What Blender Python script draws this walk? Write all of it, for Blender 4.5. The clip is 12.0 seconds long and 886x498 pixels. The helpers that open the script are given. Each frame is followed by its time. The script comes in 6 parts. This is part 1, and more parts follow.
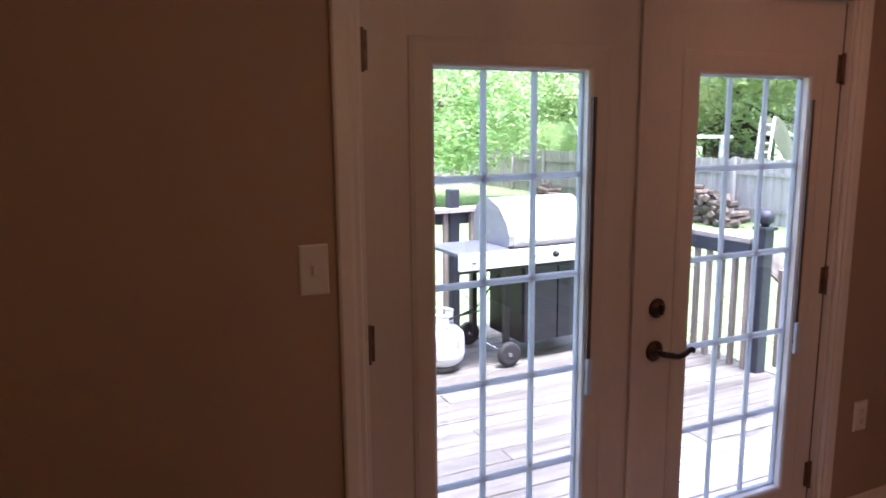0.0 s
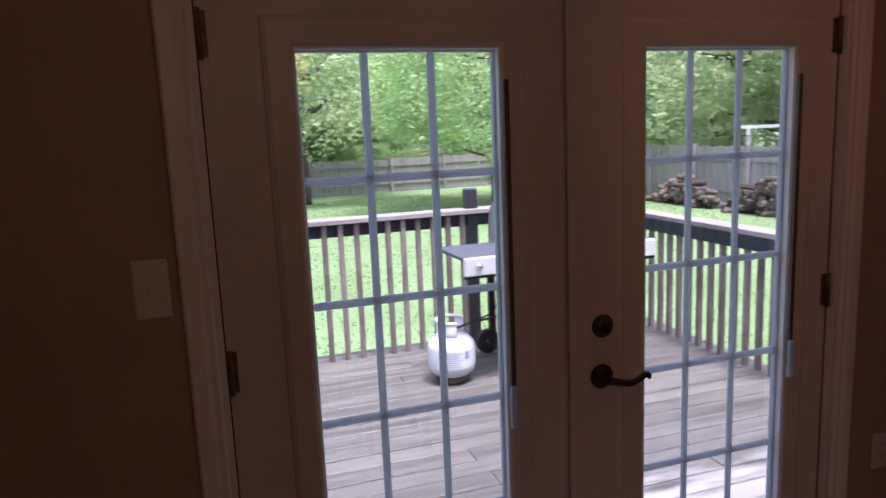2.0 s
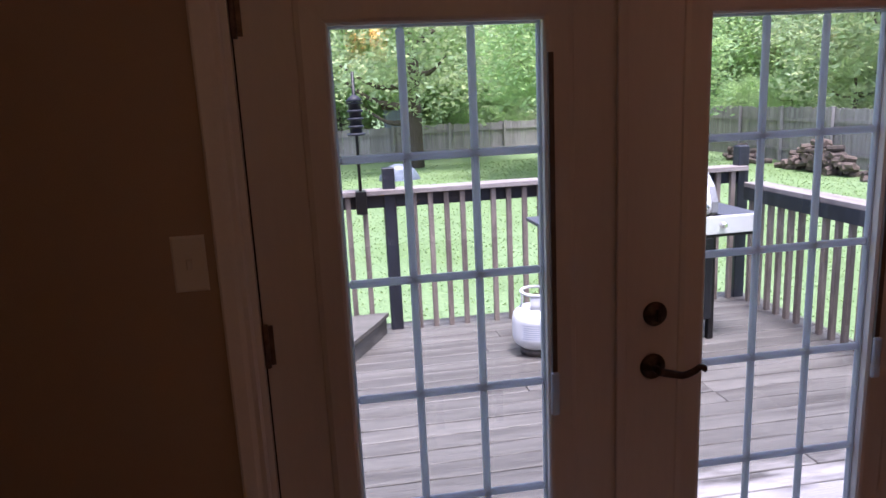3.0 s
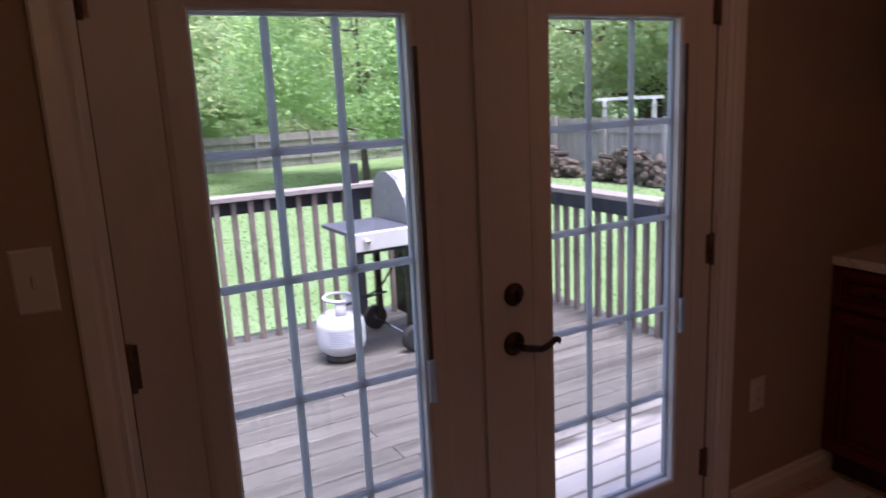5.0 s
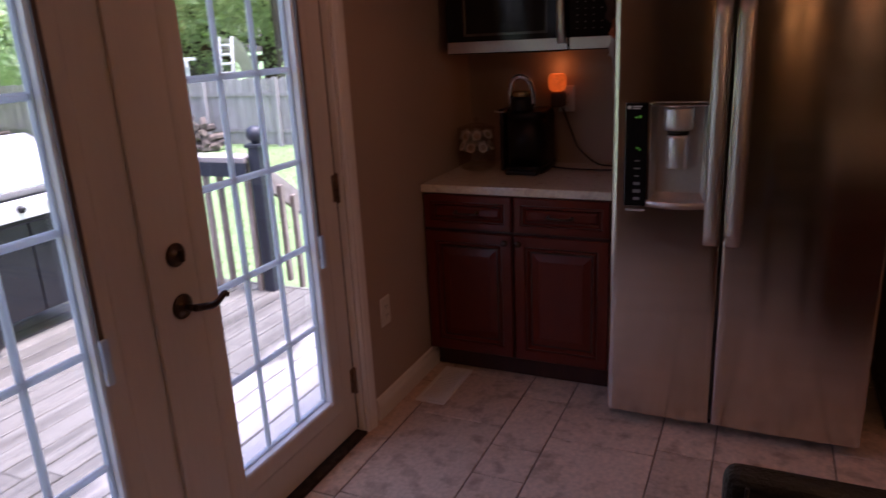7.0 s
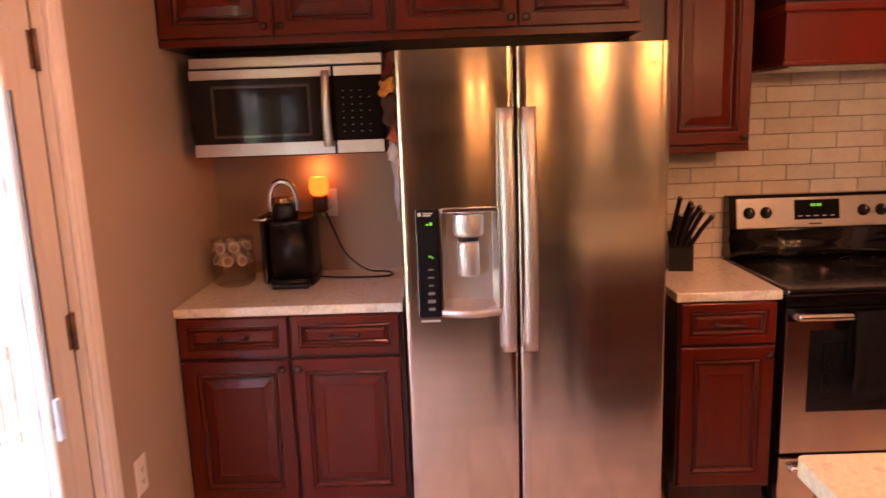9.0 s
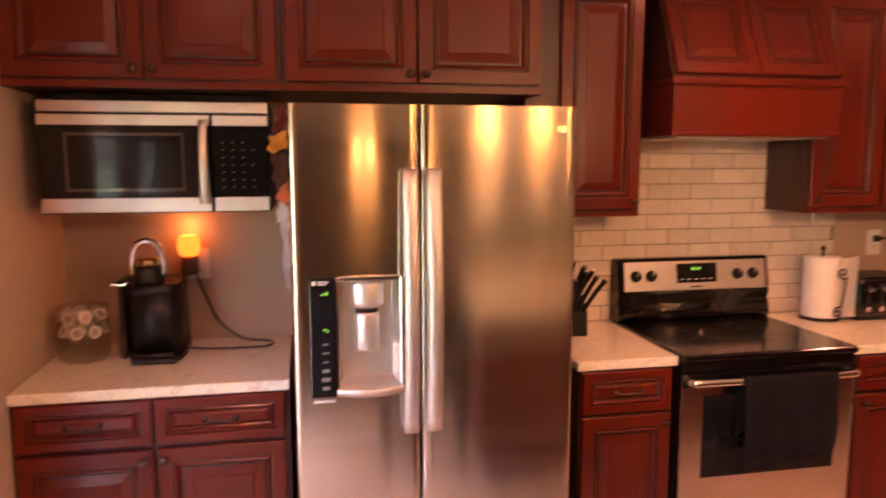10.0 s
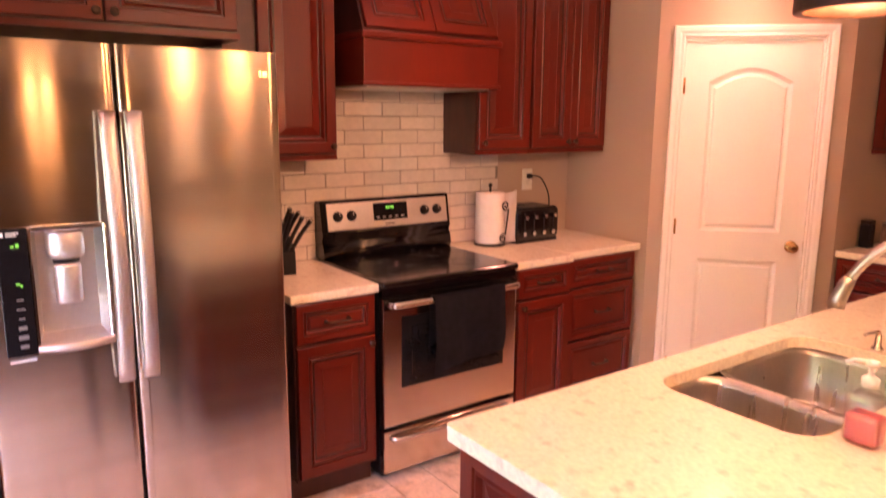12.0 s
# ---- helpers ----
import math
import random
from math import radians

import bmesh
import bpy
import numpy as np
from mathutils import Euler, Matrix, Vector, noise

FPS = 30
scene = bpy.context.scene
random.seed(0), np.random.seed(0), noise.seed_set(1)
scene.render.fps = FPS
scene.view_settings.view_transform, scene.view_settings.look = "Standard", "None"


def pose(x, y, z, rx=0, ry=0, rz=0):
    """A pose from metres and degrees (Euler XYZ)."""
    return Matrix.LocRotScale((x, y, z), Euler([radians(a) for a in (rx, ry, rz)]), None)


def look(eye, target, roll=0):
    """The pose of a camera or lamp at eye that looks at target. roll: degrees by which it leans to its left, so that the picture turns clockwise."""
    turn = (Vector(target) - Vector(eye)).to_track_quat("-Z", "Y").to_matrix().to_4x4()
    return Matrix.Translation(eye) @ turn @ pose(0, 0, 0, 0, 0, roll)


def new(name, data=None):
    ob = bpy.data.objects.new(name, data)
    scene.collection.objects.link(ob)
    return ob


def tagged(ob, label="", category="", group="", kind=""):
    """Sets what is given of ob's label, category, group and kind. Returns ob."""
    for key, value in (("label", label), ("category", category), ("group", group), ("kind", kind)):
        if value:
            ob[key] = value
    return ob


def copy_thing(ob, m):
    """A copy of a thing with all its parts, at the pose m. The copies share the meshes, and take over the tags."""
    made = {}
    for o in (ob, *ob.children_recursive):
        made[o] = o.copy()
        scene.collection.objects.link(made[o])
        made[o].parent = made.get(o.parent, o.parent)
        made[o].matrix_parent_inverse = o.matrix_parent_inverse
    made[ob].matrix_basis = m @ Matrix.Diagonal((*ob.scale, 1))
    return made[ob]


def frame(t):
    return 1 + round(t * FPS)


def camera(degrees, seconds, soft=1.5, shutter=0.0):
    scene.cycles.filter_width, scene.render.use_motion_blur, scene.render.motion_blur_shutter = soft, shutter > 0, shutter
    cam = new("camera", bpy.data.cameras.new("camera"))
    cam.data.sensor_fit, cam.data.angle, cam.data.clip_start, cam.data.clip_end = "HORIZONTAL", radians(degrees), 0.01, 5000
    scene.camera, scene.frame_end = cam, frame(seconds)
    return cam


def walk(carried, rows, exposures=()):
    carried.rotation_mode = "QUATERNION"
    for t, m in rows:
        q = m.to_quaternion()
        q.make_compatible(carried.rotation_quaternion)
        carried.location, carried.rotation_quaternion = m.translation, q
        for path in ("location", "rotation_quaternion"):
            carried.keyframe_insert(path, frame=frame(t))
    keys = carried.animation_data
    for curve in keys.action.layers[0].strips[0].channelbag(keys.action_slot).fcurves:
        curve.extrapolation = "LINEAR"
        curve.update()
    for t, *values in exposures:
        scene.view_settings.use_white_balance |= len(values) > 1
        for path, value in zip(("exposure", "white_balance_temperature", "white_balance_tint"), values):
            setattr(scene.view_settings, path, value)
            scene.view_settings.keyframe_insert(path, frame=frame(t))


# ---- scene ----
cam = camera(64.2, 12.0, shutter=0.5)
PATH = [
    (0, (0.047, 0.01, 1.61), (0.874, 1.8, 1.274), -0.5),
    (0.5, (0.112, 0.007, 1.598), (0.989, 1.77, 1.251), -2.0),
    (1, (0.335, -0.003, 1.611), (1.091, 1.818, 1.275), -1.0),
    (1.5, (0.471, 0.077, 1.603), (1.207, 1.905, 1.261), -2.0),
    (2, (0.626, 0.092, 1.58), (1.245, 1.965, 1.247), -2.4),
    (2.5, (0.783, 0.057, 1.587), (1.149, 1.989, 1.218), -1.8),
    (2.7, (0.83, 0.077, 1.608), (1.121, 2.01, 1.186), -2.7),
    (4.3, (0.747, 0.109, 1.582), (1.351, 1.973, 1.186), -3.3),
    (4.5, (0.675, 0.139, 1.573), (1.397, 1.97, 1.217), -3.4),
    (5, (0.542, 0.18, 1.572), (1.486, 1.892, 1.154), -2.8),
    (5.5, (0.441, 0.129, 1.577), (1.579, 1.713, 1.135), -4.1),
    (6, (0.375, 0.126, 1.577), (1.705, 1.536, 1.084), -2.3),
    (6.5, (0.302, 0.22, 1.544), (1.899, 1.327, 1.071), -2.8),
    (7, (0.282, 0.347, 1.547), (2.019, 1.154, 0.973), -2.9),
    (7.5, (0.393, 0.413, 1.555), (2.224, 1.044, 1.058), -2.9),
    (7.7, (0.425, 0.465, 1.559), (2.285, 1.048, 1.114), -2.9),
    (9.3, (0.583, 0.716, 1.602), (2.551, 0.66, 1.248), -2.0),
    (9.5, (0.64, 0.734, 1.606), (2.61, 0.639, 1.271), -1.9),
    (10, (0.733, 0.815, 1.641), (2.681, 0.435, 1.397), -0.1),
    (10.5, (0.742, 0.893, 1.661), (2.607, 0.194, 1.487), -1.4),
    (11, (0.713, 0.929, 1.66), (2.412, -0.108, 1.469), -1.2),
    (11.5, (0.646, 0.927, 1.64), (2.28, -0.204, 1.413), -0.6),
    (12, (0.582, 0.915, 1.612), (2.184, -0.225, 1.242), 0.4),
]
EXPOSURES = [(0.0, 2.95, 5750, 26), (0.5, 2.65, 5750, 26), (1.0, 2.3, 5750, 27), (1.5, 2.0, 5750, 29), (2.0, 1.75, 5800, 31), (4.5, 1.7, 5800, 31),
             (6.0, 1.8, 5850, 31), (6.5, 2.0, 5850, 33), (7.0, 2.4, 5850, 35), (7.5, 2.85, 6000, 36),
             (9.0, 5.2, 7000, 40), (9.5, 5.45, 7150, 40), (10.5, 5.75, 7050, 41), (11.0, 5.9, 6650, 42), (11.5, 5.9, 6500, 44), (12.0, 5.8, 6400, 46)]
walk(cam, [(t, look(eye, target, roll)) for t, eye, target, roll in PATH], EXPOSURES)

# ---- world, sun, lamps ----
world = bpy.data.worlds.new("world")
scene.world = world
world.use_nodes = True
wn = world.node_tree.nodes
sky = wn.new("ShaderNodeTexSky")
sky.sky_type = "NISHITA"
sky.sun_disc = False
sky.sun_elevation, sky.sun_rotation = radians(75), radians(200)
sky.dust_density, sky.air_density = 4.0, 1.0
world.node_tree.links.new(sky.outputs[0], wn["Background"].inputs[0])
wn["Background"].inputs[1].default_value = 0.15
sun = bpy.data.lights.new("sun", "SUN")
sun.energy, sun.angle, sun.color = 2.6, radians(15), (1.0, 0.96, 0.9)
new("sun", sun).matrix_world = look((0, 0, 20), (-2, 5, 0))
WARM = (1.0, 0.370, 0.212)


def spot(x, y, power, angle=140, z=2.425):
    l = bpy.data.lights.new("can_lamp", "SPOT")
    l.energy, l.color, l.spot_size, l.spot_blend, l.shadow_soft_size = power, WARM, radians(angle), 1.0, 0.06
    new("can_lamp", l).matrix_world = pose(x, y, z)


CANS = [(2.62, -2.40, 1.1), (2.72, -0.85, 1.05), (2.15, 1.15, 0.85)]
for cx, cy, cp in CANS:
    spot(cx, cy, 0.9 * cp)
PENDANTS = [(1.10, -0.19), (1.08, -0.65), (1.06, -1.11)]
for cx, cy in PENDANTS:
    l = bpy.data.lights.new("pendant_lamp", "POINT")
    l.energy, l.color, l.shadow_soft_size = 0.03, WARM, 0.03
    new("pendant_lamp", l).matrix_world = pose(cx, cy, 1.90)


# ---- materials ----
def mat(name, color, rough=0.5, metal=0.0, vary=0.12, scale=8.0, fine=120.0, bump=0.02, stretch=(1, 1, 1), dark=None, spread=(0.35, 0.7),
        coat=0.0, random=0.0, island=False, aniso=0.0, emit=None, strength=0.0, trans=0.0, spec=0.5, sheen=0.0):
    """A surface with two scales of variation: broad stains towards `dark`, fine grain in colour and relief."""
    m = bpy.data.materials.new(name)
    m.use_nodes = True
    nt = m.node_tree
    N, L = nt.nodes, nt.links
    b = N["Principled BSDF"]
    b.inputs["Roughness"].default_value, b.inputs["Metallic"].default_value = rough, metal
    b.inputs["Coat Weight"].default_value, b.inputs["Anisotropic"].default_value = coat, aniso
    b.inputs["Coat Roughness"].default_value = 0.12
    b.inputs["Specular IOR Level"].default_value = spec
    b.inputs["Transmission Weight"].default_value = trans
    b.inputs["Sheen Weight"].default_value = sheen
    co = N.new("ShaderNodeTexCoord")
    mp = N.new("ShaderNodeMapping")
    mp.inputs["Scale"].default_value = stretch
    L.new(co.outputs["Object"], mp.inputs[0])
    src = mp.outputs[0]
    if random:
        oi = N.new("ShaderNodeObjectInfo")
        add = N.new("ShaderNodeVectorMath")
        add.operation = "MULTIPLY_ADD"
        add.inputs[1].default_value = (37, 23, 11)
        L.new(oi.outputs["Random"], add.inputs[0])
        L.new(src, add.inputs[2])
        src = add.outputs[0]
    big, small = N.new("ShaderNodeTexNoise"), N.new("ShaderNodeTexNoise")
    for n, s, d in ((big, scale, 4), (small, fine, 3)):
        n.inputs["Scale"].default_value, n.inputs["Detail"].default_value = s, d
        L.new(src, n.inputs["Vector"])
    ramp = N.new("ShaderNodeMapRange")
    ramp.inputs[1].default_value, ramp.inputs[2].default_value = spread
    L.new(big.outputs[0], ramp.inputs[0])
    mix = N.new("ShaderNodeMix")
    mix.data_type = "RGBA"
    mix.inputs[6].default_value = (*color, 1)
    mix.inputs[7].default_value = (*(dark or [c * (1 - 2 * vary) for c in color]), 1)
    L.new(ramp.outputs[0], mix.inputs[0])
    hsv = N.new("ShaderNodeHueSaturation")
    val = N.new("ShaderNodeMapRange")
    val.inputs[1].default_value, val.inputs[2].default_value = 0.25, 0.75
    val.inputs[3].default_value, val.inputs[4].default_value = 1 - vary, 1 + vary
    L.new(small.outputs[0], val.inputs[0])
    last = val.outputs[0]
    if random or island:
        if island:
            oi = N.new("ShaderNodeNewGeometry")
            r = oi.outputs["Random Per Island"]
        else:
            r = oi.outputs["Random"]
        rr = N.new("ShaderNodeMapRange")
        k = random or 0.3
        rr.inputs[3].default_value, rr.inputs[4].default_value = 1 - k, 1 + k
        L.new(r, rr.inputs[0])
        mul = N.new("ShaderNodeMath")
        mul.operation = "MULTIPLY"
        L.new(last, mul.inputs[0])
        L.new(rr.outputs[0], mul.inputs[1])
        last = mul.outputs[0]
    L.new(last, hsv.inputs["Value"])
    L.new(mix.outputs[2], hsv.inputs["Color"])
    L.new(hsv.outputs[0], b.inputs["Base Color"])
    if bump:
        bp = N.new("ShaderNodeBump")
        bp.inputs["Strength"].default_value, bp.inputs["Distance"].default_value = 0.6, bump * 0.1
        L.new(small.outputs[0], bp.inputs["Height"])
        L.new(bp.outputs[0], b.inputs["Normal"])
    rv = N.new("ShaderNodeMapRange")
    rv.inputs[3].default_value, rv.inputs[4].default_value = max(0.02, rough - 0.06), min(1, rough + 0.08)
    L.new(big.outputs[0], rv.inputs[0])
    L.new(rv.outputs[0], b.inputs["Roughness"])
    if aniso:
        tg = N.new("ShaderNodeTangent")
        tg.direction_type, tg.axis = "RADIAL", "Z"
        L.new(tg.outputs[0], b.inputs["Tangent"])
        b.inputs["Anisotropic Rotation"].default_value = 0.25
    if emit:
        b.inputs["Emission Color"].default_value = (*emit, 1)
        b.inputs["Emission Strength"].default_value = strength
    return m


def glass_mat(name, tint=(1, 1, 1), gloss=0.02, most=1.0):
    """Thin clear sheet: passes light straight on, with more gloss at a glancing view."""
    m = bpy.data.materials.new(name)
    m.use_nodes = True
    N, L = m.node_tree.nodes, m.node_tree.links
    N.remove(N["Principled BSDF"])
    t, g, f, x = N.new("ShaderNodeBsdfTransparent"), N.new("ShaderNodeBsdfGlossy"), N.new("ShaderNodeLayerWeight"), N.new("ShaderNodeMixShader")
    t.inputs[0].default_value = (*tint, 1)
    g.inputs["Roughness"].default_value = gloss
    pw, sc = N.new("ShaderNodeMath"), N.new("ShaderNodeMapRange")
    pw.operation, pw.inputs[1].default_value = "POWER", 5.0
    f.inputs[0].default_value = 0.5
    sc.inputs[3].default_value, sc.inputs[4].default_value = 0.06, 0.9
    L.new(f.outputs["Facing"], pw.inputs[0])
    L.new(pw.outputs[0], sc.inputs[0])
    L.new(sc.outputs[0], x.inputs[0])
    L.new(t.outputs[0], x.inputs[1])
    L.new(g.outputs[0], x.inputs[2])
    L.new(x.outputs[0], N["Material Output"].inputs[0])
    return m


def leaf_mat(name, color, dark):
    m = mat(name, color, 0.55, vary=0.15, dark=dark, scale=1.1, fine=9, bump=0, island=True, spread=(0.40, 0.62))
    N, L = m.node_tree.nodes, m.node_tree.links
    t, x = N.new("ShaderNodeBsdfTranslucent"), N.new("ShaderNodeMixShader")
    t.inputs[0].default_value = (min(0.9, color[0] * 2.5), min(0.9, color[1] * 2.2), color[2] * 1.8, 1)
    x.inputs[0].default_value = 0.48
    L.new(N["Principled BSDF"].outputs[0], x.inputs[1])
    L.new(t.outputs[0], x.inputs[2])
    L.new(x.outputs[0], N["Material Output"].inputs[0])
    return m


WALL = mat("wall_paint", (0.46, 0.345, 0.255), 0.6, vary=0.03, scale=1.5, fine=350, bump=0.012)
CEIL = mat("ceiling_paint", (0.78, 0.75, 0.70), 0.8, vary=0.03, scale=2, fine=200, bump=0.03)
TRIM = mat("trim_paint", (0.86, 0.82, 0.77), 0.35, vary=0.02, scale=3, fine=90, bump=0.004)
DOORW = mat("door_paint", (0.72, 0.665, 0.61), 0.38, vary=0.025, scale=2, fine=60, bump=0.006, stretch=(1, 1, 0.15))
VINYL = mat("muntin_vinyl", (0.74, 0.76, 0.78), 0.4, vary=0.02, scale=5, fine=100, bump=0.004)
vn, vl = VINYL.node_tree.nodes, VINYL.node_tree.links      # thin white vinyl lets some daylight through
glow, vmix = vn.new("ShaderNodeBsdfTranslucent"), vn.new("ShaderNodeMixShader")
glow.inputs[0].default_value, vmix.inputs[0].default_value = (0.75, 0.79, 0.82, 1), 0.55
vl.new(vn["Principled BSDF"].outputs[0], vmix.inputs[1])
vl.new(glow.outputs[0], vmix.inputs[2])
vl.new(vmix.outputs[0], vn["Material Output"].inputs[0])
PLATE = mat("switch_plastic", (0.78, 0.75, 0.68), 0.3, vary=0.015, scale=9, fine=200, bump=0)
BRONZE = mat("oil_rubbed_bronze", (0.10, 0.068, 0.052), 0.36, 0.85, vary=0.25, scale=40, fine=300, bump=0.01, dark=(0.04, 0.027, 0.02))
HINGE = mat("worn_bronze", (0.23, 0.15, 0.11), 0.42, 0.55, vary=0.2, scale=40, fine=300, bump=0.01, dark=(0.12, 0.08, 0.06))
SLOT = mat("slider_slot", (0.15, 0.12, 0.10), 0.7, vary=0.1, scale=20, fine=200, bump=0.01)
GLASS = glass_mat("window_glass", (0.95, 0.97, 0.97))
CHERRY = mat("cherry_wood", (0.118, 0.0118, 0.0040), 0.30, vary=0.07, scale=1.6, fine=30, bump=0.004, stretch=(5, 5, 0.7), dark=(0.088, 0.0084, 0.0032), spread=(0.3, 0.8), coat=0.12, spec=0.34, random=0.06)
GLAZE = mat("dark_groove_glaze", (0.040, 0.0060, 0.0030), 0.35, vary=0.15, scale=6, fine=60, bump=0.004, coat=0.2)
CHERRYD = mat("cherry_wood_carcass", (0.055, 0.011, 0.007), 0.42, vary=0.2, scale=3, fine=26, bump=0.008, stretch=(7, 7, 0.8), coat=0.15)
QUARTZ = mat("quartz", (0.76, 0.71, 0.56), 0.16, vary=0.12, scale=24, fine=85, bump=0.0, dark=(0.59, 0.49, 0.39), spread=(0.56, 0.76), coat=0.2)
STEEL = mat("brushed_steel", (0.66, 0.605, 0.54), 0.155, 1.0, vary=0.03, scale=1.2, fine=40, bump=0.0, stretch=(1, 1, 14), aniso=0.8)
STEELV = mat("satin_steel", (0.70, 0.67, 0.64), 0.43, 1.0, vary=0.04, scale=6, fine=90, bump=0.003)
CHROME = mat("chrome", (0.75, 0.73, 0.70), 0.08, 1.0, vary=0.03, scale=10, fine=100, bump=0)
BLACK = mat("black_enamel", (0.005, 0.005, 0.006), 0.12, vary=0.2, scale=6, fine=150, bump=0.0, coat=0.15)
BLKPL = mat("black_plastic", (0.008, 0.0075, 0.008), 0.36, spec=0.35, vary=0.2, scale=12, fine=250, bump=0.006)
DARKGL = mat("dark_glass", (0.010, 0.010, 0.011), 0.06, vary=0.1, scale=4, fine=80, bump=0, coat=0.05, spec=0.25)
GAP = mat("shadow_gap_lining", (0.012, 0.010, 0.010), 0.8, vary=0.2, scale=9, fine=90, bump=0.01)
LABELW = mat("label_ink_white", (0.62, 0.62, 0.60), 0.5, vary=0.03, scale=20, fine=200, bump=0)
SUBWAY = mat("subway_tile", (0.70, 0.62, 0.52), 0.14, vary=0.05, scale=9, fine=40, bump=0.01, coat=0.5, random=0.07)
GROUT = mat("dark_grout", (0.30, 0.25, 0.205), 0.85, vary=0.15, scale=20, fine=300, bump=0.03)
STONE = mat("floor_stone", (0.67, 0.51, 0.38), 0.36, vary=0.16, scale=13, fine=55, bump=0.014, dark=(0.36, 0.25, 0.17), spread=(0.50, 0.74), random=0.10)
FGROUT = mat("floor_grout", (0.20, 0.16, 0.125), 0.9, vary=0.15, scale=18, fine=260, bump=0.03)
TOWEL = mat("black_towel", (0.009, 0.007, 0.012), 0.95, vary=0.25, scale=30, fine=500, bump=0.12)
PAPER = mat("paper_towel", (0.80, 0.77, 0.72), 0.9, vary=0.03, scale=30, fine=220, bump=0.05)
BRASS = mat("aged_brass", (0.55, 0.36, 0.15), 0.22, 1.0, vary=0.08, scale=20, fine=150, bump=0.004)
LEATHER = mat("black_leather", (0.016, 0.013, 0.012), 0.45, vary=0.2, scale=12, fine=180, bump=0.06)
DECKW = mat("deck_wood", (0.136, 0.127, 0.112), 0.50, vary=0.28, scale=1.8, fine=15, bump=0.12, stretch=(0.40, 7, 7), dark=(0.062, 0.056, 0.048), spread=(0.40, 0.70), random=0.16)
GREYW = mat("weathered_wood", (0.25, 0.205, 0.175), 0.8, vary=0.25, scale=4, fine=24, bump=0.05, stretch=(5, 5, 0.6), dark=(0.12, 0.095, 0.08), random=0.2)
GREYH = mat("weathered_cap_wood", (0.31, 0.275, 0.25), 0.75, vary=0.22, scale=3, fine=24, bump=0.05, stretch=(0.6, 5, 5), dark=(0.17, 0.14, 0.125))
NAVY = mat("dark_stained_wood", (0.020, 0.023, 0.035), 0.55, vary=0.25, scale=4, fine=40, bump=0.03, stretch=(4, 4, 0.7), dark=(0.010, 0.011, 0.016))
FENCEW = mat("fence_wood", (0.33, 0.31, 0.30), 0.85, vary=0.2, scale=1.2, fine=14, bump=0.05, stretch=(6, 6, 0.6), dark=(0.21, 0.19, 0.185), random=0.14)
GRASS = mat("lawn", (0.158, 0.240, 0.104), 0.9, vary=0.22, scale=0.45, fine=14, bump=0.6, dark=(0.115, 0.185, 0.062), spread=(0.35, 0.7))
BLADE = leaf_mat("grass_blades", (0.165, 0.252, 0.110), (0.150, 0.232, 0.100))
LEAF = leaf_mat("leaves_fresh", (0.245, 0.370, 0.195), (0.120, 0.210, 0.095))
LEAF2 = leaf_mat("leaves_deep", (0.320, 0.420, 0.275), (0.185, 0.275, 0.150))
BARK = mat("bark", (0.115, 0.09, 0.07), 0.9, vary=0.3, scale=6, fine=30, bump=0.25, stretch=(3, 3, 0.5), dark=(0.06, 0.045, 0.035))


def pale_patch(m):
    """Boards by the threshold turn paler: a pale area with a ragged edge."""
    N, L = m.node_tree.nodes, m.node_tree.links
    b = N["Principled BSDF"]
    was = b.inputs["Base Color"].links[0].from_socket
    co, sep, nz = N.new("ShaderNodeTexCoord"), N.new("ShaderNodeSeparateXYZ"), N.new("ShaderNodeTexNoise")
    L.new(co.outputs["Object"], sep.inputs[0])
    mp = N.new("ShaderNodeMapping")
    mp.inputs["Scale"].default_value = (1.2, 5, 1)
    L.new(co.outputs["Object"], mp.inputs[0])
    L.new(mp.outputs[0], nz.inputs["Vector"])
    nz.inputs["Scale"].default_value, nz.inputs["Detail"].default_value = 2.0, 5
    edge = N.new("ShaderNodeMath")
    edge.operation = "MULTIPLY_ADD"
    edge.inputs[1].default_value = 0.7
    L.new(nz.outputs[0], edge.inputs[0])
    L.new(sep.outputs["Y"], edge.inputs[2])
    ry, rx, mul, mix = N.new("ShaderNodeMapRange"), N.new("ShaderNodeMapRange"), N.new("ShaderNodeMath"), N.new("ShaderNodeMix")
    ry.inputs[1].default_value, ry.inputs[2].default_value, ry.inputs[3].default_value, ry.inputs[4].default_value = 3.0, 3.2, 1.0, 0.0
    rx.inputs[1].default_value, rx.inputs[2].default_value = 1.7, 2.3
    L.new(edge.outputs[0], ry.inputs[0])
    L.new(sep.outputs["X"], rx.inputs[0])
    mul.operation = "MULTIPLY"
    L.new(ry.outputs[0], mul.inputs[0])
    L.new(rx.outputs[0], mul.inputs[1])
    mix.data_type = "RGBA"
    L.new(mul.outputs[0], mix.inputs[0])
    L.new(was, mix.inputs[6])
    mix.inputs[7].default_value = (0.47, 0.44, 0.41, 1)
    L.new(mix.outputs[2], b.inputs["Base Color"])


pale_patch(DECKW)


# ---- mesh helpers ----
def ident():
    return Matrix.Identity(4)


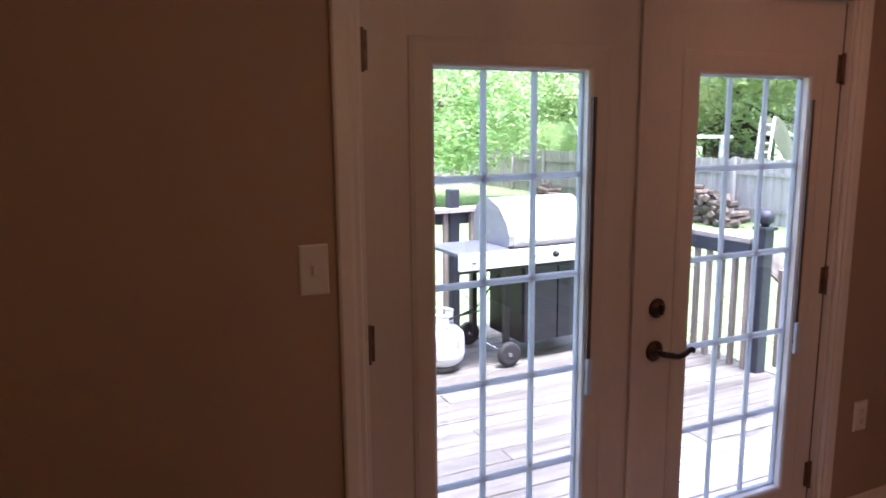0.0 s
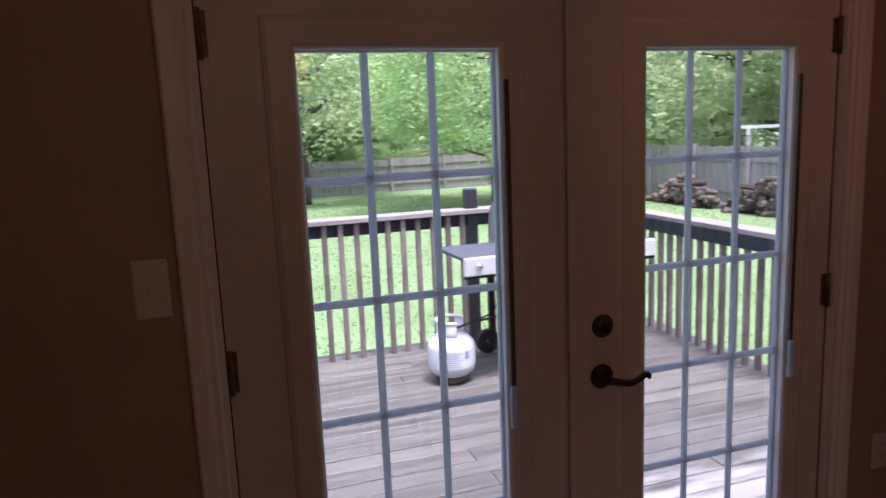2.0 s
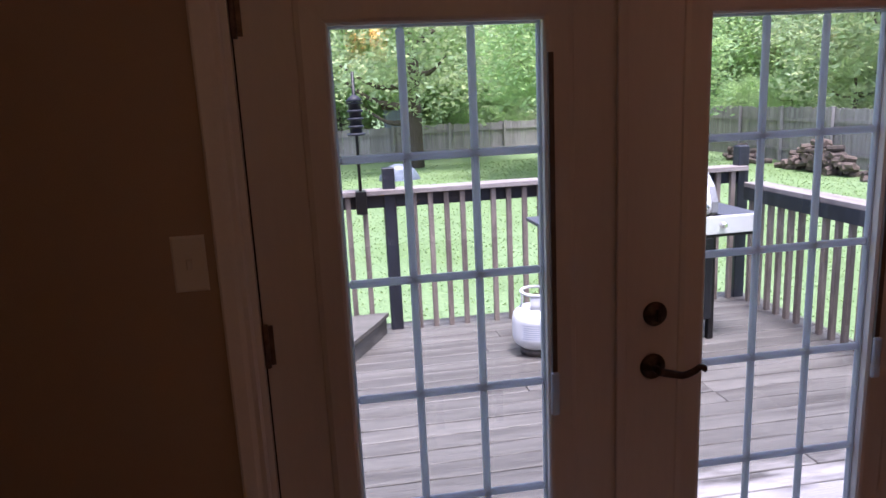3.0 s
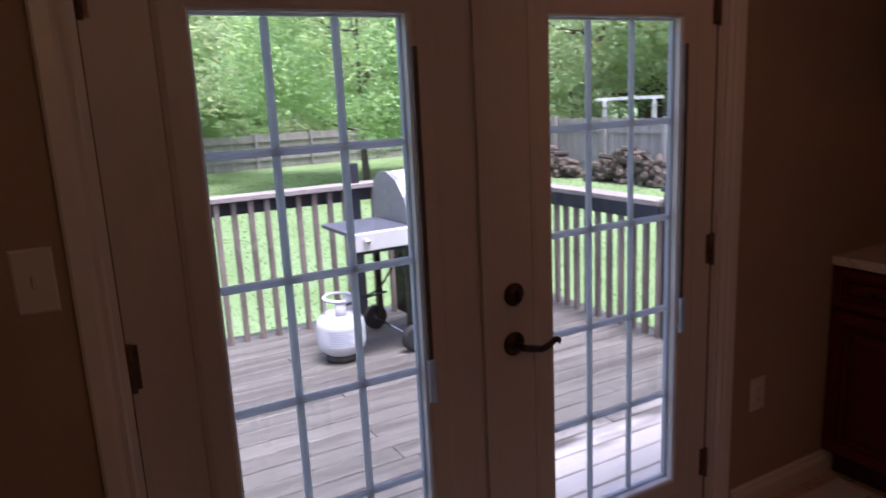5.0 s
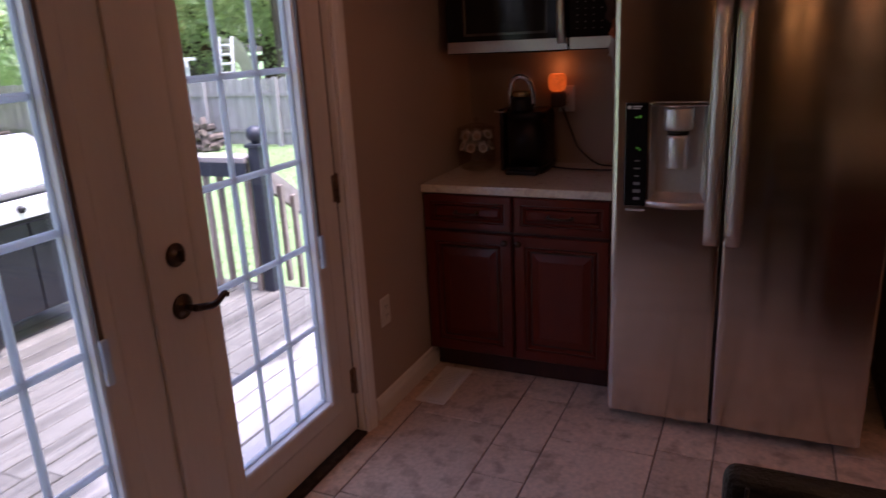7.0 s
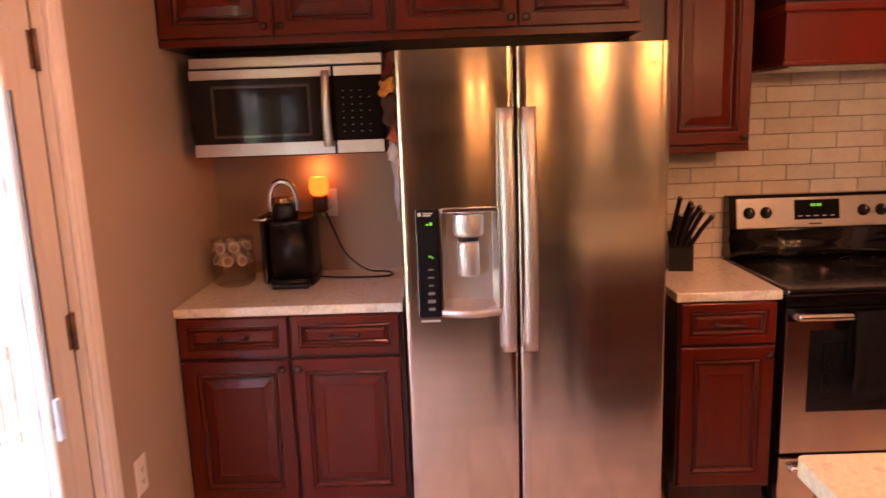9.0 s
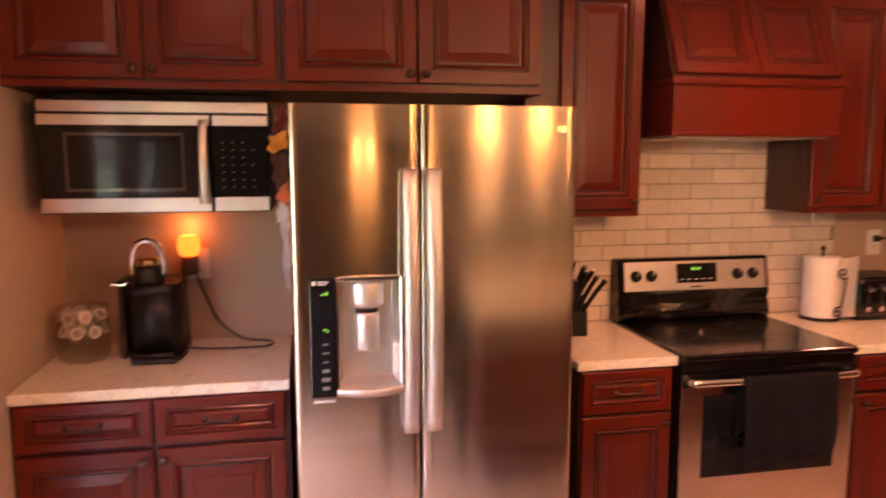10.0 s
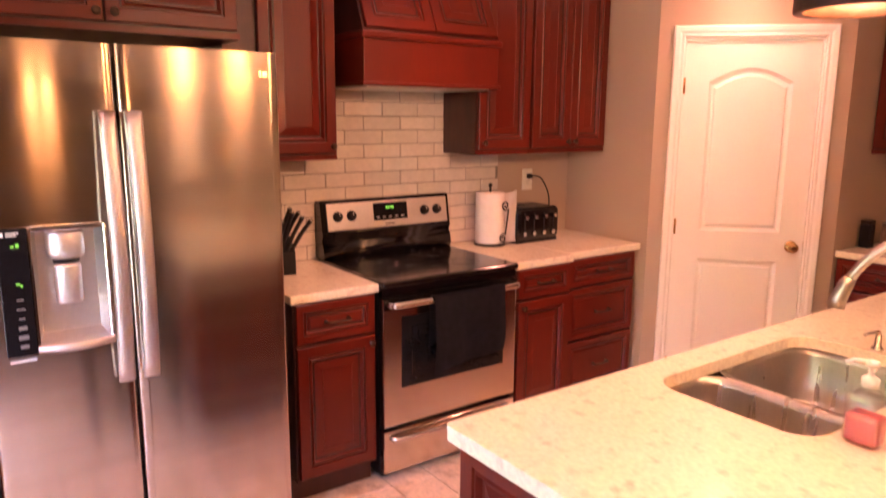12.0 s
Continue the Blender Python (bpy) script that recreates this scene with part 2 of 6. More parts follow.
def box(bm, x0, x1, y0, y1, z0, z1, b=0.0, seg=2):
    """A box, its edges rounded by b."""
    t = bmesh.new()
    bmesh.ops.create_cube(t, size=1.0)
    bmesh.ops.scale(t, vec=(x1 - x0, y1 - y0, z1 - z0), verts=t.verts)
    bmesh.ops.translate(t, vec=((x0 + x1) / 2, (y0 + y1) / 2, (z0 + z1) / 2), verts=t.verts)
    if b:
        bmesh.ops.bevel(t, geom=t.edges[:], offset=b, segments=seg, profile=0.5, affect="EDGES", clamp_overlap=True)
    me = bpy.data.meshes.new("t")
    t.to_mesh(me)
    t.free()
    bm.from_mesh(me)
    bpy.data.meshes.remove(me)
    return bm


def boxed(*a, **k):
    return box(bmesh.new(), *a, **k)


def ringed(bm, x0, z0, w, h, y, rings, back=True, r=0.0):
    """A front panel in the xz plane facing -y: nested rectangles of (inset, out), filled in the middle."""
    loops = []
    for ins, out in rings:
        a, b, c, d = x0 + ins, x0 + w - ins, z0 + ins, z0 + h - ins
        loops.append([bm.verts.new(p) for p in ((a, y - out, c), (b, y - out, c), (b, y - out, d), (a, y - out, d))])
    for p, q in zip(loops, loops[1:]):
        for i in range(4):
            bm.faces.new((p[i], p[(i + 1) % 4], q[(i + 1) % 4], q[i]))
    bm.faces.new(loops[-1])
    if back:
        bm.faces.new(loops[0][::-1])
    return bm


def lathe(bm, profile, seg=24, m=None, cap=True):
    """Turns (radius, z) round the z axis."""
    rings = []
    for r, z in profile:
        rings.append([bm.verts.new(((m or ident()) @ Vector((r * math.cos(2 * math.pi * i / seg), r * math.sin(2 * math.pi * i / seg), z)))) for i in range(seg)])
    for p, q in zip(rings, rings[1:]):
        for i in range(seg):
            f = bm.faces.new((p[i], p[(i + 1) % seg], q[(i + 1) % seg], q[i]))
            f.smooth = True
    if cap:
        bm.faces.new(rings[0][::-1])
        bm.faces.new(rings[-1])
    return bm


def tube(bm, pts, r, seg=10, cap=True):
    """A round bar along points; r is one radius or one per point."""
    pts = [Vector(p) for p in pts]
    rr = r if isinstance(r, (list, tuple)) else [r] * len(pts)
    rings, side = [], None
    for i, p in enumerate(pts):
        d = (pts[min(i + 1, len(pts) - 1)] - pts[max(i - 1, 0)]).normalized()
        if side is None:
            side = d.orthogonal().normalized()
        side = (side - d * side.dot(d)).normalized()
        up = d.cross(side)
        rings.append([bm.verts.new(p + rr[i] * (math.cos(a) * side + math.sin(a) * up)) for a in (2 * math.pi * k / seg for k in range(seg))])
    for p, q in zip(rings, rings[1:]):
        for i in range(seg):
            f = bm.faces.new((p[i], p[(i + 1) % seg], q[(i + 1) % seg], q[i]))
            f.smooth = True
    if cap:
        bm.faces.new(rings[0][::-1])
        bm.faces.new(rings[-1])
    return bm


def bend(pts, n=6):
    """A smooth line through points."""
    pts = [Vector(p) for p in pts]
    out = []
    ext = [2 * pts[0] - pts[1], *pts, 2 * pts[-1] - pts[-2]]
    for a, b, c, d in zip(ext, ext[1:], ext[2:], ext[3:]):
        for k in range(n):
            t = k / n
            out.append(0.5 * (2 * b + (c - a) * t + (2 * a - 5 * b + 4 * c - d) * t * t + (3 * b - a - 3 * c + d) * t ** 3))
    return out + [pts[-1]]


def extrude(bm, outline, y0, y1):
    """A flat outline of (x, z), closed, given depth along y."""
    a = [bm.verts.new((x, y0, z)) for x, z in outline]
    b = [bm.verts.new((x, y1, z)) for x, z in outline]
    n = len(outline)
    for i in range(n):
        bm.faces.new((a[i], b[i], b[(i + 1) % n], a[(i + 1) % n]))
    bm.faces.new(a)
    bm.faces.new(b[::-1])
    bmesh.ops.recalc_face_normals(bm, faces=bm.faces[:])
    return bm


def mesh_of(name, bm, material):
    me = bpy.data.meshes.new(name)
    bmesh.ops.recalc_face_normals(bm, faces=bm.faces[:]) if len(bm.faces) < 20000 else None
    bm.to_mesh(me)
    bm.free()
    me.materials.append(material)
    return me


def part(name, bm, material, parent=None, label=""):
    ob = new(name, mesh_of(name, bm, material))
    ob.parent = parent
    return tagged(ob, label)


def thing(name, m, label, category, group="", kind=""):
    ob = new(name)
    ob.matrix_world = m
    ob.empty_display_size = 0.05
    return tagged(ob, label, category, group, kind)


def solid(name, bm, material, label, category="", group="", kind="", m=None):
    ob = new(name, mesh_of(name, bm, material))
    if m is not None:
        ob.matrix_world = m
    return tagged(ob, label, category, group, kind)


def words(text, size, parent, m, material, name="lettering"):
    """Built-in lettering as a mesh, facing local -y."""
    cu = bpy.data.curves.new(name, "FONT")
    cu.body, cu.size, cu.extrude, cu.align_x, cu.align_y = text, size, 0.0003, "CENTER", "CENTER"
    tmp = new(name + "_tmp", cu)
    me = bpy.data.meshes.new_from_object(tmp.evaluated_get(bpy.context.evaluated_depsgraph_get()))
    bpy.data.objects.remove(tmp)
    me.materials.clear()
    me.materials.append(material)
    ob = new(name, me)
    ob.parent = parent
    ob.matrix_local = m @ pose(0, 0, 0, 90)
    return ob


# ---- the room ----
YD, XW, CEILZ = 1.757, 3.74, 2.44       # door wall, fridge wall, ceiling
XW2, YS = -6.5, -3.62                   # far walls behind the camera
PX, PY, PL = 3.10, -2.28, 0.975         # pantry corner and length of its slanted wall
QX, QY = PX - PL * 0.7071, PY - PL * 0.7071
DX0, DX1, DTOP = 0.615, 2.50, 2.07      # opening of the double door
T = 0.16
bm = boxed(XW2 - T, DX0, YD, YD + T, -0.2, CEILZ)
box(bm, DX1, XW + T, YD, YD + T, -0.2, CEILZ)
box(bm, DX0, DX1, YD, YD + T, DTOP, CEILZ)
solid("wall_north", bm, WALL, "greige painted wall round the double glass door", kind="structure")
solid("wall_east", boxed(XW, XW + T, PY - T, YD, -0.2, CEILZ), WALL, "greige painted kitchen wall behind the cabinets", kind="structure")
solid("wall_pantry_side", boxed(PX - 0.0, XW, PY - 0.1, PY, -0.2, CEILZ), WALL, "short greige wall at the end of the counter", kind="structure")
pm = pose(PX, PY, 0, 0, 0, -135)
PD0, PD1, PDT = 0.135, 0.835, 2.03      # pantry door opening along the slanted wall
bm = boxed(0, PD0, 0, 0.1, -0.2, CEILZ)
box(bm, PD1, PL, 0, 0.1, -0.2, CEILZ)
box(bm, PD0, PD1, 0, 0.1, PDT, CEILZ)
solid("wall_pantry", bm, WALL, "slanted greige wall that holds the pantry door", kind="structure", m=pm)
solid("wall_pantry_return", boxed(QX, QX + 0.1, YS, QY, -0.2, CEILZ), WALL, "greige wall between pantry and second counter", kind="structure")
solid("wall_south", boxed(XW2 - T, QX + 1.4, YS - T, YS, -0.2, CEILZ), WALL, "plain greige wall behind the second counter", kind="structure")
solid("wall_west", boxed(XW2 - T, XW2, YS, YD, -0.2, CEILZ), WALL, "plain greige far wall of the room", kind="structure")
solid("ceiling", boxed(XW2 - T, XW + T, YS - T, YD + T, CEILZ, CEILZ + 0.15), CEIL, "off-white painted ceiling", kind="structure")
floor = solid("floor", boxed(XW2 - T, XW + T, YS - T, YD + T, -0.2, -0.006), FGROUT, "beige stone tile floor laid in mixed sizes with dark joints", kind="structure")


def baseboard(x0, x1, m):
    bm = bmesh.new()
    prof = [(0, 0), (0.016, 0), (0.016, 0.062), (0.012, 0.074), (0.008, 0.08), (0.008, 0.09), (0.003, 0.098), (0, 0.1)]
    a = [bm.verts.new((x0, -d, z)) for d, z in prof]
    b = [bm.verts.new((x1, -d, z)) for d, z in prof]
    for i in range(len(prof)):
        j = (i + 1) % len(prof)
        bm.faces.new((a[i], a[j], b[j], b[i]))
    bm.faces.new(a)
    bm.faces.new(b)
    solid("baseboard", bm, TRIM, "white painted moulded baseboard", kind="structure", m=m)


baseboard(XW2, DX0 - 0.075, pose(0, YD, 0))
baseboard(DX1 + 0.075, 3.185, pose(0, YD, 0))
baseboard(0.0, PD0 - 0.065, pm)
baseboard(PD1 + 0.065, PL, pm)
baseboard(YS, YD, pose(XW2, 0, 0, 0, 0, 90))


# ---- double glass door ----
def casing(x0, x1, top, m, w=0.06, name="trim"):
    """Mitred door casing round an opening, facing -y."""
    prof = [(0.0, 0.0), (0.0, 0.010), (0.006, 0.015), (0.018, 0.013), (0.03, 0.018), (w - 0.006, 0.020), (w, 0.016), (w, 0.0)]
    bm = bmesh.new()
    path = [(x0, -1, 0.0, 0), (x0, -1, top, 1), (x1, 1, top, 1), (x1, 1, 0.0, 0)]
    loops = [[bm.verts.new((x + s * d, -o, z + k * d)) for d, o in prof] for x, s, z, k in path]
    for p, q in zip(loops, loops[1:]):
        for i in range(len(prof) - 1):
            bm.faces.new((p[i], p[i + 1], q[i + 1], q[i]))
    bm.faces.new(loops[0])
    bm.faces.new(loops[-1])
    return solid(name, bm, TRIM, "white painted moulded door casing", kind="structure", m=m)


casing(DX0 + 0.002, DX1 - 0.02, DTOP - 0.01, pose(0, YD, 0), 0.066)
bm = boxed(DX0, DX0 + 0.017, YD + 0.003, YD + T, 0, DTOP)
box(bm, DX1 - 0.03, DX1, YD + 0.003, YD + T, 0, DTOP)
box(bm, DX0 + 0.017, DX1 - 0.03, YD + 0.003, YD + T, DTOP - 0.025, DTOP)
box(bm, DX0 + 0.017, DX0 + 0.03, YD + 0.081, YD + 0.102, 0, DTOP - 0.025)
box(bm, DX1 - 0.045, DX1 - 0.03, YD + 0.081, YD + 0.102, 0, DTOP - 0.025)
solid("door_frame", bm, TRIM, "white painted jamb of the double door", kind="structure")
solid("door_sill", boxed(DX0 + 0.017, DX1 - 0.03, YD - 0.01, YD + T + 0.03, -0.005, 0.012, 0.004), BRONZE, "dark bronze metal threshold", kind="structure")

GZ0, GZ1, GW = 0.219, 1.779, 0.512


def leaf(name, x0, x1, gx, right):
    """One door leaf with a fifteen-light glazed panel, a blind slider, hinges and, on the right leaf, the lock."""
    d = thing(name, pose(0, YD + 0.033, 0), "white door leaf with fifteen glass panes, closed", "glass door", "double door", "structure")
    y1, g0, g1 = 0.045, gx, gx + GW
    bm = bmesh.new()
    box(bm, x0, g0, 0, y1, 0.02, 2.04)
    box(bm, g1, x1, 0, y1, 0.02, 2.04)
    box(bm, g0, g1, 0, y1, 0.02, GZ0)
    box(bm, g0, g1, 0, y1, GZ1, 2.04)
    part("slab", bm, DOORW, d)
    bm = bmesh.new()
    loops = []
    for ins, out in ((-0.075, 0.0), (-0.072, 0.005), (-0.060, 0.009), (-0.012, 0.007), (-0.004, 0.004), (0.0015, -0.002), (0.0015, -0.023)):
        loops.append([bm.verts.new((a, -out, c)) for a, c in ((g0 + ins, GZ0 + ins), (g1 - ins, GZ0 + ins), (g1 - ins, GZ1 - ins), (g0 + ins, GZ1 - ins))])
    for p, q in zip(loops, loops[1:]):
        for i in range(4):
            bm.faces.new((p[i], p[(i + 1) % 4], q[(i + 1) % 4], q[i]))
    part("glazing_frame", bm, DOORW, d)
    bm = boxed(g0 + 0.001, g0 + 0.007, 0.026, 0.0446, GZ0 + 0.001, GZ1 - 0.001)
    box(bm, g1 - 0.007, g1 - 0.001, 0.026, 0.0446, GZ0 + 0.001, GZ1 - 0.001)
    box(bm, g0 + 0.007, g1 - 0.007, 0.026, 0.0446, GZ0 + 0.001, GZ0 + 0.007)
    box(bm, g0 + 0.007, g1 - 0.007, 0.026, 0.0446, GZ1 - 0.007, GZ1 - 0.001)
    part("glazing_bead", bm, VINYL, d)
    for i in (1, 2):
        c = g0 + GW * i / 3
        part("muntin", boxed(c - 0.010, c + 0.010, 0.0285, 0.0445, GZ0 + 0.007, GZ1 - 0.007, 0.005, 1), VINYL, d)
    for j in range(1, 5):
        c = GZ0 + (GZ1 - GZ0) * j / 5
        part("muntin", boxed(g0 + 0.007, g1 - 0.007, 0.0277, 0.0448, c - 0.010, c + 0.010, 0.005, 1), VINYL, d)
    for i in range(3):
        for j in range(5):
            a, c = g0 + GW * i / 3, GZ0 + (GZ1 - GZ0) * j / 5
            p = part("pane", boxed(a + 0.004, a + GW / 3 - 0.004, 0.0350, 0.0385, c + 0.004, c + (GZ1 - GZ0) / 5 - 0.004), GLASS, d)
            p.visible_shadow = False
    # dark strip stands in for the shade in the hinge-side gap
    gap = x1 if right else x0 - 0.0036
    part("gap_strip", boxed(gap + 0.0002, gap + 0.0034, -0.002, 0.044, 0.02, 2.04), GAP, d, "dark strip drawn as the shaded gap along the hinge side")
    # channel and slider of the built-in blind
    sx = g1 + 0.013
    bm = boxed(sx - 0.007, sx - 0.004, -0.0135, -0.005, 0.80, 1.70)
    box(bm, sx + 0.004, sx + 0.007, -0.0135, -0.005, 0.80, 1.70)
    part("slider_channel", bm, SLOT, d)
    part("channel_slot", boxed(sx - 0.004, sx + 0.004, -0.0125, -0.005, 0.80, 1.70), SLOT, d, "dark slot of the blind slider")
    part("blind_slider", boxed(sx - 0.013, sx + 0.009, -0.026, -0.012, 0.765, 0.885, 0.004), VINYL, d, "pale plastic blind slider")
    hx, sg = (x0 + 0.004, 1) if not right else (x1 - 0.004, -1)
    for hz in (0.24, 1.03, 1.81):
        h = part("hinge", lathe(bmesh.new(), [(0.0075, hz - 0.055), (0.0075, hz + 0.055)], 10, Matrix.Translation((hx, -0.010, 0))), HINGE, d, "oil-rubbed bronze hinge")
        part("hinge_leaf", boxed(min(hx, hx + sg * 0.018), max(hx, hx + sg * 0.018), -0.006, 0.001, hz - 0.05, hz + 0.05), HINGE, h)
    return d


leaf("door_1", DX0 + 0.021, 1.553, 0.845, False)
right_leaf = leaf("door_2", 1.559, DX1 - 0.034, 1.793, True)
part("astragal", boxed(1.541, 1.570, -0.014, -0.001, 0.02, 2.04, 0.004), DOORW, right_leaf)


def rosette(bm, x, z, r, y=-0.001):
    m = pose(x, y, z, 90)
    return lathe(bm, [(r * 0.98, 0), (r, 0.004), (r * 0.86, 0.009), (r * 0.6, 0.012), (r * 0.5, 0.017), (r * 0.2, 0.019)], 28, m)


bm = rosette(bmesh.new(), 1.652, 1.014, 0.034)
box(bm, 1.646, 1.658, -0.032, -0.018, 0.997, 1.031, 0.003)
part("deadbolt", bm, BRONZE, right_leaf, "oil-rubbed bronze thumb-turn deadbolt")
bm = rosette(bmesh.new(), 1.648, 0.866, 0.036)
tube(bm, [(1.648, -0.015, 0.866), (1.648, -0.052, 0.866)], 0.010)
pts = bend([(1.644, -0.052, 0.868), (1.678, -0.054, 0.860), (1.710, -0.055, 0.853), (1.738, -0.055, 0.860), (1.760, -0.054, 0.871), (1.772, -0.053, 0.866), (1.767, -0.053, 0.858)])
tube(bm, pts, [0.011 - 0.004 * abs(i / (len(pts) - 1) - 0.1) for i in range(len(pts))])
part("door_lever", bm, BRONZE, right_leaf, "curled oil-rubbed bronze lever handle")


def wall_plate(name, x, y, z, w, h, label, category, rz=0.0):
    d = thing(name, pose(x, y, z, 0, 0, rz), label, category)
    part("cover_plate", ringed(bmesh.new(), -w / 2, -h / 2, w, h, 0, [(0, 0), (0, 0.003), (0.005, 0.006)]), PLATE, d)
    return d


sw = wall_plate("light_switch", 0.490, YD, 1.257, 0.076, 0.132, "white rocker light switch beside the double door", "light switch")
part("rocker", ringed(bmesh.new(), -0.006, -0.013, 0.012, 0.026, -0.006, [(0, 0), (0, 0.003), (0.002, 0.006)]), PLATE, sw)


def outlet(x, y, z, rz, label):
    d = wall_plate("wall_outlet", x, y, z, 0.078, 0.125, label, "outlet", rz)
    for s in (-1, 1):
        q = part("socket", ringed(bmesh.new(), -0.017, s * 0.02 - 0.014, 0.034, 0.028, -0.006, [(0, 0), (0, 0.001), (0.004, 0.002)]), PLATE, d)
        bm = boxed(-0.008, -0.006, -0.0088, -0.0075, s * 0.02 - 0.002, s * 0.02 + 0.008)
        box(bm, 0.006, 0.008, -0.0088, -0.0075, s * 0.02 - 0.002, s * 0.02 + 0.008)
        box(bm, -0.002, 0.002, -0.0088, -0.0075, s * 0.02 - 0.010, s * 0.02 - 0.006)
        part("slot", bm, GAP, q)
    return d


outlet(2.704, YD, 0.452, 0, "white wall outlet low beside the double door")
outlet(XW, -1.945, 1.245, -90, "white wall outlet above the counter, toaster plugged in")
outlet(XW, 1.245, 1.23, -90, "white wall outlet above the coffee counter")

d = thing("floor_vent", pose(2.785, 1.545, 0), "cream metal floor register let into the tiles", "floor vent")
bm = boxed(0, 0.35, 0, 0.018, -0.004, 0.006, 0.002)
box(bm, 0, 0.35, 0.122, 0.14, -0.004, 0.006, 0.002)
box(bm, 0, 0.03, 0.018, 0.122, -0.004, 0.006, 0.002)
box(bm, 0.32, 0.35, 0.018, 0.122, -0.004, 0.006, 0.002)
part("frame", bm, PLATE, d)
part("backing", boxed(0.03, 0.32, 0.018, 0.122, -0.005, -0.002), GAP, d)
for i in range(19):
    part("slat", boxed(0.036 + 0.0155 * i, 0.044 + 0.0155 * i, 0.018, 0.122, -0.003, 0.004), PLATE, d)


# ---- kitchen cabinets ----
PANEL = [(0, 0), (0, 0.017), (0.003, 0.020), (0.046, 0.020), (0.049, 0.014), (0.054, 0.014), (0.060, 0.019), (0.066, 0.012), (0.069, 0.006), (0.078, 0.006), (0.110, 0.014), (0.112, 0.012)]
DRAWER = [(0, 0), (0, 0.017), (0.003, 0.020), (0.030, 0.020), (0.033, 0.014), (0.037, 0.014), (0.042, 0.018), (0.047, 0.010), (0.052, 0.006), (0.062, 0.013)]


def knob(parent, x, z, y=-0.021):
    bm = lathe(bmesh.new(), [(0.006, 0), (0.005, 0.012), (0.013, 0.018), (0.015, 0.024), (0.010, 0.029), (0.003, 0.030)], 14, pose(x, y, z, 90))
    part("knob", bm, BRONZE, parent, "dark bronze knob")


def pull(parent, x, z, w=0.10, y=-0.021):
    bm = tube(bmesh.new(), bend([(x - w / 2, y, z), (x - w / 2, y - 0.022, z), (x, y - 0.027, z), (x + w / 2, y - 0.022, z), (x + w / 2, y, z)], 4), 0.005, 8)
    for s in (-1, 1):
        lathe(bm, [(0.010, 0), (0.009, 0.004), (0.005, 0.006)], 12, pose(x + s * w / 2, y, z, 90))
    part("handle", bm, BRONZE, parent, "dark bronze bail handle")


def glaze(p, steps):
    """Dark glaze in the grooves of a moulded front, by ring step."""
    p.data.materials.append(GLAZE)
    for k in steps:
        for i in range(4 * k, 4 * k + 4):
            p.data.polygons[i].material_index = 1


def front(parent, x, z, w, h, kind="door", knob_at=None, rings=None):
    rings = rings or (PANEL if kind == "door" else DRAWER)
    p = part("door" if kind == "door" else "drawer_front", ringed(bmesh.new(), x, z, w, h, 0, rings), CHERRY, parent)
    glaze(p, (4, 8) if kind == "door" else (4, 7))
    if kind == "drawer":
        pull(p, x + w / 2, z + h / 2)
    elif knob_at == "tr":
        knob(p, x + w - 0.025, z + h - 0.03)
    elif knob_at == "tl":
        knob(p, x + 0.025, z + h - 0.03)
    elif knob_at == "br":
        knob(p, x + w - 0.025, z + 0.03)
    elif knob_at == "bl":
        knob(p, x + 0.025, z + 0.03)
    return p


def base_cabinet(w, m, rows, label, depth=0.60, left_gap=0.0):
    """A floor unit, its front at y = 0; rows: ('drawer' or 'door', x, z, w, h, knob)."""
    d = thing("base_cabinet", m, label, "cabinet", "kitchen base units")
    part("body", boxed(0, w, 0.0015, depth, 0.105, 0.876), CHERRYD, d)
    part("toe_kick", boxed(0.0, w, 0.055, 0.075, 0, 0.105), CHERRYD, d)
    for kind, x, z, fw, fh, k in rows:
        front(d, x, z, fw, fh, kind, k)
    return d


FX = 3.125
base_cabinet(0.872, pose(FX, 1.755, 0, 0, 0, -90),
             [("drawer", 0.012, 0.715, 0.415, 0.155, None), ("drawer", 0.440, 0.715, 0.415, 0.155, None),
              ("door", 0.012, 0.115, 0.415, 0.585, "tr"), ("door", 0.440, 0.115, 0.415, 0.585, "tl")],
             "dark cherry base cabinet with drawers and doors beside the fridge")
base_cabinet(0.375, pose(FX, -0.165, 0, 0, 0, -90),
             [("drawer", 0.008, 0.708, 0.356, 0.162, None), ("door", 0.008, 0.125, 0.356, 0.57, "tr")],
             "narrow dark cherry base cabinet between fridge and stove")
base_cabinet(0.375, pose(FX, -1.33, 0, 0, 0, -90),
             [("drawer", 0.01, 0.725, 0.355, 0.145, None), ("door", 0.01, 0.125, 0.355, 0.585, "tl")],
             "narrow dark cherry base cabinet beside the stove")
base_cabinet(0.535, pose(FX + 0.035, -1.712, 0, 0, 0, -90),
             [("drawer", 0.012, 0.725, 0.51, 0.145, None), ("drawer", 0.012, 0.43, 0.51, 0.28, None), ("drawer", 0.012, 0.125, 0.51, 0.29, None)],
             "dark cherry drawer cabinet beside the pantry wall", 0.565)


def worktop(x0, x1, y0, y1, label, m=None):
    return solid("worktop", boxed(x0, x1, y0, y1, 0.877, 0.914, 0.005), QUARTZ, label, "countertop", m=m)


worktop(3.103, XW - 0.001, 0.882, YD - 0.001, "cream speckled stone countertop beside the fridge")
worktop(3.103, XW - 0.012, -0.549, -0.150, "cream speckled stone countertop between fridge and stove")
bm = boxed(3.103, XW - 0.012, -1.712, -1.312, 0.877, 0.914, 0.005)
box(bm, 3.138, XW - 0.001, -2.278, -1.7125, 0.877, 0.914, 0.005)
solid("worktop", bm, QUARTZ, "cream speckled stone countertop with a stepped front", "countertop")


